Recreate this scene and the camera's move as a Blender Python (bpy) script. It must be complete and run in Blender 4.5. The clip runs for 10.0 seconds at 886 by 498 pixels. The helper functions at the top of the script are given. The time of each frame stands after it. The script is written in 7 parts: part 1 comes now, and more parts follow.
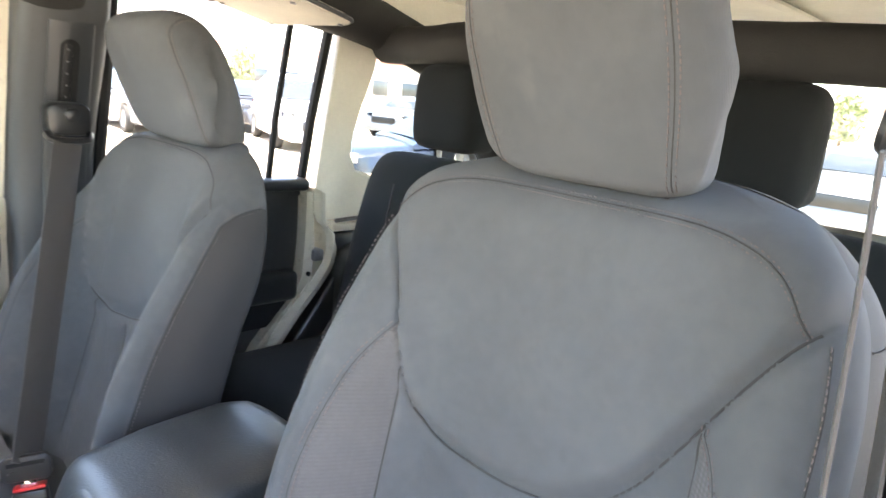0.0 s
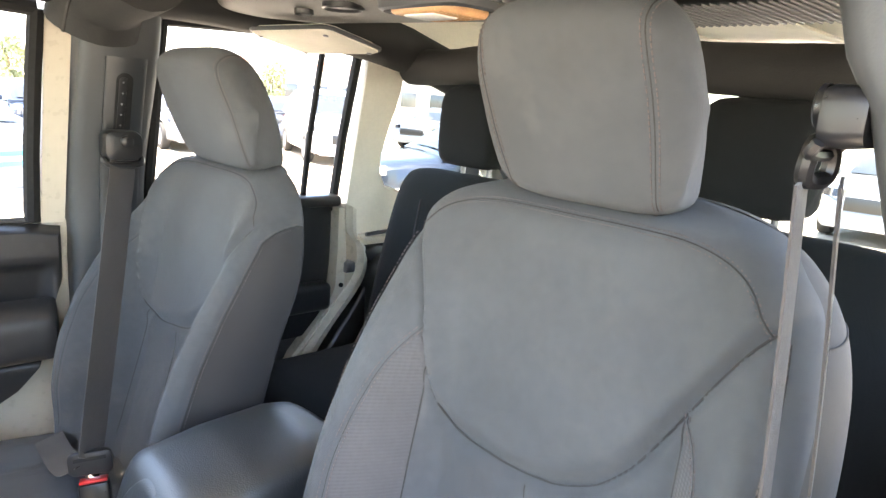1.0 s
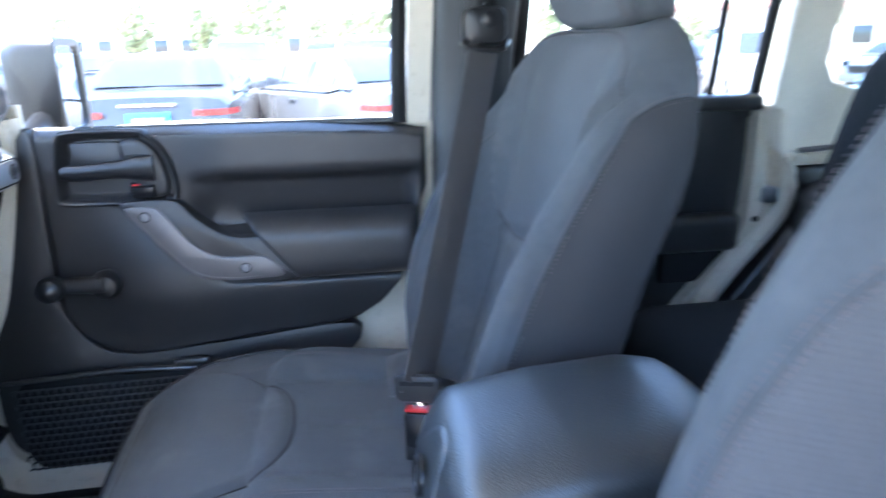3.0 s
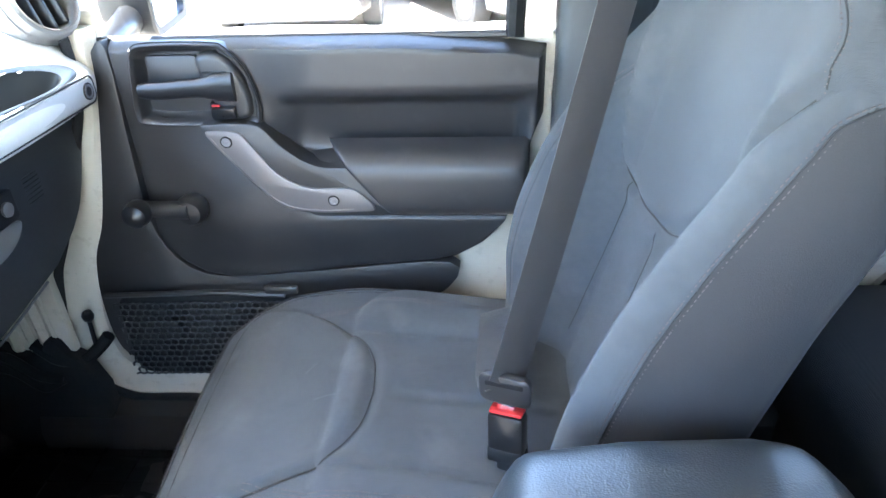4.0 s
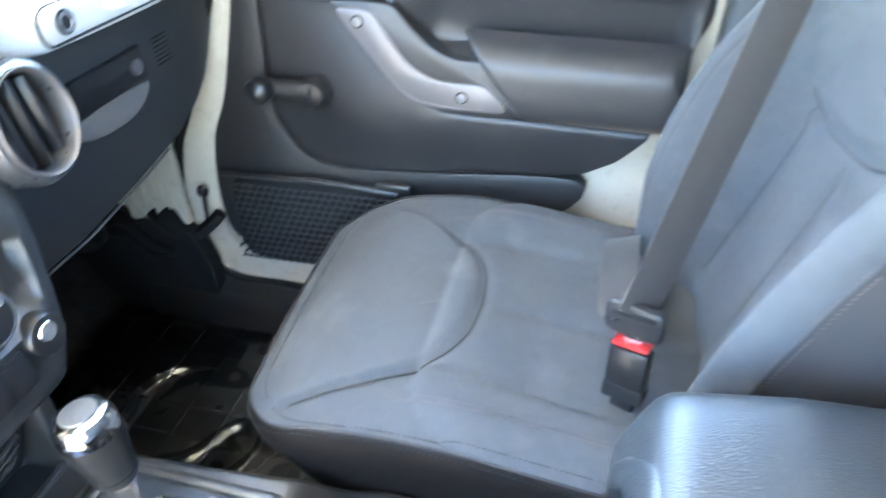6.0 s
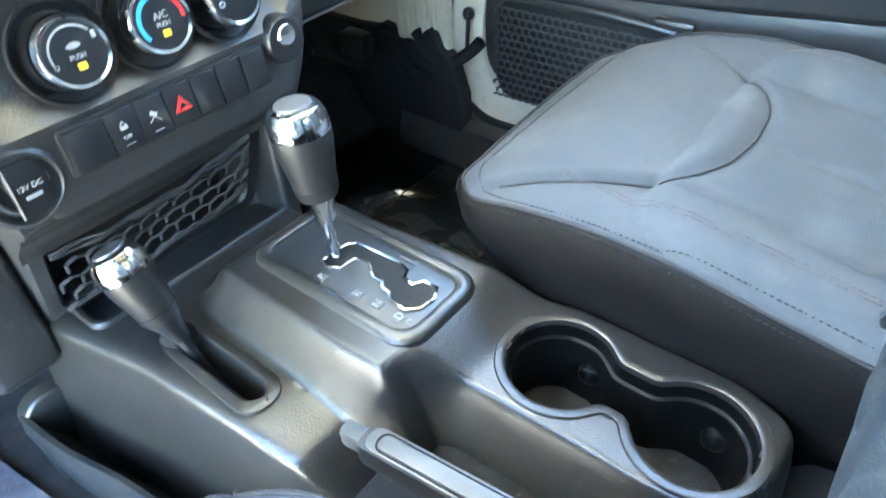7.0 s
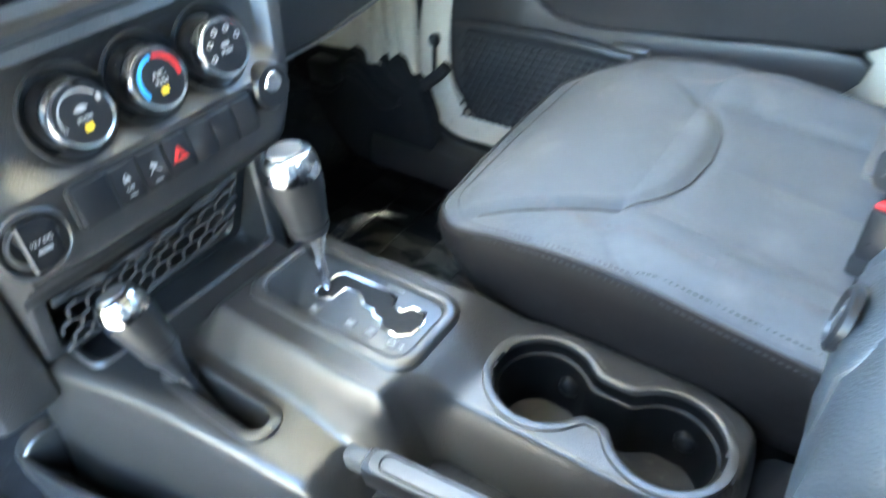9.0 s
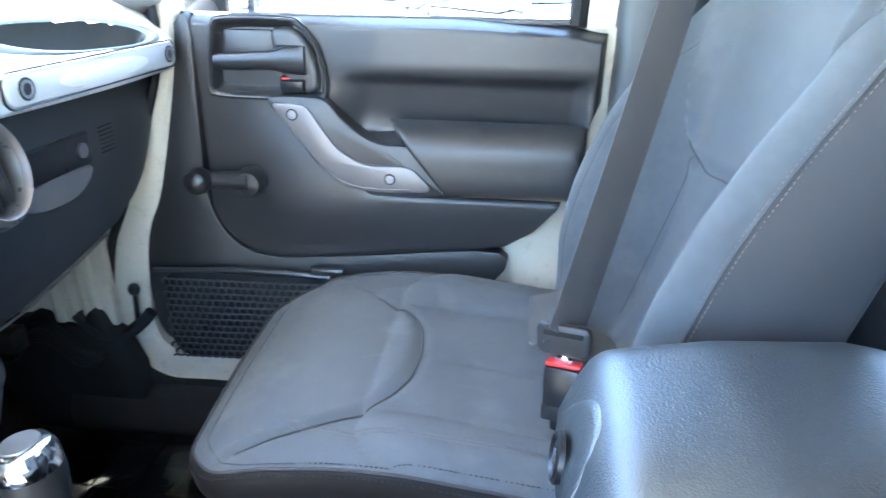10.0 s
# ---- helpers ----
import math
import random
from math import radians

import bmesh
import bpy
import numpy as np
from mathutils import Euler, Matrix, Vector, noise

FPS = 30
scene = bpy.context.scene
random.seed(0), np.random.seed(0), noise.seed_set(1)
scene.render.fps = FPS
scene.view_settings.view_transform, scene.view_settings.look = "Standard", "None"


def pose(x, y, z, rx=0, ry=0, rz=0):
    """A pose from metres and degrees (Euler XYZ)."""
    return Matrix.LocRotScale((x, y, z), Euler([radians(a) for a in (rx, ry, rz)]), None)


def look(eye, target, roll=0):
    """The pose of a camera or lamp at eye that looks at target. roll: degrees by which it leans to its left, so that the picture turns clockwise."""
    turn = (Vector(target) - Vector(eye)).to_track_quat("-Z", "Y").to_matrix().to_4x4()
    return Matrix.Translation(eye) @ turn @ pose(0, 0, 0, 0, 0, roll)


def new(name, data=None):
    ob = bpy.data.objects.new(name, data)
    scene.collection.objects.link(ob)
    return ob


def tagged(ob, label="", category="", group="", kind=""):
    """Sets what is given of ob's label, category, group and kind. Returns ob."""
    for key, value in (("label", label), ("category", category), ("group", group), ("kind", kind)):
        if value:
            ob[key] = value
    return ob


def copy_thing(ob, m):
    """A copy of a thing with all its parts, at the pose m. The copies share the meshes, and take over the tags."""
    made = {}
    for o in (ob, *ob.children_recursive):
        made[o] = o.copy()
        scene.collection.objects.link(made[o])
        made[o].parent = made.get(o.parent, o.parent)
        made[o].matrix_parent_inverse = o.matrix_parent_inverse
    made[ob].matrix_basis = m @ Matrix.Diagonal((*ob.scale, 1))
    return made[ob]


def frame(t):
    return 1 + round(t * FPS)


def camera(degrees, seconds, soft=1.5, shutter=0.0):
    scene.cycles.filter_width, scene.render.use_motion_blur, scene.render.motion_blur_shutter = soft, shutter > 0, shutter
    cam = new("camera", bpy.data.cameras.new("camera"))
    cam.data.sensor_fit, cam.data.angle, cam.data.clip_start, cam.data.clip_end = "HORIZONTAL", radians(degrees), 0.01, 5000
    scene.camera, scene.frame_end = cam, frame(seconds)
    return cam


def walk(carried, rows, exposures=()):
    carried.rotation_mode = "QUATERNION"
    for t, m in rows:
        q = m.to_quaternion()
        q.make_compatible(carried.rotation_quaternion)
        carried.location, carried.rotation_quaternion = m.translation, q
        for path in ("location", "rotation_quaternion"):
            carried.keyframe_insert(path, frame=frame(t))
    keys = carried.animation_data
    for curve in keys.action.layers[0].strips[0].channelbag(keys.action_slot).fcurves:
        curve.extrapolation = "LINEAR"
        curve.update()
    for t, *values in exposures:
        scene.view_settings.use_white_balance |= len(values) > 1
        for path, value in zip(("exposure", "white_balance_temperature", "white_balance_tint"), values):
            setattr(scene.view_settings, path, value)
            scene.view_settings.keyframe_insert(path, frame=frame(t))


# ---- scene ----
cam = camera(67.88, 10.0, soft=1.4, shutter=0.4)
PATH = [
    (0, pose(-0.2774, -0.6697, 1.0317, 76.84, -5.56, -44.88)),
    (0.5, pose(-0.3164, -0.7158, 1.0501, 77.62, -4.56, -42.28)),
    (1, pose(-0.3232, -0.7282, 1.0527, 77.52, -4.38, -42.51)),
    (1.5, pose(-0.3220, -0.7326, 1.0568, 77.70, -4.17, -42.87)),
    (2, pose(-0.3206, -0.7304, 1.0555, 77.03, -3.29, -40.03)),
    (2.5, pose(-0.2361, -0.6666, 0.9794, 76.41, -0.80, -27.14)),
    (3, pose(-0.1430, -0.4810, 0.9037, 72.68, 0.98, -8.39)),
    (3.2, pose(-0.1395, -0.4108, 0.9115, 70.26, 1.50, -3.58)),
    (4.3, pose(-0.0807, -0.2710, 1.0032, 57.41, 1.69, 3.14)),
    (4.5, pose(-0.0753, -0.2699, 1.0036, 56.74, 1.64, 2.91)),
    (5, pose(-0.0709, -0.2749, 1.0042, 55.90, 1.72, 3.14)),
    (5.2, pose(-0.0714, -0.2761, 1.0048, 55.80, 1.65, 3.40)),
    (6.3, pose(-0.1623, -0.2346, 0.8664, 51.95, 0.88, 22.13)),
    (6.5, pose(-0.1412, -0.2405, 0.8165, 51.35, 2.37, 28.97)),
    (7, pose(-0.1217, -0.2583, 0.7408, 49.46, 2.37, 38.38)),
    (7.5, pose(-0.1148, -0.2590, 0.7170, 47.45, 2.00, 41.31)),
    (8, pose(-0.1179, -0.2616, 0.7140, 46.27, 1.83, 41.88)),
    (8.5, pose(-0.1135, -0.2633, 0.7165, 46.49, 2.17, 41.58)),
    (9, pose(-0.1262, -0.2833, 0.7872, 49.70, 2.23, 34.41)),
    (9.4, pose(-0.1213, -0.3344, 0.8514, 60.45, 3.50, 19.88)),
    (9.5, pose(-0.1199, -0.3445, 0.8601, 62.31, 3.39, 16.20)),
    (9.7, pose(-0.1223, -0.3555, 0.8596, 65.07, 1.92, 11.03)),
    (10, pose(-0.1431, -0.3567, 0.8522, 66.77, -0.78, 6.04)),
]
EXPOSURES = [(0, 3.98, 7550, 14), (2.0, 3.95, 7500, 14), (2.5, 3.82, 6550, 12), (3.0, 3.78, 5550, 12), (4.5, 5.20, 6350, 8), (5.5, 5.30, 6350, 8), (6.5, 5.60, 6150, 3), (7.5, 5.70, 6250, -4), (8.5, 5.70, 6200, -4), (9.0, 5.66, 6250, 0), (9.5, 5.46, 6150, 6), (10, 5.02, 5850, 6)]
walk(cam, PATH, EXPOSURES)

# ---- world, sun and exposure ----
SUN_DIR = Vector((-0.306, -0.03, 0.951)).normalized()
world = bpy.data.worlds.new("sky")
scene.world = world
world.use_nodes = True
sky = world.node_tree.nodes.new("ShaderNodeTexSky")
sky.sky_type, sky.sun_disc = "NISHITA", False
sky.sun_elevation, sky.sun_rotation = math.asin(SUN_DIR.z), math.atan2(SUN_DIR.x, SUN_DIR.y)
background = world.node_tree.nodes["Background"]
background.inputs["Strength"].default_value = 0.15
world.node_tree.links.new(sky.outputs[0], background.inputs[0])
sun_data = bpy.data.lights.new("sun", "SUN")
sun_data.energy, sun_data.angle, sun_data.color = 3.4, radians(0.5), (1.0, 0.95, 0.87)
sun = new("sun", sun_data)
sun.matrix_world = look(SUN_DIR * 30, (0, 0, 0))


# ---- materials ----
def material(name, color, rough=0.5, metal=0.0, vary=0.15, scale=9.0, bump=0.0, grain=300.0, kind="noise",
             sheen=0.0, coat=0.0, spec=0.5, rough_vary=0.1, fleck=0.0, fleck_scale=40.0):
    """A procedural surface: mottled colour at two scales, varied gloss, and a fine relief."""
    m = bpy.data.materials.new(name)
    m.use_nodes = True
    n, l = m.node_tree.nodes, m.node_tree.links
    b = n["Principled BSDF"]
    tc = n.new("ShaderNodeTexCoord")
    big = n.new("ShaderNodeTexNoise")
    big.inputs["Scale"].default_value, big.inputs["Detail"].default_value = scale, 5
    small = n.new("ShaderNodeTexNoise")
    small.inputs["Scale"].default_value, small.inputs["Detail"].default_value = scale * 14, 3
    l.new(tc.outputs["Object"], big.inputs["Vector"])
    l.new(tc.outputs["Object"], small.inputs["Vector"])
    add = n.new("ShaderNodeMath")
    add.operation = "MULTIPLY_ADD"
    add.inputs[1].default_value = 0.45
    l.new(small.outputs["Fac"], add.inputs[0])
    l.new(big.outputs["Fac"], add.inputs[2])
    ramp = n.new("ShaderNodeValToRGB")
    ramp.color_ramp.elements[0].position, ramp.color_ramp.elements[1].position = 0.5, 0.95
    ramp.color_ramp.elements[0].color = (*[c * (1 - vary) for c in color], 1)
    ramp.color_ramp.elements[1].color = (*[min(1, c * (1 + vary)) for c in color], 1)
    l.new(add.outputs[0], ramp.inputs[0])
    out = ramp.outputs[0]
    if fleck:
        dirt = n.new("ShaderNodeTexNoise")
        dirt.inputs["Scale"].default_value, dirt.inputs["Detail"].default_value = fleck_scale, 6
        l.new(tc.outputs["Object"], dirt.inputs["Vector"])
        cut = n.new("ShaderNodeMapRange")
        cut.inputs[1].default_value, cut.inputs[2].default_value = 0.6, 0.8
        cut.inputs[3].default_value, cut.inputs[4].default_value = 0.0, fleck
        l.new(dirt.outputs["Fac"], cut.inputs[0])
        mix = n.new("ShaderNodeMix")
        mix.data_type = "RGBA"
        l.new(cut.outputs[0], mix.inputs[0])
        l.new(out, mix.inputs[6])
        mix.inputs[7].default_value = (0.42, 0.40, 0.38, 1)
        out = mix.outputs[2]
    l.new(out, b.inputs["Base Color"])
    rr = n.new("ShaderNodeMapRange")
    rr.inputs[3].default_value, rr.inputs[4].default_value = rough - rough_vary, rough + rough_vary
    l.new(small.outputs["Fac"], rr.inputs[0])
    l.new(rr.outputs[0], b.inputs["Roughness"])
    b.inputs["Metallic"].default_value = metal
    b.inputs["Specular IOR Level"].default_value = spec
    b.inputs["Sheen Weight"].default_value = sheen
    b.inputs["Coat Weight"].default_value = coat
    if bump:
        if kind == "grain":
            tex = n.new("ShaderNodeTexVoronoi")
            tex.feature = "SMOOTH_F1"
            tex.inputs["Scale"].default_value = grain
            h = tex.outputs["Distance"]
            l.new(tc.outputs["Object"], tex.inputs["Vector"])
        elif kind == "weave":
            one, two = n.new("ShaderNodeTexWave"), n.new("ShaderNodeTexWave")
            one.bands_direction, two.bands_direction = "Y", "Z"
            for w in (one, two):
                w.inputs["Scale"].default_value = grain
                w.inputs["Distortion"].default_value = 0.6
                l.new(tc.outputs["Object"], w.inputs["Vector"])
            mul = n.new("ShaderNodeMath")
            l.new(one.outputs["Fac"], mul.inputs[0])
            l.new(two.outputs["Fac"], mul.inputs[1])
            h = mul.outputs[0]
        else:
            tex = n.new("ShaderNodeTexNoise")
            tex.inputs["Scale"].default_value, tex.inputs["Detail"].default_value = grain, 4
            h = tex.outputs["Fac"]
            l.new(tc.outputs["Object"], tex.inputs["Vector"])
        bp = n.new("ShaderNodeBump")
        bp.inputs["Strength"].default_value, bp.inputs["Distance"].default_value = bump, 0.001
        l.new(h, bp.inputs["Height"])
        l.new(bp.outputs[0], b.inputs["Normal"])
    return m


def clear(name, tint=(1, 1, 1), gloss=1.0):
    """Thin clear sheet: see-through with a Fresnel reflection."""
    m = bpy.data.materials.new(name)
    m.use_nodes = True
    n, l = m.node_tree.nodes, m.node_tree.links
    n.remove(n["Principled BSDF"])
    see, shine, mix, fr = (n.new("ShaderNodeBsdf" + k) if k in ("Transparent", "Glossy") else n.new("ShaderNode" + k)
                           for k in ("Transparent", "Glossy", "MixShader", "Fresnel"))
    see.inputs[0].default_value = (*tint, 1)
    shine.inputs["Roughness"].default_value = 0.03
    fr.inputs["IOR"].default_value = 1.0 + 0.45 * gloss
    l.new(fr.outputs[0], mix.inputs[0])
    l.new(see.outputs[0], mix.inputs[1])
    l.new(shine.outputs[0], mix.inputs[2])
    l.new(mix.outputs[0], n["Material Output"].inputs[0])
    return m


FABRIC = material("seat_cloth", (0.085, 0.090, 0.096), 0.85, vary=0.16, scale=6, bump=0.42, grain=640, kind="weave", sheen=0.08, spec=0.25, fleck=0.13, fleck_scale=10)
BOLSTER_KNIT = material("bolster_knit", (0.090, 0.088, 0.090), 0.85, vary=0.10, scale=12, bump=0.24, grain=80, kind="weave", sheen=0.12, spec=0.25)
FABRIC_SIDE = material("seat_side_cloth", (0.044, 0.041, 0.041), 0.7, vary=0.10, scale=7, bump=0.25, grain=700, sheen=0.05, spec=0.3)
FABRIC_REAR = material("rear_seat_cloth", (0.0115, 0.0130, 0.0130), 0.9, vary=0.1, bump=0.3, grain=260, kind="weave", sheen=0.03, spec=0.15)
THREAD = material("thread", (0.120, 0.096, 0.093), 0.7, vary=0.1)
SCUFF = material("pale_scuff", (0.16, 0.165, 0.17), 0.9, vary=0.3, scale=80)
SEAM = material("dark_seam_cord", (0.040, 0.038, 0.038), 0.9, vary=0.1)
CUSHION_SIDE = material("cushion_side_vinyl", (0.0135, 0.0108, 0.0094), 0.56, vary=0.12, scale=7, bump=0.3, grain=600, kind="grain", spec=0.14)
PLASTIC = material("black_grained_plastic", (0.022, 0.0215, 0.0212), 0.36, spec=0.95, vary=0.15, bump=0.30, grain=560, kind="grain", fleck=0.05, fleck_scale=60)
CONSOLE_PLASTIC = material("console_grained_plastic", (0.024, 0.0226, 0.0210), 0.33, spec=0.92, vary=0.12, bump=0.24, grain=560, kind="grain", rough_vary=0.03, fleck=0.02, fleck_scale=60)
GRIP_LEATHER = material("grip_leather", (0.016, 0.015, 0.014), 0.36, spec=0.7, vary=0.08, bump=0.08, grain=900, kind="grain", rough_vary=0.02)
BAR_GREY = material("grey_sound_bar_trim", (0.135, 0.132, 0.120), 0.7, vary=0.06, bump=0.3, grain=500)
DOOR_PLASTIC = material("door_plastic", (0.023, 0.0222, 0.0228), 0.43, spec=0.6, vary=0.12, bump=0.18, grain=1000, kind="grain", fleck=0.03, fleck_scale=30)
SMOOTH_BLACK = material("smooth_black_plastic", (0.012, 0.012, 0.013), 0.32, vary=0.15, scale=20)
MATTE_BLACK = material("matte_black", (0.006, 0.006, 0.0065), 0.8, vary=0.2)
DASH = material("dash_plastic", (0.15, 0.152, 0.155), 0.5, vary=0.12, bump=0.35, grain=520, kind="grain")
VENT_SILVER = material("vent_silver", (0.17, 0.167, 0.165), 0.30, metal=0.7, vary=0.06)
# Sunlight on the dash pad and its insert is put into these near-white colours.
SILVER_SUNLIT = material("sunlit_satin_plastic", (0.50, 0.50, 0.49), 0.36, metal=0.2, vary=0.05, bump=0.08, grain=900)
DASH_SUNLIT = material("sunlit_dash_plastic", (0.68, 0.67, 0.65), 0.4, vary=0.06, bump=0.15, grain=700)
SATIN = material("satin_grey_plastic", (0.10, 0.102, 0.105), 0.36, metal=0.2, vary=0.08, bump=0.1, grain=900)
ARM_VINYL = material("armrest_lid_vinyl", (0.029, 0.033, 0.036), 0.38, vary=0.10, spec=0.95, bump=0.34, grain=620, kind="grain", rough_vary=0.02)
DASH_LOW = material("lower_dash_plastic", (0.018, 0.021, 0.023), 0.40, spec=1.0, vary=0.12, bump=0.22, grain=900, kind="grain")
SILVER = material("silver_plastic", (0.155, 0.142, 0.138), 0.42, metal=0.35, vary=0.06, bump=0.1, grain=900)
CHROME = material("chrome", (0.75, 0.75, 0.76), 0.12, metal=1.0, vary=0.04, rough_vary=0.05)
MIRROR = material("mirror_silver", (0.86, 0.87, 0.87), 0.02, metal=1.0, vary=0.0, rough_vary=0.0)
STEEL = material("dull_steel", (0.25, 0.25, 0.26), 0.4, metal=0.8, vary=0.1)
CREAM = material("cream_paint", (0.62, 0.56, 0.45), 0.3, vary=0.05, scale=4, coat=0.3, fleck=0.06, fleck_scale=12)
CREAM_TRIM = material("cream_headliner", (0.72, 0.68, 0.58), 0.85, vary=0.07, bump=0.3, grain=500)
GREY_TRIM = material("grey_pillar_trim", (0.058, 0.062, 0.065), 0.48, vary=0.08, bump=0.06, grain=650, kind="grain")
PAD = material("roll_bar_pad", (0.022, 0.022, 0.021), 0.85, vary=0.2, bump=0.5, grain=300)
WEB = material("belt_webbing", (0.038, 0.034, 0.032), 0.6, vary=0.08, bump=0.4, grain=420, kind="weave", sheen=0.2)
CARPET = material("carpet", (0.024, 0.024, 0.026), 0.95, vary=0.4, scale=40, bump=1.0, grain=700, fleck=0.12, fleck_scale=90)
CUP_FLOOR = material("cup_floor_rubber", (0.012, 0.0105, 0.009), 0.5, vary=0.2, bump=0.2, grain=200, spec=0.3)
CUP_SHADE = material("cup_shade_black", (0.0032, 0.0032, 0.0032), 0.40, vary=0.15, spec=0.22, scale=20)
RUBBER = material("rubber_mat", (0.016, 0.0148, 0.0135), 0.5, vary=0.2, bump=0.4, grain=200)
RED = material("red_plastic", (0.62, 0.03, 0.03), 0.4, vary=0.08)
TAIL_RED = material("tail_lamp_red", (0.26, 0.006, 0.006), 0.25, vary=0.1, coat=0.5)
RED_PRINT = material("red_print", (0.5, 0.02, 0.02), 0.5, vary=0.1)
BLUE_PRINT = material("blue_print", (0.05, 0.30, 0.60), 0.5, vary=0.1)
WHITE_PRINT = material("white_print", (0.30, 0.30, 0.30), 0.5, vary=0.05)
AMBER = material("amber_print", (0.85, 0.55, 0.03), 0.5, vary=0.05)
SCREEN = material("screen_glass", (0.005, 0.005, 0.006), 0.16, vary=0.1, spec=0.04, rough_vary=0.03)
GLASS = clear("window_glass", (0.97, 0.985, 0.98), 0.8)
TINT = clear("tinted_glass", (0.80, 0.84, 0.83), 0.8)
FILM = clear("plastic_film", (0.93, 0.95, 1.0), 2.6)
NET = material("elastic_net", (0.030, 0.030, 0.031), 0.6, vary=0.3, scale=90)
LAMP_LENS = material("lamp_lens", (0.70, 0.40, 0.20), 0.25, vary=0.15, scale=30)
LAMP_GLARE = material("lamp_lens_glare", (0.85, 0.82, 0.74), 0.2, vary=0.08, scale=40)
ASPHALT = material("pale_asphalt", (0.40, 0.345, 0.275), 0.9, vary=0.25, scale=0.6, bump=0.6, grain=60, fleck=0.1, fleck_scale=3)
TYRE = material("tyre", (0.02, 0.02, 0.02), 0.8, vary=0.2)
CAR_GLASS = material("car_glass", (0.03, 0.035, 0.04), 0.06, vary=0.1, spec=0.8, rough_vary=0.02)
LEAF = material("leaves", (0.22, 0.25, 0.13), 0.7, vary=0.5, scale=3)
BARK = material("bark", (0.14, 0.10, 0.07), 0.9, vary=0.3, bump=0.8, grain=20)
STUCCO = material("stucco", (0.55, 0.50, 0.43), 0.9, vary=0.08, scale=1, bump=0.4, grain=40)
ROOF_RED = material("red_roof", (0.48, 0.27, 0.22), 0.7, vary=0.15, scale=2)


# ---- mesh helpers ----
def part(name, bm, mat, parent=None, label="", sharp=38):
    """Links a bmesh as one mesh object, under a thing or a part (in the parent's own space)."""
    bmesh.ops.recalc_face_normals(bm, faces=bm.faces)
    me = bpy.data.meshes.new(name)
    bm.to_mesh(me)
    bm.free()
    me.polygons.foreach_set("use_smooth", [True] * len(me.polygons))
    me.set_sharp_from_angle(angle=radians(sharp))
    me.materials.append(mat)
    ob = new(name, me)
    if parent:
        ob.parent = parent
    return tagged(ob, label)


def thing(name, label, category, m=None, group="", kind=""):
    """An empty at a thing's base, which its parts hang from."""
    ob = tagged(new(name), label, category, group, kind)
    ob.empty_display_size = 0.05
    if m:
        ob.matrix_world = m
    return ob


def rbox(size, at=(0, 0, 0), bevel=0.004, seg=2, rot=(0, 0, 0), bm=None):
    """A box of that size about its middle, with rounded edges."""
    bm = bm or bmesh.new()
    made = bmesh.ops.create_cube(bm, size=1)["verts"]
    bmesh.ops.scale(bm, vec=size, verts=made)
    edges = list({e for v in made for e in v.link_edges})
    if bevel:
        made = list({v for f in bmesh.ops.bevel(bm, geom=edges, offset=min(bevel, min(size) * 0.49), segments=seg, affect="EDGES", profile=0.5)["faces"] for v in f.verts} | {v for v in made if v.is_valid})
    bmesh.ops.transform(bm, matrix=pose(*at, *rot), verts=made)
    return bm


def flow(pts, n=8, closed=False):
    """A smooth curve through the points (Catmull-Rom)."""
    pts = [Vector(p) for p in pts]
    k, res = len(pts), []
    for i in range(k if closed else k - 1):
        if closed:
            a, b, c, d = (pts[(i + j) % k] for j in (-1, 0, 1, 2))
        else:
            a, b, c, d = pts[max(i - 1, 0)], pts[i], pts[i + 1], pts[min(i + 2, k - 1)]
        for s in range(n):
            t = s / n
            res.append(0.5 * (2 * b + (c - a) * t + (2 * a - 5 * b + 4 * c - d) * t * t + (3 * b - a - 3 * c + d) * t ** 3))
    return res if closed else res + [pts[-1]]


def loft(rings, closed=True, caps=True, bm=None):
    """Skin over rings of equally many points."""
    bm = bm or bmesh.new()
    rows = [[bm.verts.new(p) for p in r] for r in rings]
    n = len(rows[0])
    for a, b in zip(rows, rows[1:]):
        for i in range(n if closed else n - 1):
            j = (i + 1) % n
            bm.faces.new((a[i], a[j], b[j], b[i]))
    if caps and closed:
        bm.faces.new(rows[0][::-1])
        bm.faces.new(rows[-1])
    return bm


def tube(pts, r, n=8, bm=None, closed=False):
    """A round bar along the points."""
    pts = [Vector(p) for p in pts]
    rings, side = [], None
    k = len(pts)
    for i, p in enumerate(pts):
        a, b = (pts[(i - 1) % k], pts[(i + 1) % k]) if closed else (pts[max(i - 1, 0)], pts[min(i + 1, k - 1)])
        d = (b - a).normalized()
        if side is None:
            side = d.orthogonal().normalized()
        side = (side - d * side.dot(d)).normalized()
        up = d.cross(side)
        rad = r[i] if isinstance(r, (list, tuple)) else r
        rings.append([p + side * math.cos(2 * math.pi * j / n) * rad + up * math.sin(2 * math.pi * j / n) * rad for j in range(n)])
    if closed:
        rings.append(rings[0])
    return loft(rings, bm=bm, caps=not closed)


def lathe(profile, m=None, n=24, bm=None):
    """Turns a profile of (radius, height) about z, then poses it."""
    m = m or Matrix()
    rings = [[m @ Vector((max(r, 1e-5) * math.cos(2 * math.pi * j / n), max(r, 1e-5) * math.sin(2 * math.pi * j / n), h)) for j in range(n)] for r, h in profile]
    return loft(rings, bm=bm, caps=False)


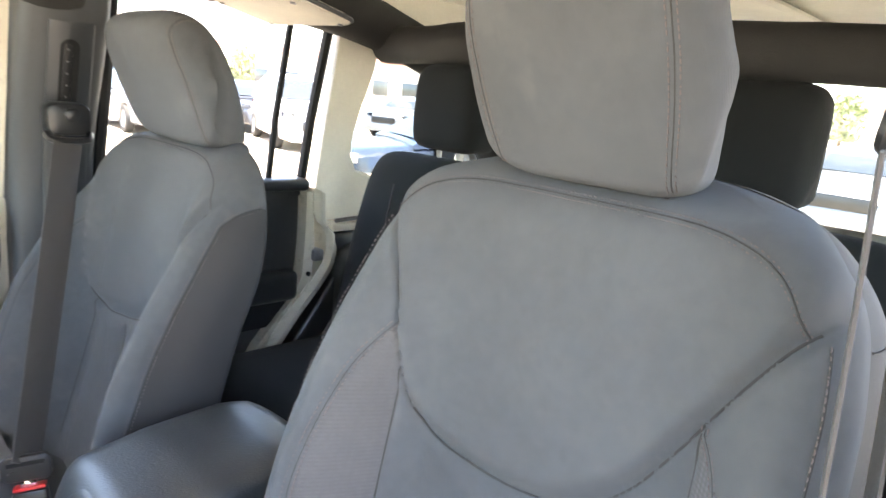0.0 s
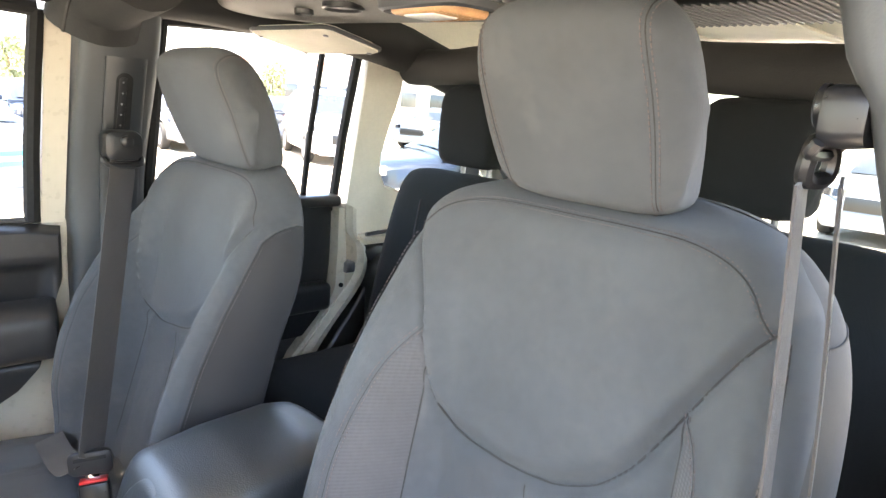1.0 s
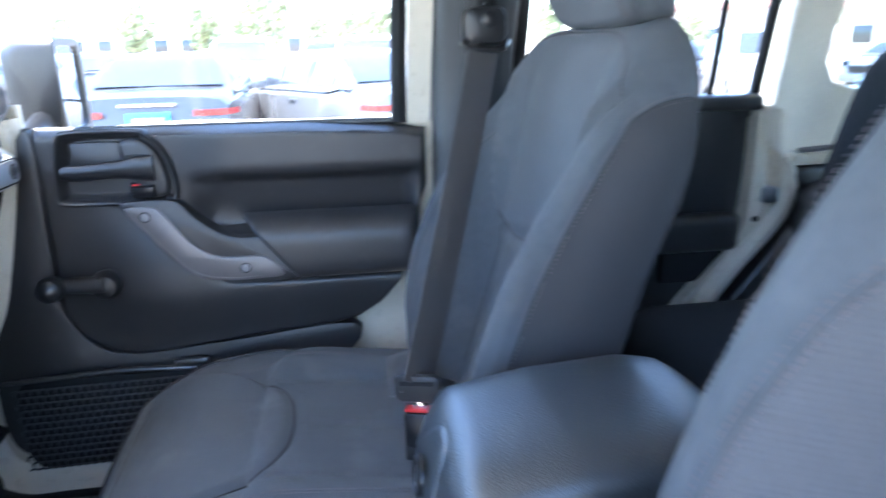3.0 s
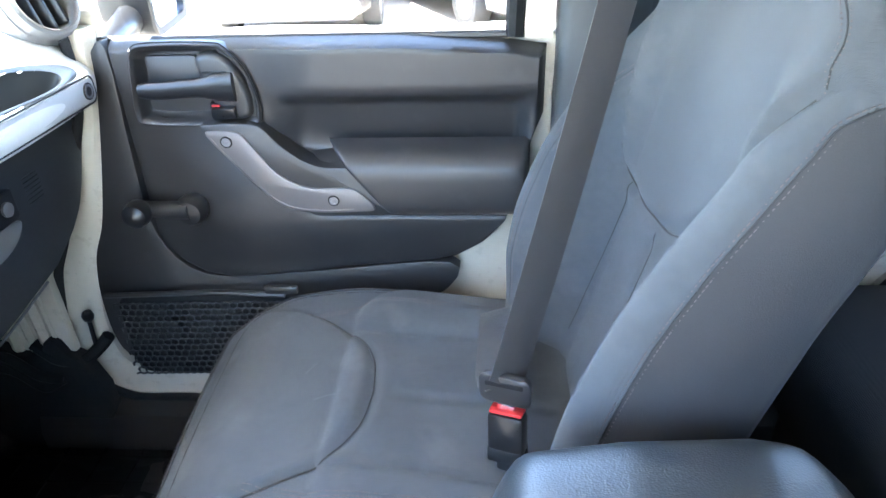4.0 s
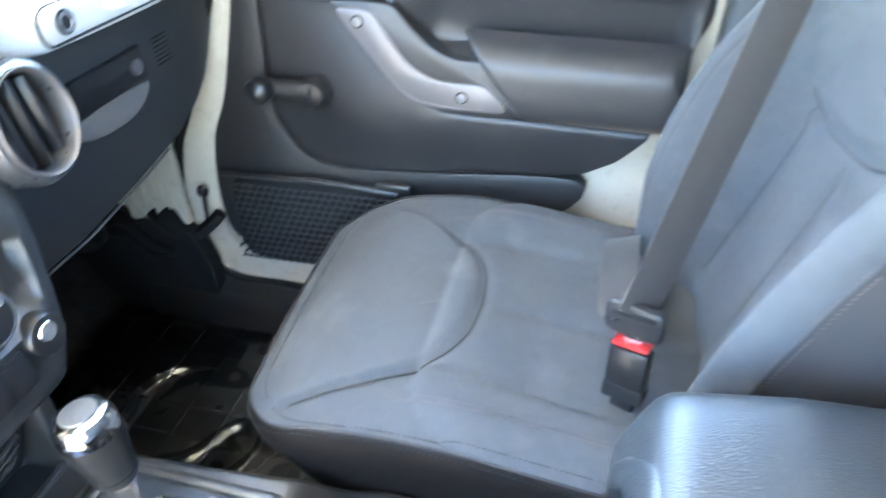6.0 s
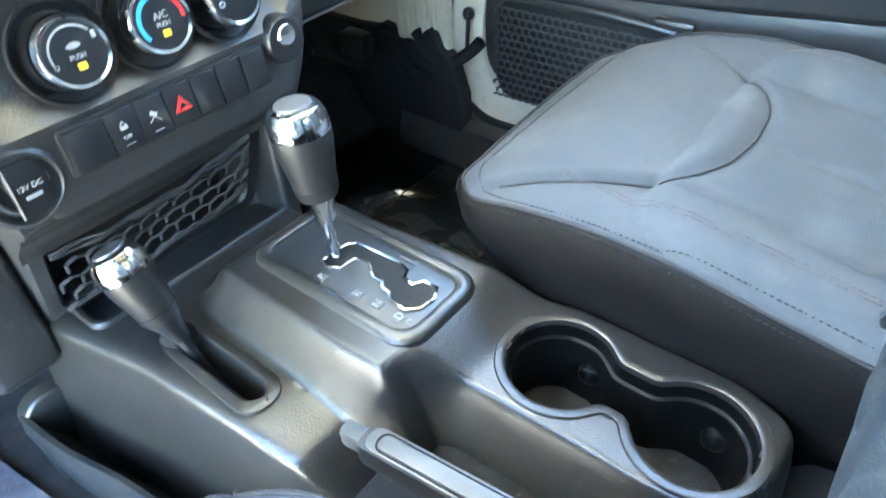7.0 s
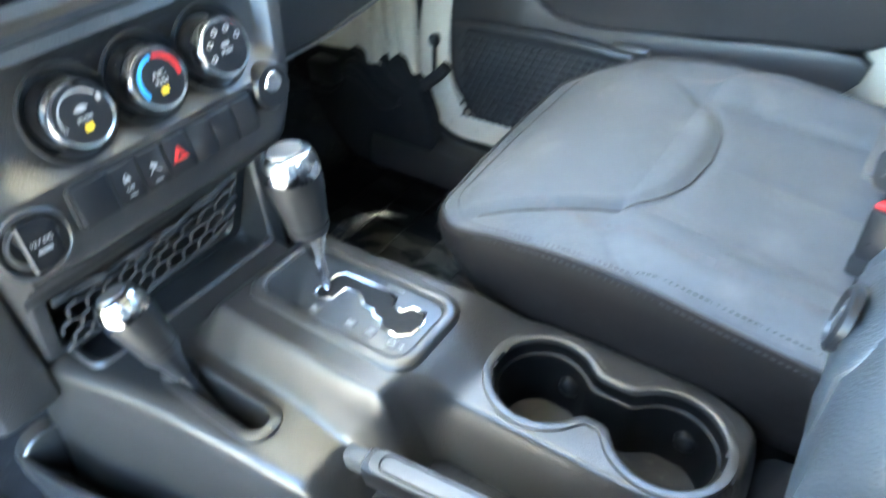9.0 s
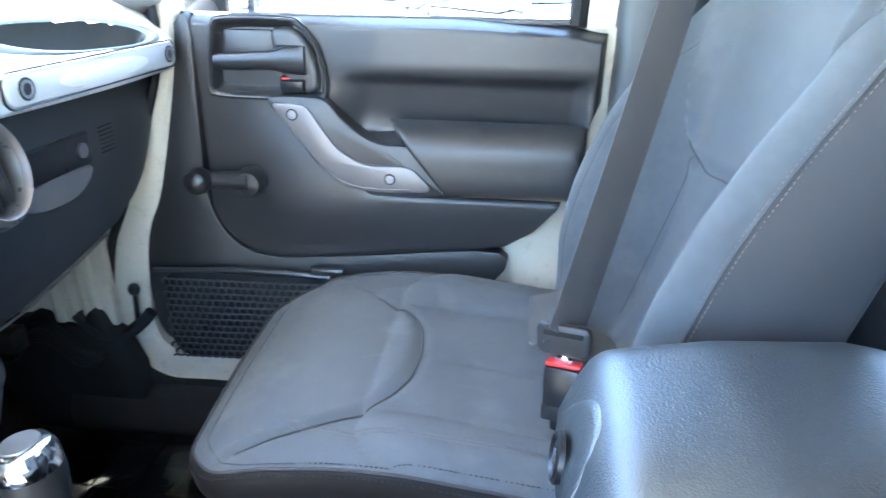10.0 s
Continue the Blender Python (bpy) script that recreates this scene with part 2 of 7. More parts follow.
def ribbon(pts, across, width, thick=0.0015, bm=None):
    """A strap of that width along the points; across is the way of its width."""
    pts = [Vector(p) for p in pts]
    rings = []
    for i, p in enumerate(pts):
        d = (pts[min(i + 1, len(pts) - 1)] - pts[max(i - 1, 0)]).normalized()
        w = Vector(across[i] if isinstance(across, list) else across)
        w = (w - d * w.dot(d)).normalized() * width / 2
        t = d.cross(w).normalized() * thick / 2
        rings.append([p + w + t, p + w * 0.97 + t * 1.3, p - w * 0.97 + t * 1.3, p - w + t, p - w - t, p + w - t])
    return loft(rings, bm=bm)


def prism(outline, plane, depth, bevel=0.002, seg=2, bm=None):
    """An outline of pairs, laid out by plane(a, b), pushed through by the vector depth, its edges rounded."""
    bm = bm or bmesh.new()
    vs = [bm.verts.new(plane(*p)) for p in outline]
    f = bm.faces.new(vs)
    more = bmesh.ops.extrude_face_region(bm, geom=[f])["geom"]
    moved = [v for v in more if isinstance(v, bmesh.types.BMVert)]
    bmesh.ops.translate(bm, vec=depth, verts=moved)
    if bevel:
        rim = [e for e in bm.edges if all(v in set(moved) for v in e.verts)]
        bmesh.ops.bevel(bm, geom=rim, offset=bevel, segments=seg, affect="EDGES", profile=0.5)
    return bm


def rounded(x0, x1, y0, y1, r, n=5):
    """The outline of a rounded rectangle."""
    res = []
    for cx, cy, a in ((x1 - r, y1 - r, 0), (x0 + r, y1 - r, 90), (x0 + r, y0 + r, 180), (x1 - r, y0 + r, 270)):
        res += [(cx + r * math.cos(radians(a + 90 * i / n)), cy + r * math.sin(radians(a + 90 * i / n))) for i in range(n + 1)]
    return res


def sheet(nx, ny, place, bm=None):
    """A grid of points place(s, t) with s, t from 0 to 1."""
    return loft([[place(i / nx, j / ny) for i in range(nx + 1)] for j in range(ny + 1)], closed=False, bm=bm)


def ease(a, b, x):
    t = min(1, max(0, (x - a) / (b - a)))
    return t * t * (3 - 2 * t)


def along(x, pts):
    """The value at x on a broken line of (x, value)."""
    for (a, va), (b, vb) in zip(pts, pts[1:]):
        if x <= b:
            return va + (vb - va) * min(1, max(0, (x - a) / (b - a)))
    return pts[-1][1]


def stitches(pts, way, length=0.0034, gap=0.0016, r=0.0006, bm=None):
    """Single stitches along a line, lying on the side that way points to."""
    bm = bm or bmesh.new()
    run, i = 0.0, 0
    for a, b in zip(pts, pts[1:]):
        d = b - a
        seg = d.length
        while run < seg:
            p = a + d * (run / seg)
            q = a + d * min(1, (run + length) / seg)
            tube([p, (p + q) / 2 + way * r, q], r, 4, bm)
            run += length + gap
        run -= seg
    return bm


def words(text, size, m, mat, parent, name="lettering", depth=0.0004):
    """Raised letters in the built-in font."""
    cu = bpy.data.curves.new(name, "FONT")
    cu.body, cu.size, cu.extrude, cu.align_x, cu.align_y = text, size, depth, "CENTER", "CENTER"
    tmp = bpy.data.objects.new(name, cu)
    me = bpy.data.meshes.new_from_object(tmp)
    bpy.data.objects.remove(tmp)
    me.materials.append(mat)
    me.transform(m)
    ob = new(name, me)
    ob.parent = parent
    return ob

# ---- front seats ----
# In a seat's own space: y across, x to the rear, z up from the cabin floor, the middle of the seat at y = 0.
def curve(pts):
    """A smooth function through (x, value) pairs that never overshoots."""
    xs, ys = [p[0] for p in pts], [p[1] for p in pts]
    k = len(xs)
    d = [(ys[i + 1] - ys[i]) / (xs[i + 1] - xs[i]) for i in range(k - 1)]
    m = [d[0]] + [0.0 if d[i - 1] * d[i] <= 0 else 2 * d[i - 1] * d[i] / (d[i - 1] + d[i]) for i in range(1, k - 1)] + [d[-1]]

    def at(x):
        if x <= xs[0]:
            return ys[0]
        if x >= xs[-1]:
            return ys[-1]
        i = 0
        while x > xs[i + 1]:
            i += 1
        h = xs[i + 1] - xs[i]
        t = (x - xs[i]) / h
        return (2 * t ** 3 - 3 * t * t + 1) * ys[i] + (t ** 3 - 2 * t * t + t) * h * m[i] + (3 * t * t - 2 * t ** 3) * ys[i + 1] + (t ** 3 - t * t) * h * m[i + 1]
    return at


BACK_TOP = 0.622
back_thick = curve([(0, 0.075), (0.3, 0.068), (0.5, 0.074), (0.57, 0.068), (0.622, 0.052)])
back_lift = curve([(0.0, 0.098), (0.06, 0.114), (0.13, 0.134), (0.2, 0.140), (0.28, 0.132), (0.36, 0.106), (0.43, 0.070), (0.50, 0.030), (0.58, 0.0), (0.7, 0.0)])
back_width = curve([(0, 0.214), (0.1, 0.224), (0.25, 0.230), (0.4, 0.228), (0.48, 0.222), (0.53, 0.212), (0.56, 0.199), (0.585, 0.179), (0.602, 0.153), (0.614, 0.117), (0.620, 0.078), (0.622, 0.040)])
back_rear = curve([(0, 0.0), (0.2, 0.010), (0.32, 0.007), (0.45, -0.006), (0.55, 0.004), (0.622, 0.016)])
seam_b = curve([(0.0, 0.168), (0.15, 0.176), (0.27, 0.177), (0.33, 0.174), (0.363, 0.170), (0.396, 0.164), (0.421, 0.155), (0.450, 0.138)])


def back_front(u, v, w, look_of):
    """How far the backrest's front face stands out from its back plane; u across, v up the back, w the half width there."""
    a = abs(u) / w
    lift = back_lift(v)
    if u > 0:
        side = ease(0.46, 0.84, a) * lift * 0.94 * look_of["swell"]
        edge = (0.030 + 0.20 * lift) * (1 - math.sqrt(max(0, 1 - (max(0, a - 0.78) / 0.22) ** 2)))
    elif look_of["outer"] > 1:
        side = ease(0.64, 0.94, a) * lift * 0.74
        edge = (0.020 + 0.09 * lift) * (1 - math.sqrt(max(0, 1 - (max(0, a - 0.87) / 0.13) ** 2)))
    else:
        side = ease(0.58, 0.90, a) * lift * 0.76
        edge = (0.030 + 0.12 * lift) * (1 - math.sqrt(max(0, 1 - (max(0, a - 0.82) / 0.18) ** 2)))
    d = v - look_of["shield"](u)
    near = ease(look_of["reach"] + 0.015, look_of["reach"] - 0.004, abs(u))
    inside = ease(-0.003, 0.026, d) * ease(0.61, 0.585, v) * near
    crease = (-0.0040 * math.exp(-(d / 0.005) ** 2) + 0.002 * math.exp(-((d + 0.016) / 0.010) ** 2)) * near
    top = -0.034 * ease(0.55, 0.622, v) ** 2
    below = ease(-0.005, -0.03, d)
    seams = (-0.004 * math.exp(-((abs(u) - look_of["seam_a"]) / 0.006) ** 2) - 0.003 * math.exp(-(u / 0.005) ** 2)) * below
    puff = 0.004 * below * ease(0.125, 0.06, abs(u)) * ease(0.0, 0.03, abs(u))
    return back_thick(v) + side - edge + 0.014 * inside + crease + top + seams + puff


def back_place(u, n, v, lean, foot):
    c, s = math.cos(lean), math.sin(lean)
    return Vector((foot[0] + v * s - n * c, u, foot[1] + v * c + n * s))


def head_rest(parent, at, hw, taper, size, tall):
    """A headrest that leans forward over the top of the backrest; at is the x and z of its posts."""
    prof = flow([(-0.036, 0.003), (-0.054, 0.028), (-0.080, 0.085), (-0.102, 0.138), (-0.105, 0.170), (-0.080, 0.188), (-0.044, 0.182), (-0.010, 0.150), (0.018, 0.090), (0.034, 0.034), (0.034, 0.005), (0.000, -0.002)], 6, True)
    prof = [Vector((p.x * size, p.y * size * tall, 0)) for p in prof]
    mid = Vector((-0.040 * size, 0.092 * size * tall, 0))

    def ring(u, grow=1.0):
        k = max(0.02, (1 - min(1, abs(u) / hw) ** 5.0) ** (1 / 2.6))
        def up(p):
            return 0.52 + 0.48 * k if p.y < mid.y else 0.30 + 0.70 * k
        return [Vector((at[0] + mid.x + (p.x - mid.x) * k * grow, u * (1.0 - taper * ease(-0.10, 0.03, p.x)) * (1.0 - 0.10 * ease(0.09, 0.20, p.y) - 0.03 * ease(0.07, 0.0, p.y)), at[1] + mid.y + (p.y - mid.y) * up(p) * grow)) for p in prof]
    rings, N = [], 64
    for i in range(N + 1):
        a = -1 + 2 * i / N
        rings.append(ring(hw * math.copysign(abs(a) ** 0.62, a) * 0.9995))
    ob = part("headrest", loft(rings), FABRIC, parent, sharp=70)
    for sgn in (-1, 1):
        bm = bmesh.new()
        for off in (hw - 0.0295, hw - 0.0225):
            stitches(ring(sgn * off, 1.004)[0:38], Vector((-1, 0, 0.2)), bm=bm)
        tagged(part("stitching", bm, THREAD, ob, "twin stitched seam"), kind="stuff")
        part("seam", tube(ring(sgn * (hw - 0.0260), 1.000)[0:38], 0.0006, 4), SEAM, ob)
    for sgn in (-1, 1):
        part("headrest_post", lathe([(0.0055, -0.06), (0.0055, 0.03)], pose(at[0] - 0.012, sgn * 0.062, at[1], 0, -8, 0), 10), CHROME, parent, "chrome headrest post")
        part("post_guide", lathe([(0.012, -0.040), (0.012, -0.018), (0.008, -0.014)], pose(at[0] - 0.008, sgn * 0.062, at[1], 0, 0, 0), 12), SMOOTH_BLACK, parent)


pad_line = curve([(0, -0.243), (0.05, -0.248), (0.09, -0.263), (0.125, -0.293), (0.15, -0.326), (0.17, -0.360), (0.190, -0.400), (0.205, -0.430)])


def front_seat(label, m, lean, foot, head, rise, slide, look_of):
    seat = thing("front_seat", label, "seat", m, "front seats")
    shield, seam_a = look_of["shield"], look_of["seam_a"]
    # backrest: a rounded slab with padded sides
    rings, NU, NV, NS = [], 132, 130, 24
    def level(j):
        return BACK_TOP * (1 - (1 - j / NV) ** 1.25)
    def flank(v, sgn, t):
        """A point of the side, from the front edge (t = 0) to the rear edge (t = 1)."""
        w = back_width(v)
        n0, n1 = back_front(sgn * w, v, w, look_of), back_rear(v)
        return back_place(sgn * (w + 0.008 * math.sin(math.pi * t) * ease(0.62, 0.5, v)), n0 + (n1 - n0) * t, v, lean, foot)
    def inner_seam(v):
        """How far back the side seam lies on the flank next to the tunnel."""
        w = back_width(v)
        n0, n1 = back_front(-w, v, w, look_of), back_rear(v)
        if look_of["outer"] <= 1:
            return 0.0
        return max(look_of["outer"] - 1, min(0.97, (n0 - look_of["fold"](v)) / (n0 - n1)))
    across = np.sin(np.linspace(-0.5, 0.5, NU + 1) * math.pi * 0.9) / math.sin(0.45 * math.pi)
    for j in range(NV + 1):
        v = level(j)
        w = back_width(v)
        ring = [back_place(w * a, back_front(w * a, v, w, look_of), v, lean, foot) for a in across]
        ring += [flank(v, 1, t / NS) for t in range(1, NS)]
        for a in (0.995, 0.98, 0.94, 0.8, 0.5, 0.0, -0.5, -0.8, -0.94, -0.98, -0.995):
            ring.append(back_place(w * a, back_rear(v) - 0.010 * (1 - abs(a) ** 8), v, lean, foot))
        ring += [flank(v, -1, t / NS) for t in range(NS - 1, 0, -1)]
        rings.append(ring)
    back = part("backrest", loft(rings), FABRIC, seat, sharp=70)
    back.data.materials.append(FABRIC_SIDE)
    back.data.materials.append(BOLSTER_KNIT)
    size = len(rings[0])
    for i, f in enumerate(back.data.polygons):
        if i >= NV * size:
            continue
        j, v = i % size, level(i // size + 0.5)
        if j >= size - NS:
            f.material_index = 1 if (size - j - 0.5) / NS > inner_seam(v) else 0
        elif j >= NU:
            f.material_index = 1
        else:
            u = back_width(v) * 0.5 * (across[j] + across[j + 1])
            if look_of["knit"] and seam_a < abs(u) < seam_b(v) and v < shield(u):
                f.material_index = 2
    # the upper panel's seam, its stitching, and the seams below it
    def on(u, v, up=0.0012):
        w = back_width(v)
        return back_place(u, back_front(u, v, w, look_of) + up, v, lean, foot)
    bm = bmesh.new()
    def line(pts, r, under):
        part("seam", tube(pts, r, 5), SEAM, under)
    out = Vector((-1, 0, 0.2))
    line([on(u, shield(u), 0.0015) for u in np.linspace(-look_of["reach"], 0.19, 170)], 0.0011, back)
    line([on(0.0, v, 0.0004) for v in np.linspace(shield(0) - 0.01, 0.06, 40)], 0.0007, back)
    for sgn in (-1, 1):
        low_end = ((0.208, 0.516), (0.2065, 0.530), (0.200, 0.545), (0.189, 0.558), (0.174, 0.568), (0.150, 0.577)) if look_of["outer"] > 1 and sgn < 0 else ((0.186, 0.530), (0.176, 0.548), (0.162, 0.564), (0.140, 0.576))
        arch = flow([(sgn * p, q, 0) for p, q in low_end + ( (0.105, 0.584), (0.055, 0.586), (0, 0.586))], 10)
        line([on(p.x, p.y, 0.0005) for p in arch], 0.0007, back)
        for d in (0.003, -0.003):
            stitches([on(p.x, p.y + d) for p in arch], out, bm=bm)
        run = [(sgn * seam_a, v) for v in np.linspace(0.52, 0.05, 80) if v < shield(sgn * seam_a)]
        line([on(u, v, 0.0003) for u, v in run], 0.0008, back)
        run = [(sgn * seam_b(v), v) for v in np.linspace(0.50, 0.05, 90) if v < shield(sgn * seam_b(v))]
        line([on(u, v, 0.0003) for u, v in run], 0.0004, back)
        for d in (0.003, -0.003):
            stitches([on(u + d, v) for u, v in run], out, bm=bm)
        # the twin seam that follows the edge of the side bolster
        at_side = look_of["outer"] if sgn < 0 else 0.97
        edge = []
        for v in np.linspace(0.05, 0.53, 90):
            if at_side <= 1:
                edge.append(on(sgn * at_side * back_width(v), v, 0.0004))
            else:
                edge.append(flank(v, sgn, inner_seam(v)) + Vector((0, sgn * 0.0006, 0)))
        line(edge, 0.0009, back)
        ways = [(b - a).cross(Vector((0, 1, 0))).normalized() * 0.0038 for a, b in zip(edge, edge[1:] + [2 * edge[-1] - edge[-2]])]
        for d in (1, -1):
            stitches([p + q * d for p, q in zip(edge, ways)], Vector((-0.5, sgn * 0.8, 0.2)), bm=bm)
        if look_of["outer"] > 1 and sgn < 0:
            continue
        back_seam = [flank(0.530 + 0.016 * ease(0, 1, t), sgn, t) + Vector((0, sgn * 0.0004, 0)) for t in np.linspace(0.02, 0.98, 20)]
        line(back_seam, 0.0008, back)
        stitches([p + Vector((0, 0, -0.003)) for p in back_seam], Vector((0, sgn, 0)), bm=bm)
    tagged(part("stitching", bm, THREAD, back, "twin stitched grey thread"), kind="stuff")
    head_rest(seat, head[:2], *head[2:])

    # cushion: a padded top over a rounded outline, with vinyl sides below the edge seam
    x0, x1, hw, corner = -0.490 + slide, 0.075 + slide, look_of["half"], look_of["corner"]
    middle = curve([(0, 0.360), (0.06, 0.380), (0.14, 0.390), (0.25, 0.391), (0.5, 0.376), (0.8, 0.356), (1, 0.348)])
    def pad_edge(x, u):
        """Inside (+) or outside (-) of the front pad's rounded edge."""
        return pad_line(abs(u)) + look_of["pad"] + slide - x
    def top(x, u):
        a, b = abs(u) / hw, (x - x0) / (x1 - x0)
        z = middle(b) + 0.022 * ease(0.42, 0.80, a) * ease(0.10, 0.5, b)
        d = pad_edge(x, u)
        z += 0.008 * ease(-0.004, 0.024, d) * ease(1.0, 0.80, a)
        z -= 0.0042 * math.exp(-(d / 0.008) ** 2) * ease(0.97, 0.80, a)
        rear = ease(0.0, -0.03, d)
        z -= 0.0050 * math.exp(-((abs(u) - 0.128 - 0.014 * ease(-0.2, 0.0, x - slide)) / 0.009) ** 2) * rear
        z -= 0.0040 * math.exp(-(u / 0.010) ** 2) * ease(-0.01, -0.05, d)
        z += 0.0012 * noise.noise(Vector((x * 14, u * 14, 3.0)))
        return z + rise
    def rim(d, b):
        """The fall of the top towards the edge seam, at the distance d from it."""
        r, h = 0.040 + 0.030 * ease(0.22, 0.05, b), 0.017 + 0.014 * ease(0.2, 0.05, b)
        return h * (1 - math.sqrt(max(0, 1 - (max(0, r - d) / r) ** 2)))
    def shift(x, u):
        """How far the front edge bows forward, more so on the door's side."""
        return (0.010 * (1 - (u / hw) ** 2) + 0.012 * u / hw) * ease(x0 + 0.16, x0, x)
    def inset(x, u):
        """The distance of a point of the top from the cushion's outline."""
        qx, qy = abs(x + shift(x, u) - cx) - (x1 - x0) / 2 + corner, abs(u) - hw + corner
        return corner - math.hypot(max(qx, 0), max(qy, 0)) - min(max(qx, qy), 0)
    cx, outline = (x0 + x1) / 2, []
    for cx, cy, r, q in ((x1 - corner, hw - corner, corner, 0), (x0 + corner, hw - corner, corner, 90), (x0 + corner, -hw + corner, corner, 180), (x1 - corner, -hw + corner, corner, 270)):
        outline += [(cx + r * math.cos(radians(q + 90 * i / 24)), cy + r * math.sin(radians(q + 90 * i / 24))) for i in range(25)]
    dense = []
    for (xa, ya), (xb, yb) in zip(outline, outline[1:] + outline[:1]):
        n = max(1, int(math.hypot(xb - xa, yb - ya) / 0.006))
        dense += [(xa + (xb - xa) * i / n, ya + (yb - ya) * i / n) for i in range(n)]
    bow = [(x - shift(x, u), u) for x, u in dense]
    def fill(s, x, u):
        """From the middle line of the cushion (s = 0) out to its edge (s = 1)."""
        core = min(max(x, x0 + 0.19), x1 - 0.19)
        px, pu = core + (x - core) * s, u * s
        return Vector((px, pu, top(px, pu) - rim(max(0, inset(px, pu)), (px - x0) / (x1 - x0))))
    steps = [1 - (1 - i / 84) ** 1.15 for i in range(85)]
    rings = [[fill(s, x, u) for x, u in bow] for s in steps]
    tops = len(rings) - 1
    ledge = rings[-1]
    low = 0.212 + rise
    for t, g in ((0.03, 0.0025), (0.10, 0.004), (0.25, 0.002), (0.5, -0.008), (0.75, -0.018), (0.92, -0.028), (1.0, -0.045)):
        rings.append([Vector((p.x + (p.x - cx) / 0.3 * g, p.y * (1 + g / hw), p.z + (low - p.z) * t)) for p in ledge])
    bm = loft(rings, caps=False)
    bm.verts.ensure_lookup_table()
    bm.faces.new(bm.verts[-len(bow):])
    bmesh.ops.remove_doubles(bm, verts=bm.verts[:len(bow)], dist=0.0004)
    cush = part("cushion", bm, FABRIC, seat, sharp=70)
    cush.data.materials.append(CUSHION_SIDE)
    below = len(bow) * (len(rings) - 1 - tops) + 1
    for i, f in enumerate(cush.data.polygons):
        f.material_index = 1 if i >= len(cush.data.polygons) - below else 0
    bm = bmesh.new()
    def on_c(x, u, up=0.001):
        """A point of the cushion's top, rim and all."""
        return Vector((x, u, top(x, u) - rim(max(0, inset(x, u)), (x - x0) / (x1 - x0)) + up))
    line([on_c(pad_line(abs(u)) + look_of["pad"] + slide, u, 0.0016) for u in np.linspace(-0.200, 0.200, 240)], 0.0012, cush)
    edge = [p + Vector((0, 0, 0.0012)) for p in ledge]
    part("seam", tube(edge, 0.0017, 6, closed=True), SEAM, cush)
    welt = bmesh.new()
    stitches([Vector((cx + (p.x - cx) * 1.014, p.y * 1.014, p.z - 0.0065)) for p in ledge + ledge[:1]], Vector((0, 0, 1)), 0.0042, 0.0022, 0.0008, bm=welt)
    stitches([on_c(cx + (p.x - cx) * 0.965, p.y * 0.965, 0.0006) for p in ledge + ledge[:1]], Vector((0, 0, 1)), 0.0034, 0.0018, 0.0006, bm=welt)
    if not look_of["knit"]:
        for k, (x, u, dx, du) in enumerate(((-0.32, -0.02, 0.030, 0.016), (-0.345, 0.03, 0.012, 0.022), (-0.30, 0.05, 0.006, 0.030))):
            path = [on_c(x + dx * t + 0.002 * math.sin(2 * t + k), u + du * t + 0.0015 * math.sin(2.5 * t), 0.0) for t in np.linspace(0, 1, 22)]
            part("scuff", tube(path, 0.0004, 4), SCUFF, cush, "fine pale scuff")
    tagged(part("stitching", welt, MATTE_BLACK, cush, "dark edge stitches"), kind="stuff")
    for sgn in (-1, 1):
        for d in (0.003, -0.003):
            stitches([on_c(x, sgn * (0.186 - 0.02 * ease(-0.25, -0.36, x - slide) + d)) for x in np.linspace(-0.37, 0.05, 40) + slide], Vector((0, 0, 1)), bm=bm)
    tagged(part("stitching", bm, THREAD, cush, "twin stitched grey thread"), kind="stuff")
    # base and rails
    part("seat_base", rbox((0.40, 0.34, 0.10 + rise), (-0.20 + slide, 0, 0.13 + rise / 2), 0.01), MATTE_BLACK, seat)
    for sgn in (-1, 1):
        part("seat_rail", rbox((0.52, 0.035, 0.085), (-0.20 + slide, sgn * 0.175, 0.0425), 0.006), MATTE_BLACK, seat, "black steel seat rail")
    part("side_shield", prism(rounded(-0.30 + slide, 0.10 + slide, 0.11 + rise, 0.19 + rise, 0.03), lambda a, b: Vector((a, 0.196, b)), Vector((0, 0.016, 0)), 0.004), PLASTIC, seat)
    part("hinge_cover", prism(rounded(-0.02 + slide, 0.13 + slide, 0.20 + rise, 0.34 + rise, 0.05), lambda a, b: Vector((a, 0.185, b)), Vector((0, 0.02, 0)), 0.004), PLASTIC, seat)
    return seat


PASSENGER = pose(0, 0.384, 0)
DRIVER = pose(0.012, -0.386, 0)
PASSENGER_LOOK = {"half": 0.234, "corner": 0.085, "pad": 0.0, "knit": False, "swell": 1.0, "reach": 0.207, "fold": curve([(0.0, 0.30), (0.40, 0.20), (0.425, 0.118), (0.447, 0.096), (0.485, 0.079), (0.506, 0.061), (0.523, 0.036), (0.530, 0.015), (0.54, -0.02), (0.65, -0.1)]), "seam_a": 0.120, "outer": 1.035, "shield": curve([(-0.215, 0.535), (-0.208, 0.511), (-0.200, 0.480), (-0.184, 0.446), (-0.158, 0.402), (-0.115, 0.352), (-0.065, 0.318), (-0.02, 0.300), (0.03, 0.292), (0.08, 0.286), (0.110, 0.290), (0.126, 0.305), (0.136, 0.345), (0.146, 0.41), (0.160, 0.47), (0.185, 0.53)])}
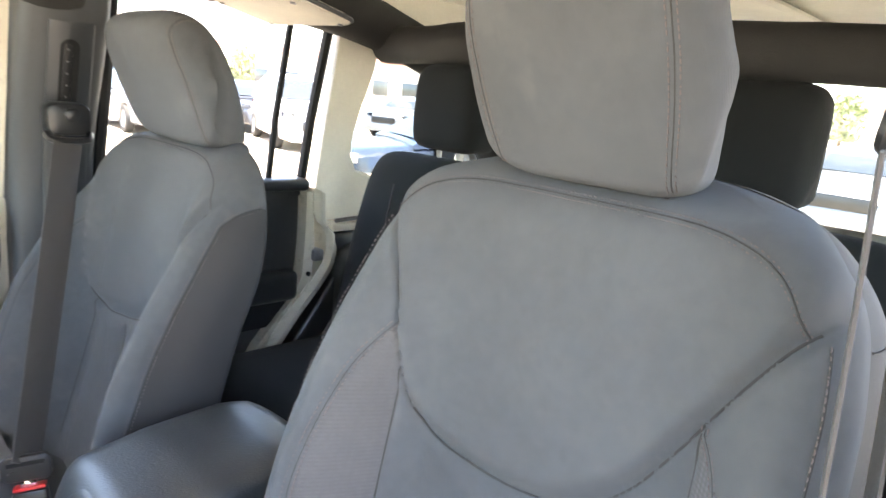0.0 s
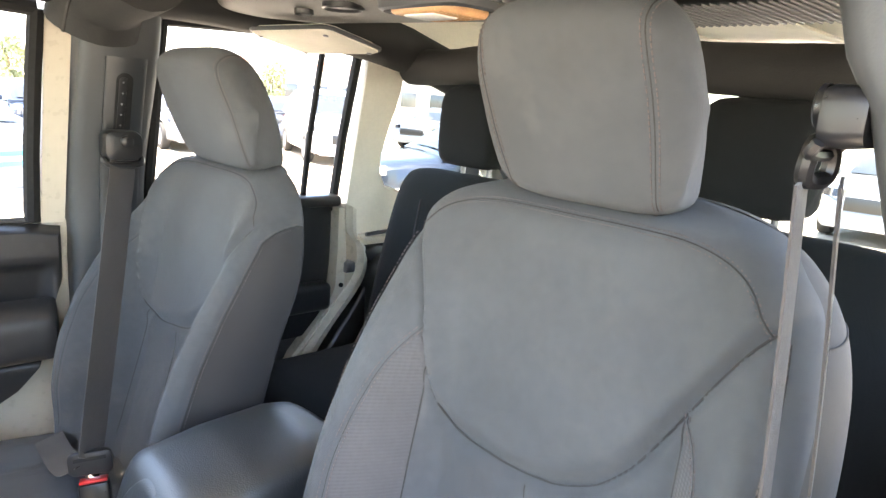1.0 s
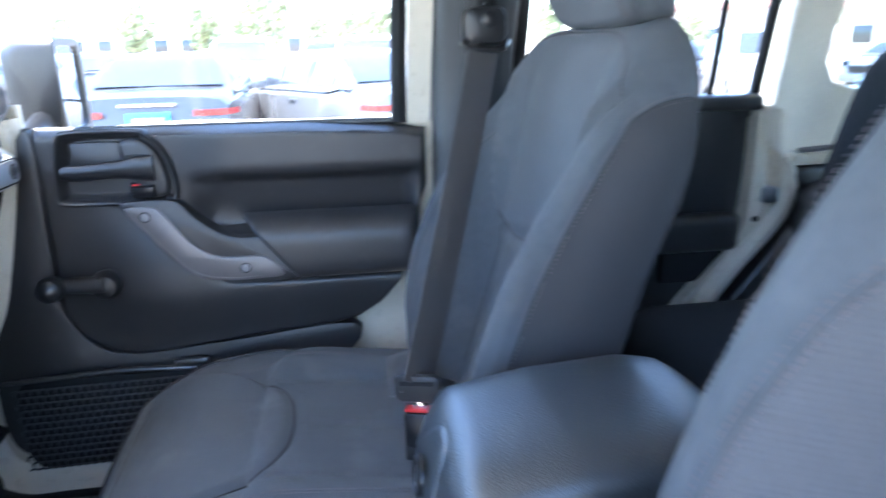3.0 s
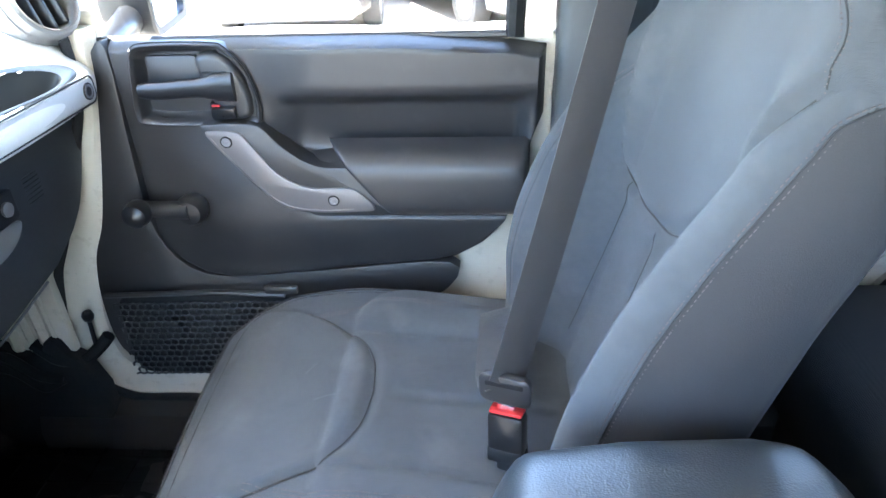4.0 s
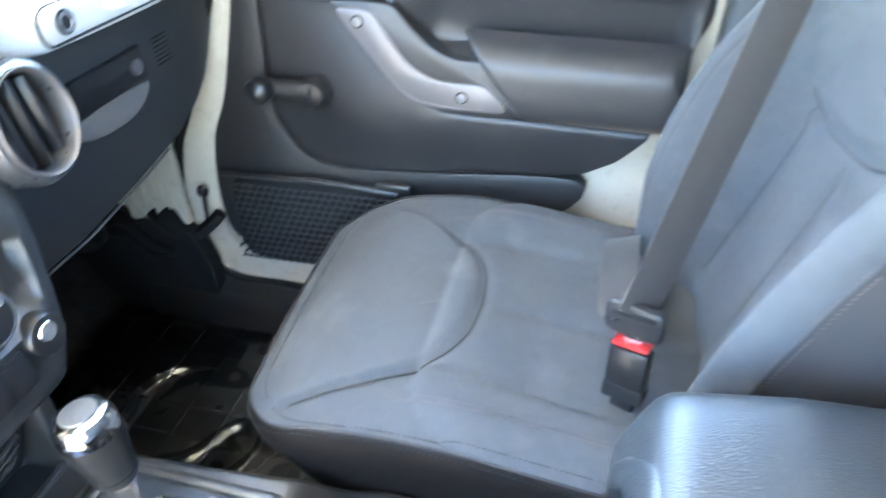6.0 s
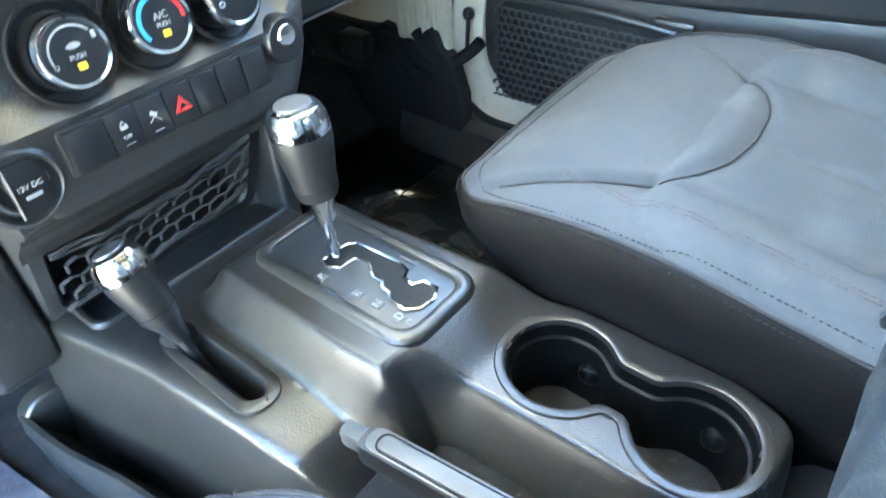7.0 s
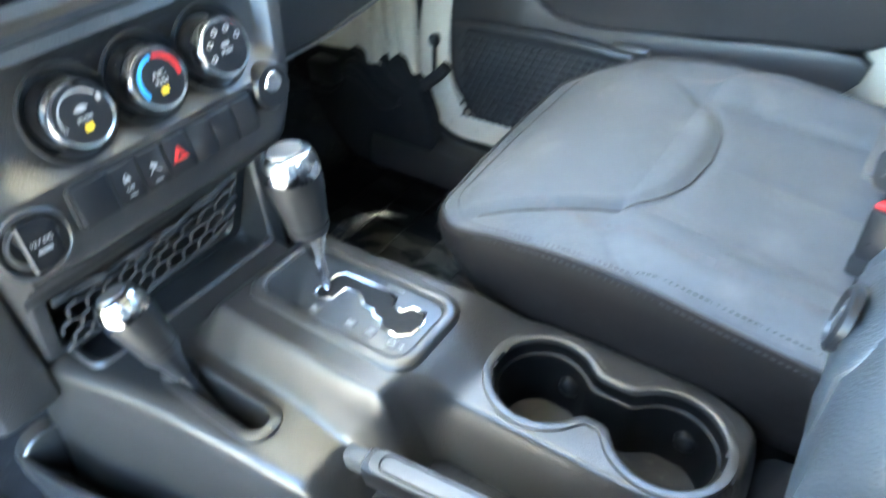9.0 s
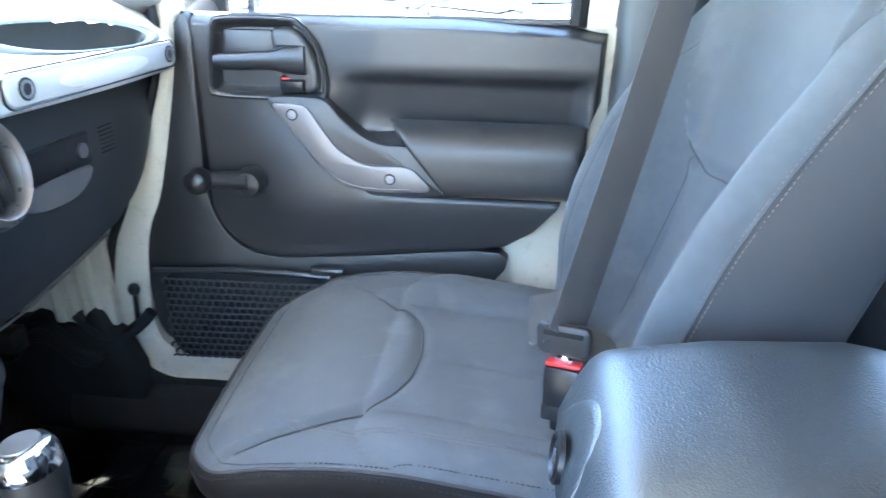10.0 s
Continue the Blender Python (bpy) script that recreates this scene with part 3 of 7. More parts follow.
DRIVER_LOOK = {"half": 0.222, "corner": 0.105, "pad": -0.050, "knit": True, "swell": 0.86, "reach": 0.190, "seam_a": 0.136, "outer": 0.93, "shield": curve([(-0.20, 0.545), (-0.183, 0.528), (-0.163, 0.498), (-0.142, 0.464), (-0.120, 0.425), (-0.095, 0.386), (-0.065, 0.358), (-0.02, 0.340), (0.03, 0.335), (0.065, 0.336), (0.100, 0.341), (0.122, 0.358), (0.136, 0.405), (0.144, 0.449), (0.158, 0.490), (0.190, 0.54)])}
front_seat("grey cloth front passenger seat with stitched seams and headrest", PASSENGER, radians(13.5), (0.100, 0.328), (0.216, 0.918, 0.158, 0.16, 1.05, 0.98), 0.0, 0.0, PASSENGER_LOOK)
front_seat("grey cloth driver seat set higher, with stitched seams", DRIVER, radians(7.5), (0.146, 0.374), (0.190, 0.974, 0.110, 0.14, 1.0, 0.91), 0.046, 0.105, DRIVER_LOOK)

# ---- rear bench ----
bench = thing("rear_bench", "dark grey cloth rear bench seat with two headrests", "seat", pose(0.680, 0, 0.0))
def bench_back(y0, y1, parent):
    rings = []
    for i in range(25):
        a = -1 + 2 * i / 24
        y = (y0 + y1) / 2 + (y1 - y0) / 2 * a
        k = (1 - abs(a) ** 7) ** (1 / 3) if abs(a) < 1 else 0.05
        prof = [(-0.075, 0.0), (-0.085, 0.15), (-0.075, 0.35), (-0.06, 0.47), (-0.035, 0.52), (0.0, 0.535), (0.035, 0.52), (0.05, 0.45), (0.05, 0.0)]
        rings.append([Vector((0.0 + p[0] * max(k, 0.3) + 0.18 * p[1], y, 0.38 + (p[1] - 0.02) * (0.9 + 0.1 * max(k, 0.0)))) for p in flow(prof, 4)])
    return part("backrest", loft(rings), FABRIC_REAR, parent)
for y0, y1 in ((-0.565, 0.045), (0.050, 0.575)):
    bk = bench_back(y0, y1, bench)
    for f in (0.3, 0.7):
        y = y0 + (y1 - y0) * f
        part("seam", tube([Vector((-0.083 + 0.18 * z, y, 0.38 + z * 0.98)) for z in np.linspace(0.05, 0.46, 12)], 0.002, 5), SEAM, bk)
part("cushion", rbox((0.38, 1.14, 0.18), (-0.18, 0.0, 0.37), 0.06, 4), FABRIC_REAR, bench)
part("seat_base", rbox((0.32, 1.05, 0.30), (-0.15, 0.0, 0.15), 0.02), MATTE_BLACK, bench)
def rear_head(y, parent):
    prof = flow([(-0.05, 0.01), (-0.055, 0.10), (-0.045, 0.165), (0.0, 0.185), (0.04, 0.165), (0.05, 0.09), (0.045, 0.01), (0.0, 0.0)], 4, True)
    rings = []
    for i in range(25):
        a = -1 + 2 * i / 24
        k = max(0.03, (1 - abs(a) ** 5) ** (1 / 3.2))
        rings.append([Vector((0.100 + p[0] * k, y + 0.098 * math.copysign(abs(a) ** 0.8, a), 0.915 + 0.09 + (p[1] - 0.09) * (0.35 + 0.65 * k))) for p in prof])
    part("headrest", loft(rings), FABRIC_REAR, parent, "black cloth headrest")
    for s in (-0.042, 0.042):
        part("headrest_post", lathe([(0.006, 0.80), (0.006, 0.94)], pose(0.100, y + s, 0, 0, 0, 0), 10), STEEL, parent)
rear_head(-0.288, bench)
rear_head(0.345, bench)

# ---- ground and cabin shell ----
GROUND = -0.60
bm = bmesh.new()
bmesh.ops.create_grid(bm, x_segments=40, y_segments=40, size=1500)
bmesh.ops.translate(bm, vec=(0, 0, GROUND), verts=bm.verts)
tagged(part("ground", bm, ASPHALT), "sunlit pale asphalt of a car park", "ground", kind="structure")


def carpet_height(x, y):
    """Foot wells to either side of the raised tunnel."""
    slim = 0.09 * ease(-0.30, -0.42, x) * (y < 0)
    tunnel = 0.20 * ease(0.24 - slim, 0.12 - 0.4 * slim, abs(y))
    front = 0.30 * ease(-0.98, -1.25, x)
    return max(tunnel, 0.0) + front + 0.003 * noise.noise(Vector((x * 9, y * 9, 0)))
tagged(part("floor", sheet(90, 60, lambda s, t: Vector((-1.3 + 3.0 * s, -0.64 + 1.28 * t, carpet_height(-1.3 + 3.0 * s, -0.64 + 1.28 * t)))), CARPET),
       "black carpeted cabin floor with a raised tunnel", "floor", kind="structure")
tagged(part("underbody", rbox((3.1, 1.40, 0.10), (0.27, 0, -0.075), 0.02), MATTE_BLACK), "black underbody below the cabin floor", "underbody", kind="structure")


# sills
for sgn in (-1, 1):
    rings = []
    for x in np.linspace(-0.95, 0.75, 30):
        rings.append([Vector((x, sgn * p[0], p[1])) for p in ((0.60, -0.06), (0.60, 0.06), (0.615, 0.095), (0.64, 0.105), (0.69, 0.10), (0.72, 0.06), (0.72, -0.10), (0.66, -0.12))])
    tagged(part("sill", loft(rings), PLASTIC if sgn > 0 else CREAM), "black plastic covered door sill" if sgn > 0 else "cream painted door sill", "sill", kind="structure")
    tagged(part("wheel_arch", rbox((0.9, 0.14, 0.75), (1.15, sgn * 0.64, 0.27), 0.05, 3), PLASTIC), "black plastic inner wheel arch panel", "panel", kind="structure")
tagged(part("bulkhead", rbox((0.04, 1.40, 0.95), (-1.27, 0, 0.37), 0.01), MATTE_BLACK), "black bulkhead behind the foot wells", "bulkhead", kind="structure")

# cream body flange round the front door opening, with the hinge pillar
right = [(-0.672, 0.800), (-0.683, 0.698), (-0.735, 0.498), (-0.775, 0.401), (-0.795, 0.263), (-0.772, 0.175), (-0.66, 0.158), (-0.30, 0.158), (0.02, 0.158)]
left = [(-0.700, 0.800), (-0.710, 0.689), (-0.800, 0.475), (-0.846, 0.371), (-0.867, 0.200), (-0.795, 0.115), (-0.664, 0.108), (-0.30, 0.108), (0.02, 0.108)]
R, L = flow([(a, b, 0) for a, b in right], 8), flow([(a, b, 0) for a, b in left], 8)
bm = bmesh.new()
rings = []
for p, q in zip(R, L):
    mid = (p + q) / 2
    rings.append([Vector((a.x, y, a.y)) for a, y in ((p, 0.700), (p, 0.675), (p.lerp(mid, 0.4), 0.668), (mid, 0.667), (q.lerp(mid, 0.25), 0.664), (q, 0.655), (q, 0.700))])
flange = tagged(part("door_flange", loft(rings), CREAM), "cream painted body flange round the passenger door opening", "flange", kind="structure")
dark = bmesh.new()
tube([Vector((q.x + 0.004, 0.655, q.y)) for q in L], 0.008, 8, dark)
part("weatherstrip", dark, MATTE_BLACK, flange)
for sgn in (-1, 1):
    tagged(part("body_side", rbox((0.46, 0.05, 0.98), (-1.08, sgn * 0.715, 0.33), 0.01), CREAM), "cream painted cowl side", "body side", kind="structure")
    tagged(part("body_side", rbox((1.62, 0.03, 0.80), (0.85, sgn * 0.752, 0.28), 0.01), CREAM), "cream painted rear body side", "body side", kind="structure")
    tagged(part("pillar_foot", rbox((0.16, 0.10, 0.62), (0.085, sgn * 0.715, 0.20), 0.02), CREAM), "cream painted centre pillar foot", "pillar", kind="structure")
kick = rbox((0.42, 0.02, 0.52), (-1.05, 0.640, 0.30), 0.006)
tagged(part("kick_panel", kick, CREAM), "cream painted cowl side panel", "panel", kind="structure")
for sgn in (-1, 1):
    edge = [(-1.29, -0.01), (-0.80, -0.01), (-0.80, 0.16), (-0.825, 0.228), (-0.848, 0.242), (-0.858, 0.266), (-0.871, 0.277), (-0.884, 0.268), (-0.894, 0.246), (-0.930, 0.240), (-0.950, 0.244), (-0.964, 0.262), (-0.982, 0.266), (-1.0, 0.256), (-1.05, 0.250), (-1.29, 0.250)]
    tagged(part("kick_carpet", prism(edge, lambda p, q: Vector((p, sgn * 0.645, q)), Vector((0, -sgn * 0.032, 0)), 0.004), MATTE_BLACK), "black carpet and brackets on the foot well side", "carpet", kind="structure")
for x, r in ((-0.868, 0.006), (-0.888, 0.010), (-0.915, 0.008), (-0.945, 0.011)):
    tagged(part("panel_rib", tube([Vector((x, 0.631, 0.24)), Vector((x - 0.006, 0.631, 0.40)), Vector((x - 0.012, 0.631, 0.55))], r, 8), CREAM), "cream pressed rib of the cowl side panel", "rib", kind="structure")
tagged(part("toe_board", rbox((0.03, 1.24, 0.70), (-1.235, 0, 0.36), 0.01), CARPET), "black carpeted toe board", "carpet", kind="structure")
tagged(part("hinge_pillar", rbox((0.24, 0.008, 0.74), (-0.79, 0.7065, 0.45), 0.002), CREAM), "cream painted hinge pillar behind the dashboard end", "pillar", kind="structure")
# dark brackets and wiring by the hinge
check = thing("door_check", "black door check strap and bracket on the hinge pillar", "bracket", pose(-0.81, 0.655, 0.24))
part("stem", lathe([(0.004, 0.0), (0.004, 0.055), (0.009, 0.060), (0.011, 0.068), (0.008, 0.076), (0.002, 0.079)], pose(0.0, -0.008, 0.0, 0, 4, 0), 12), SMOOTH_BLACK, check)
part("strap", tube(flow([(-0.10, -0.03, 0.02), (-0.06, -0.035, -0.012), (-0.02, -0.025, -0.02), (0.01, -0.01, 0.0), (0.028, -0.004, 0.02)], 6), 0.012, 8), MATTE_BLACK, check)
loom = thing("wiring_loom", "black taped wiring loom below the dashboard", "wiring", pose(-0.97, 0.575, 0.185))
for k in range(4):
    part("cable", tube(flow([(-0.16 + 0.02 * k, -0.05, -0.01 + 0.02 * k), (-0.08, 0.0 + 0.01 * k, 0.02 - 0.012 * k), (0.0, 0.03, 0.03 + 0.01 * k), (0.06, 0.035, -0.02 + 0.01 * k), (0.10, 0.04, 0.0)], 6), 0.008 + 0.002 * (k % 2), 7), MATTE_BLACK, loom)
part("connector", rbox((0.06, 0.035, 0.045), (-0.05, 0.0, 0.045), 0.004), SMOOTH_BLACK, loom)

# ---- passenger front door ----
door = thing("front_door", "passenger door with black moulded trim and a crank window", "door", pose(0, 0, 0))
DX0, DX1 = -0.655, -0.004


def door_bottom(x):
    return along(x, [(-0.66, 0.50), (-0.650, 0.455), (-0.635, 0.42), (-0.61, 0.392), (-0.58, 0.372), (-0.53, 0.364), (-0.405, 0.378), (-0.184, 0.398), (-0.14, 0.408), (-0.097, 0.436), (-0.06, 0.480), (-0.035, 0.55), (-0.02, 0.62), (0, 0.67)])


def door_top(x):
    return 0.779 - 0.010 * ease(-0.25, 0.0, x) - 0.006 * ease(-0.06, -0.004, x)


def door_depth(x, z):
    """How far the trim stands into the cabin from the door's plane."""
    d = 0.026
    d += 0.012 * ease(0.672, 0.715, z) * ease(-0.44, -0.34, x)
    hollow = ease(-0.44, -0.36, x + 0.35 * (0.66 - z)) * ease(0.590, 0.603, z) * ease(0.700, 0.680, z) * ease(-0.022, -0.05, x)
    d -= (0.012 + 0.022 * ease(0.70, 0.60, z)) * hollow
    k = ease(-0.40, -0.27, x)
    low = ease(0.520, 0.498, z) * k + ease(0.66, 0.50, z) * (1 - k)
    d += (0.018 * low - 0.018 * ease(0.50, 0.39, z)) * ease(-0.66, -0.50, x)
    d += 0.010 * ease(-0.60, -0.45, x) * ease(0.65, 0.55, z) * ease(-0.30, -0.4, x)
    edge = min(ease(0, 0.016, z - door_bottom(x)), ease(0, 0.014, door_top(x) - z), ease(0, 0.010, x - DX0), ease(0, 0.012, DX1 - x))
    return d * edge ** 0.6


DOOR_Y = 0.700
trim_mesh = sheet(150, 96, lambda s, t: (lambda x: (lambda z: Vector((x, DOOR_Y - door_depth(x, z), z)))(door_bottom(x) + (door_top(x) - door_bottom(x)) * t))(DX0 + (DX1 - DX0) * s))
bmesh.ops.delete(trim_mesh, geom=[f for f in trim_mesh.faces if -0.614 < f.calc_center_median().x < -0.447 and 0.664 < f.calc_center_median().z < 0.772
                                  and f.calc_center_median().z < 0.772 - 0.9 * max(0, f.calc_center_median().x + 0.49)], context="FACES")
trim = part("trim_panel", trim_mesh, DOOR_PLASTIC, door, "black grained moulded door trim")
part("joint", tube([Vector((x, DOOR_Y - door_depth(x, 0.510) - 0.001, 0.510)) for x in np.linspace(-0.262, -0.03, 40)], 0.0018, 5), MATTE_BLACK, trim)
# padded arm rest: round over the top, its front end cut on a slope
def arm_ring(s):
    k = math.sqrt(max(0.0, 1 - max(0, 1 - s / 0.045) ** 2)) * math.sqrt(max(0.0, 1 - max(0, 1 - (1 - s) / 0.06) ** 2))
    ring = []
    for d, z in [(0.0, 0.627), (0.016, 0.624), (0.032, 0.617), (0.043, 0.609), (0.050, 0.600), (0.0535, 0.590), (0.0545, 0.575), (0.054, 0.550), (0.053, 0.530), (0.049, 0.519), (0.042, 0.514), (0.0, 0.512)]:
        x0 = -0.243 - 0.80 * (z - 0.512)
        ring.append(Vector((x0 + (-0.024 - x0) * s, DOOR_Y - 0.018 - d * (0.25 + 0.75 * k), z)))
    return ring
part("arm_pad", loft([arm_ring(s) for s in [0.045 * (i / 6) ** 2 for i in range(7)] + list(np.linspace(0.06, 0.92, 24)) + [1 - 0.06 * (1 - i / 6) ** 2 for i in range(1, 7)]]), DOOR_PLASTIC, door, "padded black door arm rest")
# lower panel with the map pocket
low_out = flow([(p[0], p[1], 0) for p in ((-0.650, 0.770), (-0.655, 0.60), (-0.650, 0.46), (-0.58, 0.38), (-0.40, 0.385), (-0.15, 0.405), (-0.175, 0.335), (-0.30, 0.30), (-0.50, 0.20), (-0.62, 0.166), (-0.70, 0.170), (-0.770, 0.195), (-0.790, 0.26), (-0.782, 0.38), (-0.750, 0.49), (-0.708, 0.62), (-0.682, 0.75))], 4, True)
part("lower_panel", prism([(p.x, p.y) for p in low_out], lambda a, b: Vector((a, 0.701, b)), Vector((0, -0.026, 0)), 0.0025), DOOR_PLASTIC, door, "black lower door panel")
part("pocket_ledge", tube(flow([(-0.765, 0.655, 0.345), (-0.66, 0.652, 0.352), (-0.56, 0.652, 0.356), (-0.44, 0.654, 0.350)], 6), 0.005, 8), PLASTIC, door)
part("pocket_tab", rbox((0.060, 0.012, 0.016), (-0.445, 0.655, 0.361), 0.005), PLASTIC, door)
part("pocket_back", prism(rounded(-0.752, -0.42, 0.165, 0.342, 0.03), lambda a, b: Vector((a, 0.664, b)), Vector((0, -0.002, 0)), 0.001), MATTE_BLACK, door)


def mesh_net(place, cols, rows, r, bm=None, skew=0.0):
    """An elastic net of six-sided holes; place(s, t) lays it out."""
    bm = bm or bmesh.new()
    for j in range(rows):
        for i in range(cols):
            o = 0.5 * (j % 2)
            a = ((i + o) / cols, (j + 0.15) / rows)
            b = ((i + o + 0.5) / cols, (j + 0.35) / rows)
            c = ((i + o) / cols, (j - 0.35) / rows)
            d = ((i + o + 1.0) / cols, (j + 0.15) / rows)
            for p, q in ((a, b), (b, d), (a, c)):
                if max(p[0], q[0]) <= 1.0 and min(p[1], q[1]) >= 0 and max(p[1], q[1]) <= 1:
                    tube([place(*p), place(*q)], r, 5, bm)
    return bm
part("pocket_net", mesh_net(lambda s, t: Vector((-0.752 + 0.33 * s, 0.655 - 0.005 * math.sin(3 * s + 2), 0.168 + 0.172 * t)), 24, 13, 0.0021), NET, door, "black elastic net pocket")
# cream metal of the door behind the trim, its rear edge and lower corner
skin = flow([(p[0], p[1], 0) for p in ((-0.66, 0.74), (-0.70, 0.55), (-0.76, 0.36), (-0.775, 0.24), (-0.74, 0.168), (-0.64, 0.150), (-0.30, 0.160), (-0.06, 0.20), (-0.01, 0.30), (0.008, 0.50), (0.010, 0.70), (0.006, 0.775), (-0.2, 0.776), (-0.5, 0.778))], 4, True)
part("door_skin", prism([(p.x, p.y) for p in skin], lambda a, b: Vector((a, 0.770, b)), Vector((0, -0.058, 0)), 0.006), CREAM, door, "cream painted door metal")
# inner handle in its bezel
bez = [(-0.611, 0.766), (-0.592, 0.778), (-0.492, 0.778), (-0.468, 0.769), (-0.444, 0.740), (-0.432, 0.700), (-0.431, 0.668), (-0.444, 0.656), (-0.530, 0.654), (-0.610, 0.656), (-0.625, 0.667), (-0.622, 0.710), (-0.615, 0.752)]
outer = [(p.x, p.y) for p in flow([(a, b, 0) for a, b in bez], 5, True)]
cx, cz = sum(p[0] for p in outer) / len(outer), sum(p[1] for p in outer) / len(outer)
def scaled(k, y):
    return [Vector((cx + (a - cx) * k, y, cz + (b - cz) * (1 - (1 - k) * 1.5))) for a, b in outer]
bezel = part("handle_bezel", loft([scaled(1.0, 0.688), scaled(1.0, 0.668), scaled(0.992, 0.6645), scaled(0.972, 0.6630), scaled(0.945, 0.6645), scaled(0.915, 0.670), scaled(0.885, 0.678), scaled(0.85, 0.685), scaled(0.79, 0.690), scaled(0.70, 0.692), scaled(0.3, 0.693)]), DOOR_PLASTIC, door, "black moulded handle recess")
part("bezel_edge", tube(scaled(1.004, 0.6690), 0.0013, 5, closed=True), MATTE_BLACK, bezel)
part("inner_plate", prism(rounded(-0.598, -0.518, 0.715, 0.758, 0.006), lambda a, b: Vector((a, 0.690, b)), Vector((0, -0.010, 0)), 0.003), DOOR_PLASTIC, bezel)
lever = [Vector((a.x, y, a.y)) for a, y in ((p, 0.658) for p in flow([(-0.606, 0.712, 0), (-0.57, 0.712, 0), (-0.53, 0.715, 0), (-0.495, 0.715, 0), (-0.462, 0.712, 0)], 5))]
rings = []
for i, p in enumerate(lever):
    h = along(i / (len(lever) - 1), [(0, 0.010), (0.1, 0.013), (0.6, 0.014), (0.8, 0.020), (1, 0.022)])
    dz = along(i / (len(lever) - 1), [(0, 0), (0.7, 0), (1, 0.004)])
    rings.append([p + Vector((0, 0.008 * math.cos(a), h * math.sin(a) + dz)) for a in np.linspace(0, 2 * math.pi, 17)[:-1]])
part("lever", loft(rings), SMOOTH_BLACK, door, "black inner door lever")
part("cover", prism([(p.x, p.y) for p in flow([(-0.516, 0.756, 0), (-0.486, 0.764, 0), (-0.462, 0.748, 0), (-0.448, 0.718, 0), (-0.442, 0.688, 0), (-0.448, 0.668, 0), (-0.474, 0.664, 0), (-0.498, 0.686, 0), (-0.510, 0.715, 0)], 4, True)], lambda a, b: Vector((a, 0.695, b)), Vector((0, -0.032, 0)), 0.010, 4), DOOR_PLASTIC, bezel, "smooth lever housing")
part("slot", rbox((0.036, 0.004, 0.003), (-0.489, 0.6625, 0.7365), 0.001), MATTE_BLACK, bezel)
part("lock_slot", rbox((0.046, 0.014, 0.026), (-0.484, 0.670, 0.678), 0.004), MATTE_BLACK, door)
part("lock_tab", rbox((0.036, 0.014, 0.019), (-0.484, 0.661, 0.677), 0.003, rot=(12, 0, 0)), SMOOTH_BLACK, door)
part("lock_mark", rbox((0.013, 0.004, 0.003), (-0.494, 0.6575, 0.6885), 0.001), RED_PRINT, door, "red lock mark")
# pull handle with a silver insert
pull = [(-0.525, 0.654), (-0.500, 0.662), (-0.452, 0.662), (-0.430, 0.656), (-0.405, 0.628), (-0.375, 0.604), (-0.345, 0.592), (-0.310, 0.590), (-0.292, 0.582), (-0.250, 0.527), (-0.244, 0.510), (-0.300, 0.506), (-0.380, 0.506), (-0.418, 0.520), (-0.452, 0.555), (-0.490, 0.605)]
part("pull_handle", prism([(p.x, p.y) for p in flow([(a, b, 0) for a, b in pull], 4, True)], lambda a, b: Vector((a, 0.690, b)), Vector((0, -0.040, 0)), 0.005, 2), DOOR_PLASTIC, door, "black curved pull handle")
ins = [(-0.516, 0.646), (-0.500, 0.652), (-0.468, 0.650), (-0.456, 0.640), (-0.434, 0.608), (-0.408, 0.577), (-0.369, 0.558), (-0.314, 0.557), (-0.291, 0.551), (-0.266, 0.520), (-0.300, 0.515), (-0.357, 0.514), (-0.412, 0.524), (-0.451, 0.562), (-0.487, 0.606)]
ridge = flow([(-0.508, 0.641, 0), (-0.482, 0.605, 0), (-0.446, 0.561, 0), (-0.408, 0.529, 0), (-0.357, 0.519, 0), (-0.300, 0.520, 0)], 6)
insert = part("insert", prism([(p.x, p.y) for p in flow([(a, b, 0) for a, b in ins], 4, True)], lambda a, b: Vector((a, 0.652, b)), Vector((0, -0.006, 0)), 0.003), SILVER, door, "satin silver handle insert")
part("ridge", tube([Vector((p.x, 0.6462, p.y)) for p in ridge], 0.0012, 6), SILVER, insert)
for sx, sz in ((-0.485, 0.635), (-0.331, 0.536)):
    part("screw_well", lathe([(0.0095, 0), (0.0090, 0.0012), (0.0, 0.0012)], pose(sx, 0.6462, sz, 90, 0, 0), 20), MATTE_BLACK, insert)
    part("screw", lathe([(0.0072, 0), (0.0068, 0.0022), (0.0045, 0.0026), (0.0035, 0.0014), (0.0, 0.0014)], pose(sx, 0.6458, sz, 90, 0, 0), 20), STEEL, insert, "small recessed screw")
# window crank
crank = part("window_crank", tube([Vector((-0.642, 0.640, 0.526)), Vector((-0.61, 0.637, 0.526)), Vector((-0.560, 0.634, 0.526))], [0.013, 0.014, 0.016], 12), DOOR_PLASTIC, door, "black window crank")
part("hub", lathe([(0.018, 0.0), (0.025, 0.028), (0.025, 0.040), (0.019, 0.050), (0.0, 0.053)], pose(-0.562, 0.676, 0.523, 90, 0, 0), 24), SMOOTH_BLACK, crank)
part("knob", lathe([(0.012, 0.0), (0.020, 0.008), (0.022, 0.02), (0.019, 0.034), (0.010, 0.041), (0.0, 0.042)], pose(-0.641, 0.640, 0.527, 90, 0, 0), 24), SMOOTH_BLACK, crank)
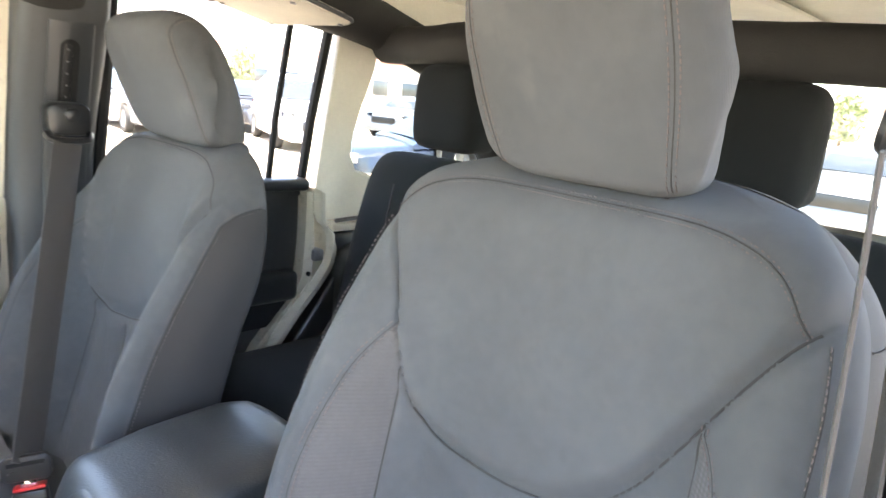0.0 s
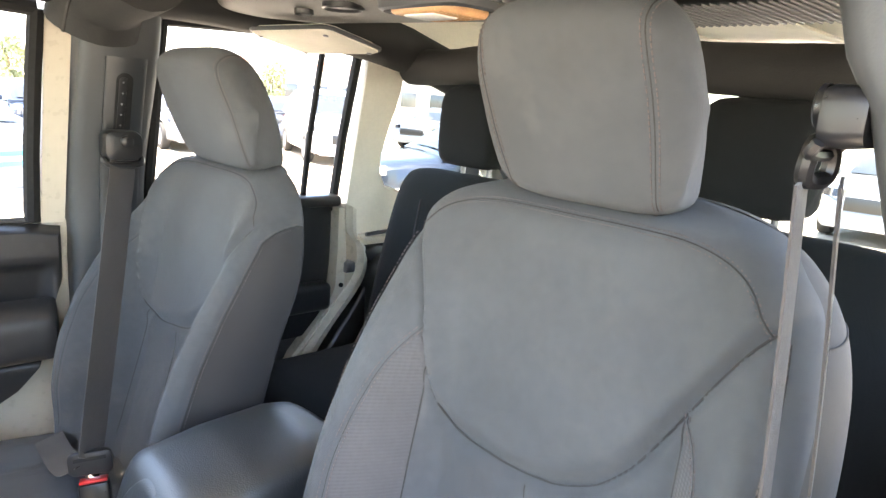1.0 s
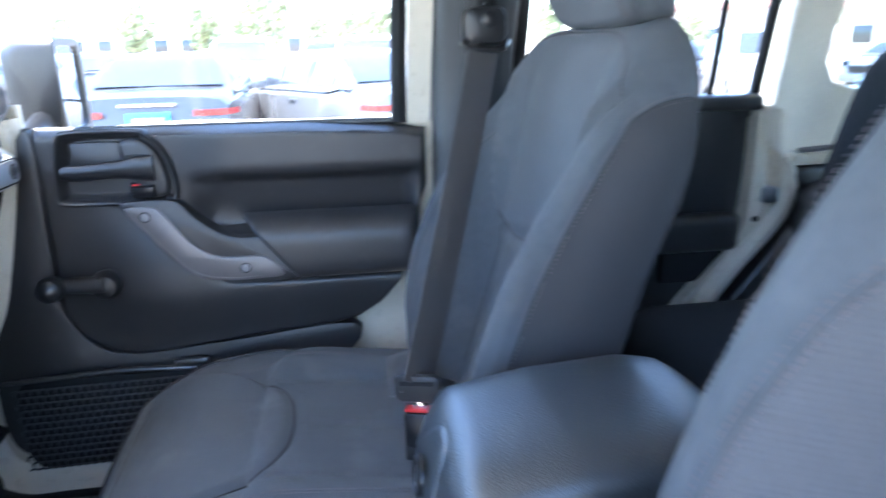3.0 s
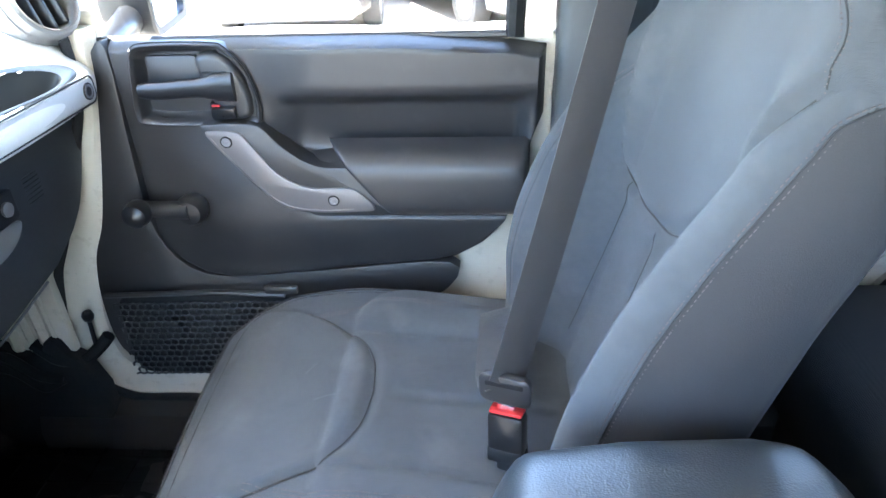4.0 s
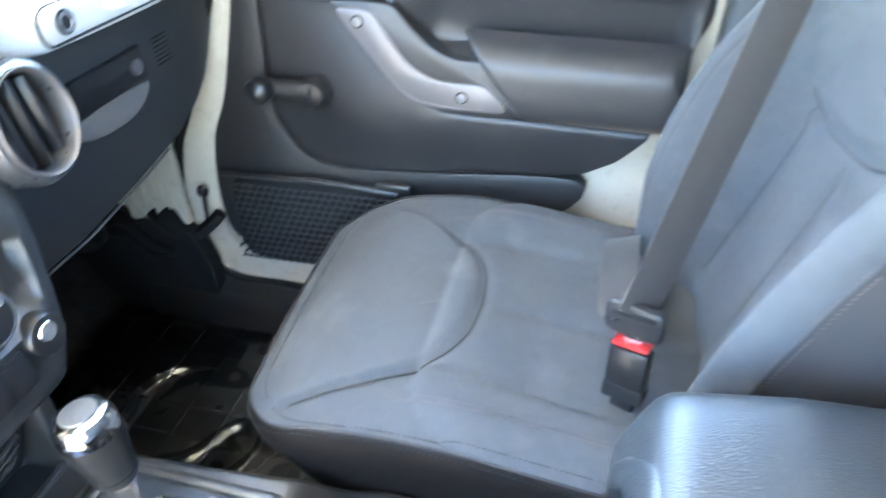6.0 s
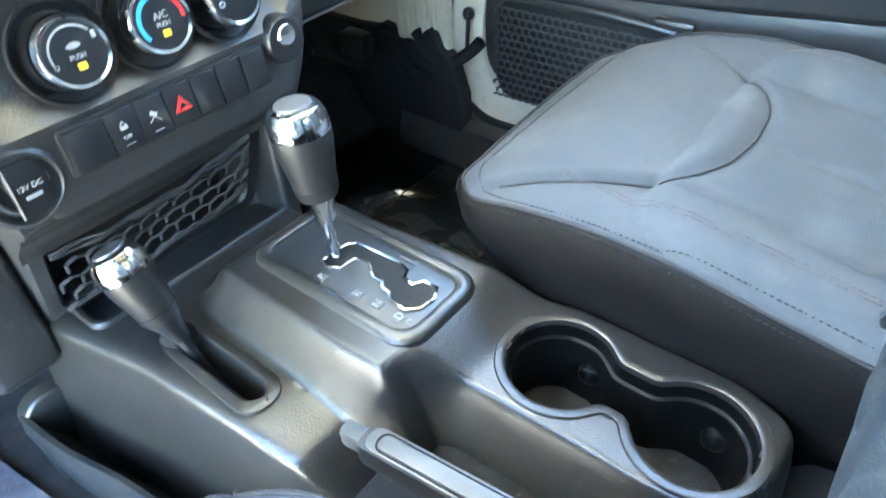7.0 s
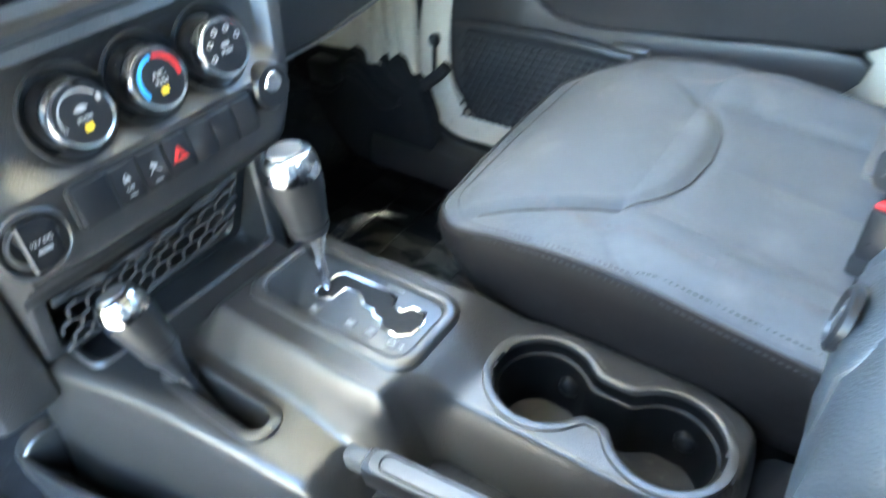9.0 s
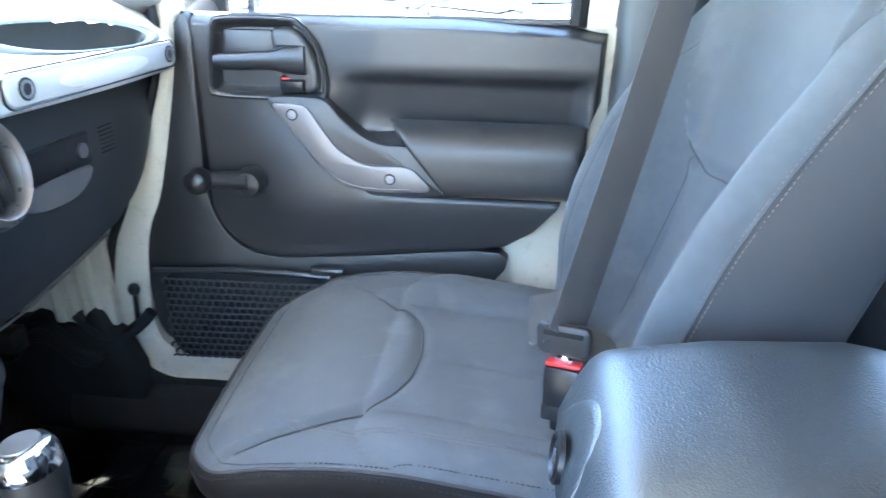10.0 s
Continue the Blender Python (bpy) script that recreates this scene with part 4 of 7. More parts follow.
# window frame and glass
def frame_bar(pts, r, name="window_frame", parent=None, mat=MATTE_BLACK):
    return part(name, tube(pts, r, 8), mat, parent)
frame_bar([Vector(p) for p in ((-0.050, 0.702, 0.775), (-0.048, 0.690, 0.90), (-0.042, 0.665, 1.06), (-0.036, 0.650, 1.16))], 0.014, "window_frame", door)
frame_bar([Vector(p) for p in ((-0.036, 0.650, 1.16), (-0.30, 0.650, 1.17), (-0.60, 0.655, 1.16), (-0.72, 0.66, 1.10))], 0.014, "window_frame", door)
frame_bar([Vector(p) for p in ((-0.72, 0.66, 1.10), (-0.86, 0.69, 0.86), (-0.90, 0.70, 0.79))], 0.013, "window_frame", door)
part("belt_seal", tube([Vector((x, 0.704, 0.776)) for x in np.linspace(-0.88, -0.03, 12)], 0.006, 7), DOOR_PLASTIC, door)
pane = part("window_glass", loft([[Vector((-0.88, 0.715, 0.77)), Vector((-0.05, 0.712, 0.77))], [Vector((-0.72, 0.67, 1.12)), Vector((-0.04, 0.655, 1.16))]], closed=False), GLASS, door, "clear door window")
pane.visible_shadow = False
part("rear_post", loft([[Vector((x, y, z)) for x, y, z in ((-0.036, 0.698, 0.77), (0.004, 0.698, 0.77), (0.004, 0.74, 0.77), (-0.036, 0.74, 0.77))], [Vector((x, y, z)) for x, y, z in ((-0.024, 0.645, 1.17), (0.020, 0.645, 1.17), (0.020, 0.70, 1.17), (-0.024, 0.70, 1.17))]]), CREAM, door, "cream painted window post")
# outside mirror
mirror = thing("side_mirror", "black square outside mirror on the passenger door", "mirror", pose(-0.71, 1.02, 0.83, 0, 0, 8))
part("housing", loft([[Vector((0.0 + d, a, b)) for a, b in rounded(-0.115 * k, 0.115 * k, -0.10 * k, 0.10 * k, 0.028 * k)] for d, k in ((0.012, 0.97), (0.010, 1.0), (-0.05, 0.98), (-0.085, 0.8), (-0.095, 0.4))], caps=False), SMOOTH_BLACK, mirror)
part("rim", loft([[Vector((d, a, b)) for a, b in rounded(-0.115 * k, 0.115 * k, -0.10 * k, 0.10 * k, 0.028 * k)] for d, k in ((0.010, 1.0), (0.014, 0.97), (0.012, 0.84), (0.0, 0.82))], caps=False), SMOOTH_BLACK, mirror)
part("mirror_glass", prism(rounded(-0.096, 0.096, -0.083, 0.083, 0.018), lambda a, b: Vector((0.002, a, b)), Vector((0.003, 0, 0)), 0.0), MIRROR, mirror, "silvered mirror glass")
part("arm", tube([Vector((-0.03, -0.10, -0.06)), Vector((-0.03, -0.20, -0.08)), Vector((-0.03, -0.27, -0.09))], 0.025, 10), SMOOTH_BLACK, mirror)

# ---- driver door, swung open ----
dd = thing("driver_door", "driver door swung wide open with black trim and cream metal", "door", pose(-0.69, -0.735, 0, 0, 0, -82))
part("door_skin", prism([(p.x, p.y) for p in flow([(0.0, 0.74, 0), (-0.02, 0.50, 0), (0.02, 0.22, 0), (0.10, 0.16, 0), (0.50, 0.17, 0), (0.66, 0.24, 0), (0.69, 0.50, 0), (0.69, 0.76, 0), (0.35, 0.776, 0)], 4, True)], lambda a, b: Vector((a, -0.03, b)), Vector((0, 0.045, 0)), 0.006), CREAM, dd, "cream painted door metal")
part("trim_panel", prism(rounded(0.05, 0.66, 0.22, 0.765, 0.06), lambda a, b: Vector((a, 0.014, b)), Vector((0, 0.028, 0)), 0.010, 3), DOOR_PLASTIC, dd, "black moulded door trim")
part("arm_pad", rbox((0.30, 0.05, 0.07), (0.46, 0.055, 0.56), 0.02, 4), DOOR_PLASTIC, dd)
for p, q in (((0.0, 0.0, 0.77), (0.14, 0.04, 1.10)), ((0.14, 0.04, 1.10), (0.68, 0.05, 1.16)), ((0.68, 0.05, 1.16), (0.67, 0.0, 0.77))):
    part("window_frame", tube([Vector(p), Vector(q)], 0.014, 8), MATTE_BLACK, dd)

# ---- passenger B pillar ----
def pillar(sgn, x0, x1, low, high, swell=0.0):
    rings = []
    for z in np.linspace(low, high, 44):
        lean = 0.085 * ease(0.80, 1.20, z)
        y = 0.672 - lean - swell * ease(1.070, 1.095, z)
        f = 0.012 * ease(0.78, 1.2, z)
        a, b = x0 + f, x1 + 0.012 * ease(0.78, 1.2, z)
        rings.append([Vector((x, sgn * yy, z)) for x, yy in ((a, y + 0.08), (a, y + 0.020), (a + 0.001, y + 0.013), (a + 0.004, y + 0.007), (a + 0.010, y + 0.002), (a + 0.018, y - 0.001), ((a + b) / 2, y - 0.006), (b - 0.018, y - 0.001), (b - 0.010, y + 0.002), (b - 0.004, y + 0.007), (b - 0.001, y + 0.013), (b, y + 0.020), (b, y + 0.08))])
    return loft(rings)
bp = tagged(part("pillar_trim", pillar(1, 0.010, 0.150, 0.10, 1.19), GREY_TRIM), "grey plastic centre pillar trim", "trim", kind="structure")
part("slot_plate", loft([[Vector((x, 0.669 - 0.085 * ease(0.80, 1.20, z) - d, z)) for x, d in ((0.058, -0.01), (0.060, 0.004), (0.066, 0.008), (0.126, 0.008), (0.132, 0.004), (0.134, -0.01))] for z in np.linspace(0.60, 1.09, 10)]), DASH_LOW, bp, "black belt adjuster plate")
def on_plate(a, b):
    return Vector((a, 0.662 - 0.085 * ease(0.80, 1.20, b), b))
part("slot", prism(rounded(0.078, 0.108, 0.935, 1.062, 0.0145), on_plate, Vector((0, -0.0025, 0)), 0.0008), MATTE_BLACK, bp, "black adjuster slot")
part("track", prism(rounded(0.083, 0.097, 0.935, 1.054, 0.006), on_plate, Vector((0, -0.0040, 0)), 0.0008), SMOOTH_BLACK, bp)
for k in range(5):
    part("height_hole", rbox((0.0035, 0.003, 0.0035), on_plate(0.090, 0.965 + 0.020 * k) + Vector((0, -0.0035, 0)), 0.001), STEEL, bp)
tagged(part("pillar_trim", pillar(-1.036, 0.010, 0.150, 0.10, 1.19, 0.009), GREY_TRIM), "grey plastic centre pillar trim", "trim", kind="structure")


# ---- seat belts ----
def belt(label, ring, tongue, sgn, slim=1.0, size=1.0):
    b = thing("seat_belt", label, "seat belt", pose(*ring), "front seat belts")
    to = Vector(tongue) - Vector(ring)
    head = part("belt_ring", loft([[Vector((x * k * size, sgn * (0.004 - d), z * k * size)) for x, z in rounded(-0.034, 0.034, -0.026, 0.030, 0.016)] for d, k in ((-0.02 * slim, 0.9), (0.0, 1.0), (0.020 * slim, 1.0), (0.028 * slim, 0.93), (0.031 * slim, 0.6))]), SMOOTH_BLACK, b, "black belt guide with a silver badge ring")
    part("ring_cap", lathe([(0.012, 0), (0.012, 0.003), (0.010, 0.0045), (0.0, 0.005)], pose(0.004, sgn * -0.026 * slim, 0.010 * size, 90 * sgn, 0, 0), 18), SMOOTH_BLACK, head)
    part("lip", tube(flow([(x * size, sgn * y * slim, z * size) for x, y, z in ((-0.034, -0.012, -0.022), (-0.028, -0.022, -0.032), (0.0, -0.024, -0.034), (0.028, -0.022, -0.032), (0.034, -0.012, -0.022))], 5), 0.006 * size, 7), SMOOTH_BLACK, head)
    return b, to
pb, to = belt("fastened dark grey passenger seat belt over the seat", (0.082, 0.604, 0.928), (-0.070, 0.292, 0.475), 1)
a0 = Vector((-0.002, -0.020, -0.030))
fall = [a0.lerp(to, k) + Vector((0, 0, -0.012 * math.sin(math.pi * k))) for k in np.linspace(0, 1, 16)]
part("webbing", ribbon(fall, [Vector((0.98 - 0.25 * k, 0.25 + 0.2 * k, -0.15 * k)) for k in np.linspace(0, 1, 16)], 0.047), WEB, pb, "dark grey woven belt webbing")
lap = [to + Vector((0.0, 0.004, -0.004)), to + Vector((-0.012, 0.06, -0.040)), to + Vector((-0.010, 0.16, -0.065)), to + Vector((-0.005, 0.25, -0.075)), to + Vector((0.01, 0.31, -0.13))]
part("lap_webbing", ribbon(flow(lap, 6), (1, 0.1, 0.25), 0.047), WEB, pb, "dark grey lap webbing")
# tongue and buckle stand at the inner side of the cushion
wx = Vector((0.92, -0.35, 0.05)).normalized()
down = Vector((0.05, -0.16, -0.98)).normalized()
fw = wx.cross(down).normalized()
tm = Matrix.Translation(to) @ Matrix((wx, fw, -down)).transposed().to_4x4()
tg = part("tongue", loft([[tm @ Vector((x, d, z)) for x, z in rounded(-0.031 * k, 0.031 * k, -0.019 * k - 0.004, 0.014 * k, 0.010)] for d, k in ((-0.006, 0.9), (-0.004, 1.0), (0.004, 1.0), (0.006, 0.9))]), DOOR_PLASTIC, pb, "dark grey tongue with a steel blade")
part("slit", rbox((0.046, 0.0136, 0.006), (0, 0, 0), 0.001), MATTE_BLACK, tg).matrix_local = tm @ pose(0, 0, 0.003)
part("blade", rbox((0.020, 0.003, 0.02), (0, 0, 0), 0.0005), CHROME, tg).matrix_local = tm @ pose(0, 0, -0.027)
bk = thing("belt_buckle", "black seat belt buckle with a red release button", "buckle", Matrix.Translation(Vector((0.082, 0.604, 0.928))) @ tm @ pose(0, 0, -0.062))
part("button", rbox((0.040, 0.018, 0.005), (0, 0, 0.0285), 0.002), RED, bk, "red release button")
part("body", rbox((0.044, 0.023, 0.064), (0, 0, -0.006), 0.005), SMOOTH_BLACK, bk)
part("step", rbox((0.0445, 0.0245, 0.020), (0, 0, -0.030), 0.003), MATTE_BLACK, bk)
part("stalk", rbox((0.026, 0.012, 0.13), (0, 0, -0.095), 0.004), MATTE_BLACK, bk)
db, to = belt("hanging driver seat belt beside the centre pillar", (0.045, -0.620, 1.060), (0.06, -0.60, 0.2), -1, 0.42, 0.54)
part("loop", tube(flow([(0.000, 0.012, -0.012), (-0.004, 0.013, -0.021), (-0.002, 0.014, -0.030), (0.008, 0.013, -0.032), (0.017, 0.010, -0.030), (0.018, 0.009, -0.020), (0.012, 0.010, -0.012)], 4, True), 0.0048, 8, closed=True), SMOOTH_BLACK, db, "shiny black belt loop")
part("webbing", ribbon(flow([(0.002, 0.016, -0.032), (0.014, 0.008, -0.20), (0.025, 0.0, -0.45), (0.03, -0.01, -0.80)], 8), [Vector((0.97, 0.22, 0))] * 25, 0.047), WEB, db, "dark grey woven belt webbing")
part("return_webbing", ribbon(flow([(0.024, 0.004, -0.032), (0.043, -0.010, -0.25), (0.055, -0.018, -0.6), (0.060, -0.022, -0.85)], 8), [Vector((0.965, 0.262, 0))] * 25, 0.047), WEB, db, "dark grey woven belt webbing")

# ---- rear door and quarter, both sides alike ----
def rear_side(sgn):
    nm = "passenger" if sgn > 0 else "driver"
    def S(x, y, z):
        return Vector((x, sgn * y, z))
    rd = thing("rear_door", "rear door with black trim and a divided window, " + nm + " side", "door", pose(0, 0, 0), "rear doors")
    out = flow([(p[0], p[1], 0) for p in ((0.155, 0.30), (0.155, 0.60), (0.157, 0.775), (0.40, 0.785), (0.60, 0.778), (0.612, 0.76), (0.610, 0.60), (0.585, 0.52), (0.50, 0.40), (0.40, 0.25), (0.30, 0.20), (0.18, 0.20))], 4, True)
    part("trim_panel", prism([(p.x, p.y) for p in out], lambda a, b: S(a, 0.715, b), Vector((0, -sgn * 0.035, 0)), 0.010, 3), PLASTIC, rd, "black moulded rear door trim")
    part("arm_rest", rbox((0.30, 0.05, 0.075), (0.45, sgn * 0.668, 0.545), 0.018, 4), PLASTIC, rd)
    part("bin", rbox((0.16, 0.02, 0.07), (0.53, sgn * 0.676, 0.475), 0.01), MATTE_BLACK, rd)
    part("cap", rbox((0.47, 0.06, 0.030), (0.395, sgn * 0.690, 0.790), 0.012, 3), PLASTIC, rd)
    part("window_frame", tube([S(0.160, 0.70, 0.79), S(0.166, 0.672, 0.95), S(0.176, 0.640, 1.17)], 0.012, 8), MATTE_BLACK, rd)
    part("window_frame", tube([S(0.625, 0.70, 0.79), S(0.632, 0.680, 0.95), S(0.642, 0.640, 1.16)], 0.012, 8), MATTE_BLACK, rd)
    part("window_frame", tube([S(0.176, 0.640, 1.17), S(0.40, 0.640, 1.18), S(0.642, 0.640, 1.16)], 0.012, 8), MATTE_BLACK, rd)
    part("divider", tube([S(0.532, 0.695, 0.79), S(0.536, 0.678, 0.95), S(0.545, 0.645, 1.16)], 0.008, 8), MATTE_BLACK, rd)
    g = part("window_glass", loft([[S(0.155, 0.71, 0.77), S(0.63, 0.71, 0.77)], [S(0.17, 0.65, 1.17), S(0.645, 0.65, 1.17)]], closed=False), GLASS, rd, "clear rear door window")
    g.visible_shadow = False
    part("door_edge", loft([[S(x, 0.650 + 0.09 * t, z) for x, z in ((0.628, 0.775), (0.640, 0.65), (0.636, 0.56), (0.60, 0.49), (0.50, 0.40), (0.42, 0.26), (0.40, 0.24), (0.49, 0.405), (0.585, 0.51), (0.610, 0.57), (0.613, 0.66), (0.612, 0.775))] for t in (0, 0.1, 1)]), CREAM, rd, "cream painted rear door edge")
    part("latch", rbox((0.030, 0.035, 0.030), (0.648, sgn * 0.655, 0.618), 0.006), STEEL, rd, "steel door latch")
    part("bolt", lathe([(0.006, 0), (0.006, 0.004), (0, 0.005)], pose(0.626, sgn * 0.650, 0.571, 90 * sgn, 0, 0), 12), MATTE_BLACK, rd)
    # cream flange with the striker bulge
    fl = flow([(p[0], p[1], 0) for p in ((0.662, 0.77), (0.668, 0.70), (0.700, 0.66), (0.702, 0.60), (0.672, 0.545), (0.60, 0.46), (0.53, 0.36), (0.46, 0.22))], 6)
    rings = [[S(p.x, 0.715, p.y), S(p.x, 0.645, p.y), S(p.x - 0.016, 0.638, p.y + 0.008), S(p.x - 0.034, 0.645, p.y + 0.016), S(p.x - 0.034, 0.715, p.y + 0.016)] for p in fl]
    tagged(part("door_flange", loft(rings), CREAM), "cream painted rear door opening flange", "flange", kind="structure")
    # black quarter trim below the window and cream hard top side
    q = flow([(p[0], p[1], 0) for p in ((0.695, 0.665), (0.72, 0.60), (0.66, 0.50), (0.60, 0.42), (0.53, 0.30), (0.50, 0.10), (1.60, 0.10), (1.60, 0.68), (1.2, 0.68), (0.9, 0.675))], 4, True)
    tagged(part("quarter_trim", prism([(p.x, p.y) for p in q], lambda a, b: S(a, 0.70, b), Vector((0, -sgn * 0.06, 0)), 0.010, 3), PLASTIC), "black carpeted rear quarter trim", "trim", kind="structure")
    # hard top side with its window opening: four panels round the hole
    def side(z):
        return 0.700 - 0.075 * ease(0.68, 1.22, z)
    hole = [(0.785, 0.822), (0.785, 1.078), (0.800, 1.102), (0.955, 1.103), (1.00, 1.09), (1.055, 1.060), (1.11, 1.01), (1.16, 0.95), (1.18, 0.88), (1.18, 0.835), (1.165, 0.822)]
    hc = flow([(a, b, 0) for a, b in hole], 5, True)
    frame_out = []
    for p in hc:
        d = (p - Vector((1.0, 0.95, 0)))
        k = min(((1.62 - 1.0) / d.x if d.x > 0 else (1.0 - 0.665) / -d.x) if abs(d.x) > 1e-6 else 9, ((1.24 - 0.95) / d.y if d.y > 0 else (0.95 - 0.675) / -d.y) if abs(d.y) > 1e-6 else 9)
        frame_out.append(Vector((1.0, 0.95, 0)) + d * k)
    rings = [[S(p.x, side(p.y) + 0.04, p.y) for p in hc], [S(p.x, side(p.y) + 0.006, p.y) for p in hc], [S(p.x + (p.x - 1.0) * 0.03, side(p.y) - 0.002, p.y + (p.y - 0.95) * 0.04) for p in hc], [S(p.x, side(p.y), p.y) for p in frame_out], [S(p.x, side(p.y) + 0.05, p.y) for p in frame_out]]
    tagged(part("hardtop_side", loft(rings, caps=False), CREAM_TRIM), "cream hard top side with a rear quarter window", "hard top", kind="structure")
    g = part("window_1" if sgn > 0 else "window_2", loft([[S(p.x, side(p.y) + 0.02, p.y) for p in hc]] + [[S(1.0 + (p.x - 1.0) * 0.1, side(0.95) + 0.02, 0.95 + (p.y - 0.95) * 0.1) for p in hc]]), TINT)
    g.visible_shadow = False
    tagged(g, "lightly tinted rear quarter window", "window", kind="structure")
    tagged(part("window_ledge", rbox((0.92, 0.05, 0.022), (1.15, sgn * 0.672, 0.682), 0.006), CREAM), "cream painted ledge below the quarter window", "ledge", kind="structure")
    tb = bmesh.new()
    tube(flow([S(0.70, 0.650, 0.700), S(0.80, 0.652, 0.704), S(0.95, 0.652, 0.704), S(1.15, 0.652, 0.704)], 5), 0.006, 6, tb)
    tagged(part("ledge_rail", tb, STEEL), "grey metal rail clamped along the window ledge", "rail", kind="structure")
rear_side(1)
rear_side(-1)
# rear belts, pale where the light comes through the back window
for y0, y1 in ((-0.50, -0.31), (0.56, 0.45)):
    rb = thing("rear_seat_belt", "slack grey rear seat belt across the rear window", "seat belt", pose(0.98, y0, 0.86), "rear seat belts")
    part("webbing", ribbon([Vector((0.12, -0.25 if y0 < 0 else 0.10, 0.25)), Vector((0.06, -0.10 if y0 < 0 else 0.05, 0.10)), Vector((0.0, 0.02 if y0 < 0 else 0.0, -0.06)), Vector((-0.06, 0.12 if y0 < 0 else -0.02, -0.3))], (0, 0.8, 0.6), 0.047), WEB, rb)

# ---- tailgate with the back window ----
tg = thing("tailgate", "black trimmed tailgate with a large back window", "tailgate", pose(1.62, 0, 0))
part("panel", rbox((0.05, 1.30, 0.58), (0.0, 0, 0.39), 0.02), PLASTIC, tg)
for y in (-0.61, 0.61):
    part("window_post", rbox((0.05, 0.06, 0.52), (0.0, y, 0.94), 0.012), CREAM_TRIM, tg)
part("window_header", rbox((0.05, 1.24, 0.05), (0.0, 0, 1.19), 0.012), CREAM_TRIM, tg)
g = part("back_glass", rbox((0.005, 1.18, 0.50), (0.02, 0, 0.93), 0.0), TINT, tg, "lightly tinted back window")
g.visible_shadow = False

# ---- roof, roll bar and overhead panel ----
roof = sheet(40, 30, lambda s, t: Vector((-0.74 + 2.40 * s, -0.66 + 1.32 * t, 1.262 + 0.02 * (1 - (2 * t - 1) ** 4) - 0.012 * ease(0.08, 0, s))))
top = sheet(40, 30, lambda s, t: Vector((-0.76 + 2.44 * s, -0.69 + 1.38 * t, 1.302 + 0.02 * (1 - (2 * t - 1) ** 4))))
tagged(part("ceiling", roof, CREAM_TRIM), "cream hard top inner skin", "ceiling", kind="structure")
tagged(part("roof", top, CREAM), "cream painted hard top", "roof", kind="structure")
for sgn in (-1, 1):
    tagged(part("roof_rail", rbox((2.36, 0.07, 0.10), (0.48, sgn * 0.655, 1.255), 0.02), CREAM_TRIM), "cream hard top side rail", "rail", kind="structure")
ribs = bmesh.new()
for y in (-0.42, -0.15, 0.15, 0.42):
    rbox((0.75, 0.03, 0.008), (1.15, y, 1.268), 0.003, bm=ribs)
tagged(part("roof_rib", ribs, CREAM_TRIM), "moulded ribs in the hard top", "rib", kind="stuff")
# windscreen surround in front of the camera
for sgn in (-1, 1):
    tagged(part("windscreen_post", tube([Vector((-1.06, sgn * 0.70, 0.78)), Vector((-0.94, sgn * 0.68, 1.02)), Vector((-0.82, sgn * 0.66, 1.25))], 0.035, 10), CREAM), "cream windscreen post", "post", kind="structure")
tagged(part("windscreen_header", rbox((0.11, 1.36, 0.07), (-0.762, 0, 1.255), 0.02), CREAM_TRIM), "cream windscreen header", "header", kind="structure")
tagged(part("cowl", rbox((1.38, 1.50, 0.40), (-1.68, 0, 0.53), 0.05, 3), CREAM), "cream painted bonnet and cowl", "bonnet", kind="structure")
ws = part("windscreen", loft([[Vector((-1.08, -0.68, 0.74)), Vector((-1.08, 0.68, 0.74))], [Vector((-0.812, -0.64, 1.24)), Vector((-0.812, 0.64, 1.24))]], closed=False), TINT)
tagged(ws, "clear flat windscreen", "window", kind="structure")

# padded roll bar
bar = thing("roll_bar", "black foam padded roll bar with cross bars", "roll bar", pose(0, 0, 0))
def pad(pts, r, n=12, wob=0.004):
    pts = flow(pts, 8)
    bm = tube(pts, r, n)
    for v in bm.verts:
        v.co += Vector((noise.noise(v.co * 9), noise.noise(v.co * 9 + Vector((5, 0, 0))), noise.noise(v.co * 9 + Vector((0, 7, 0))))) * wob
    return bm
for sgn in (-1, 1):
    part("side_pad", pad([(-0.66, sgn * 0.60, 1.215), (-0.30, sgn * 0.60, 1.225), (0.02, sgn * 0.60, 1.222), (0.40, sgn * 0.60, 1.215), (0.78, sgn * 0.59, 1.165), (1.05, sgn * 0.60, 1.06), (1.30, sgn * 0.61, 0.80)], 0.054, 16), PAD, bar, "black padded side bar")
    part("corner_pad", pad([(0.045, sgn * 0.625, 1.145), (0.05, sgn * 0.595, 1.19), (0.06, sgn * 0.54, 1.215), (0.07, sgn * 0.42, 1.235)], 0.078 if sgn > 0 else 0.050, 20), PAD, bar, "black zipped corner pad")
    part("pad_seam", tube(flow([(-0.02, sgn * 0.548, 1.12), (-0.01, sgn * 0.54, 1.17), (0.0, sgn * 0.50, 1.20)], 6), 0.003, 5), SEAM, bar)
part("rear_cross_pad", pad([(0.78, -0.60, 1.135), (0.78, -0.3, 1.142), (0.78, 0.0, 1.145), (0.78, 0.3, 1.142), (0.78, 0.60, 1.135)], 0.043, 14, 0.006), PAD, bar, "black padded rear cross bar")
part("front_cross_pad", pad([(0.08, -0.55, 1.238), (0.08, 0.0, 1.24), (0.08, 0.55, 1.238)], 0.036, 12), PAD, bar, "black padded centre cross bar")

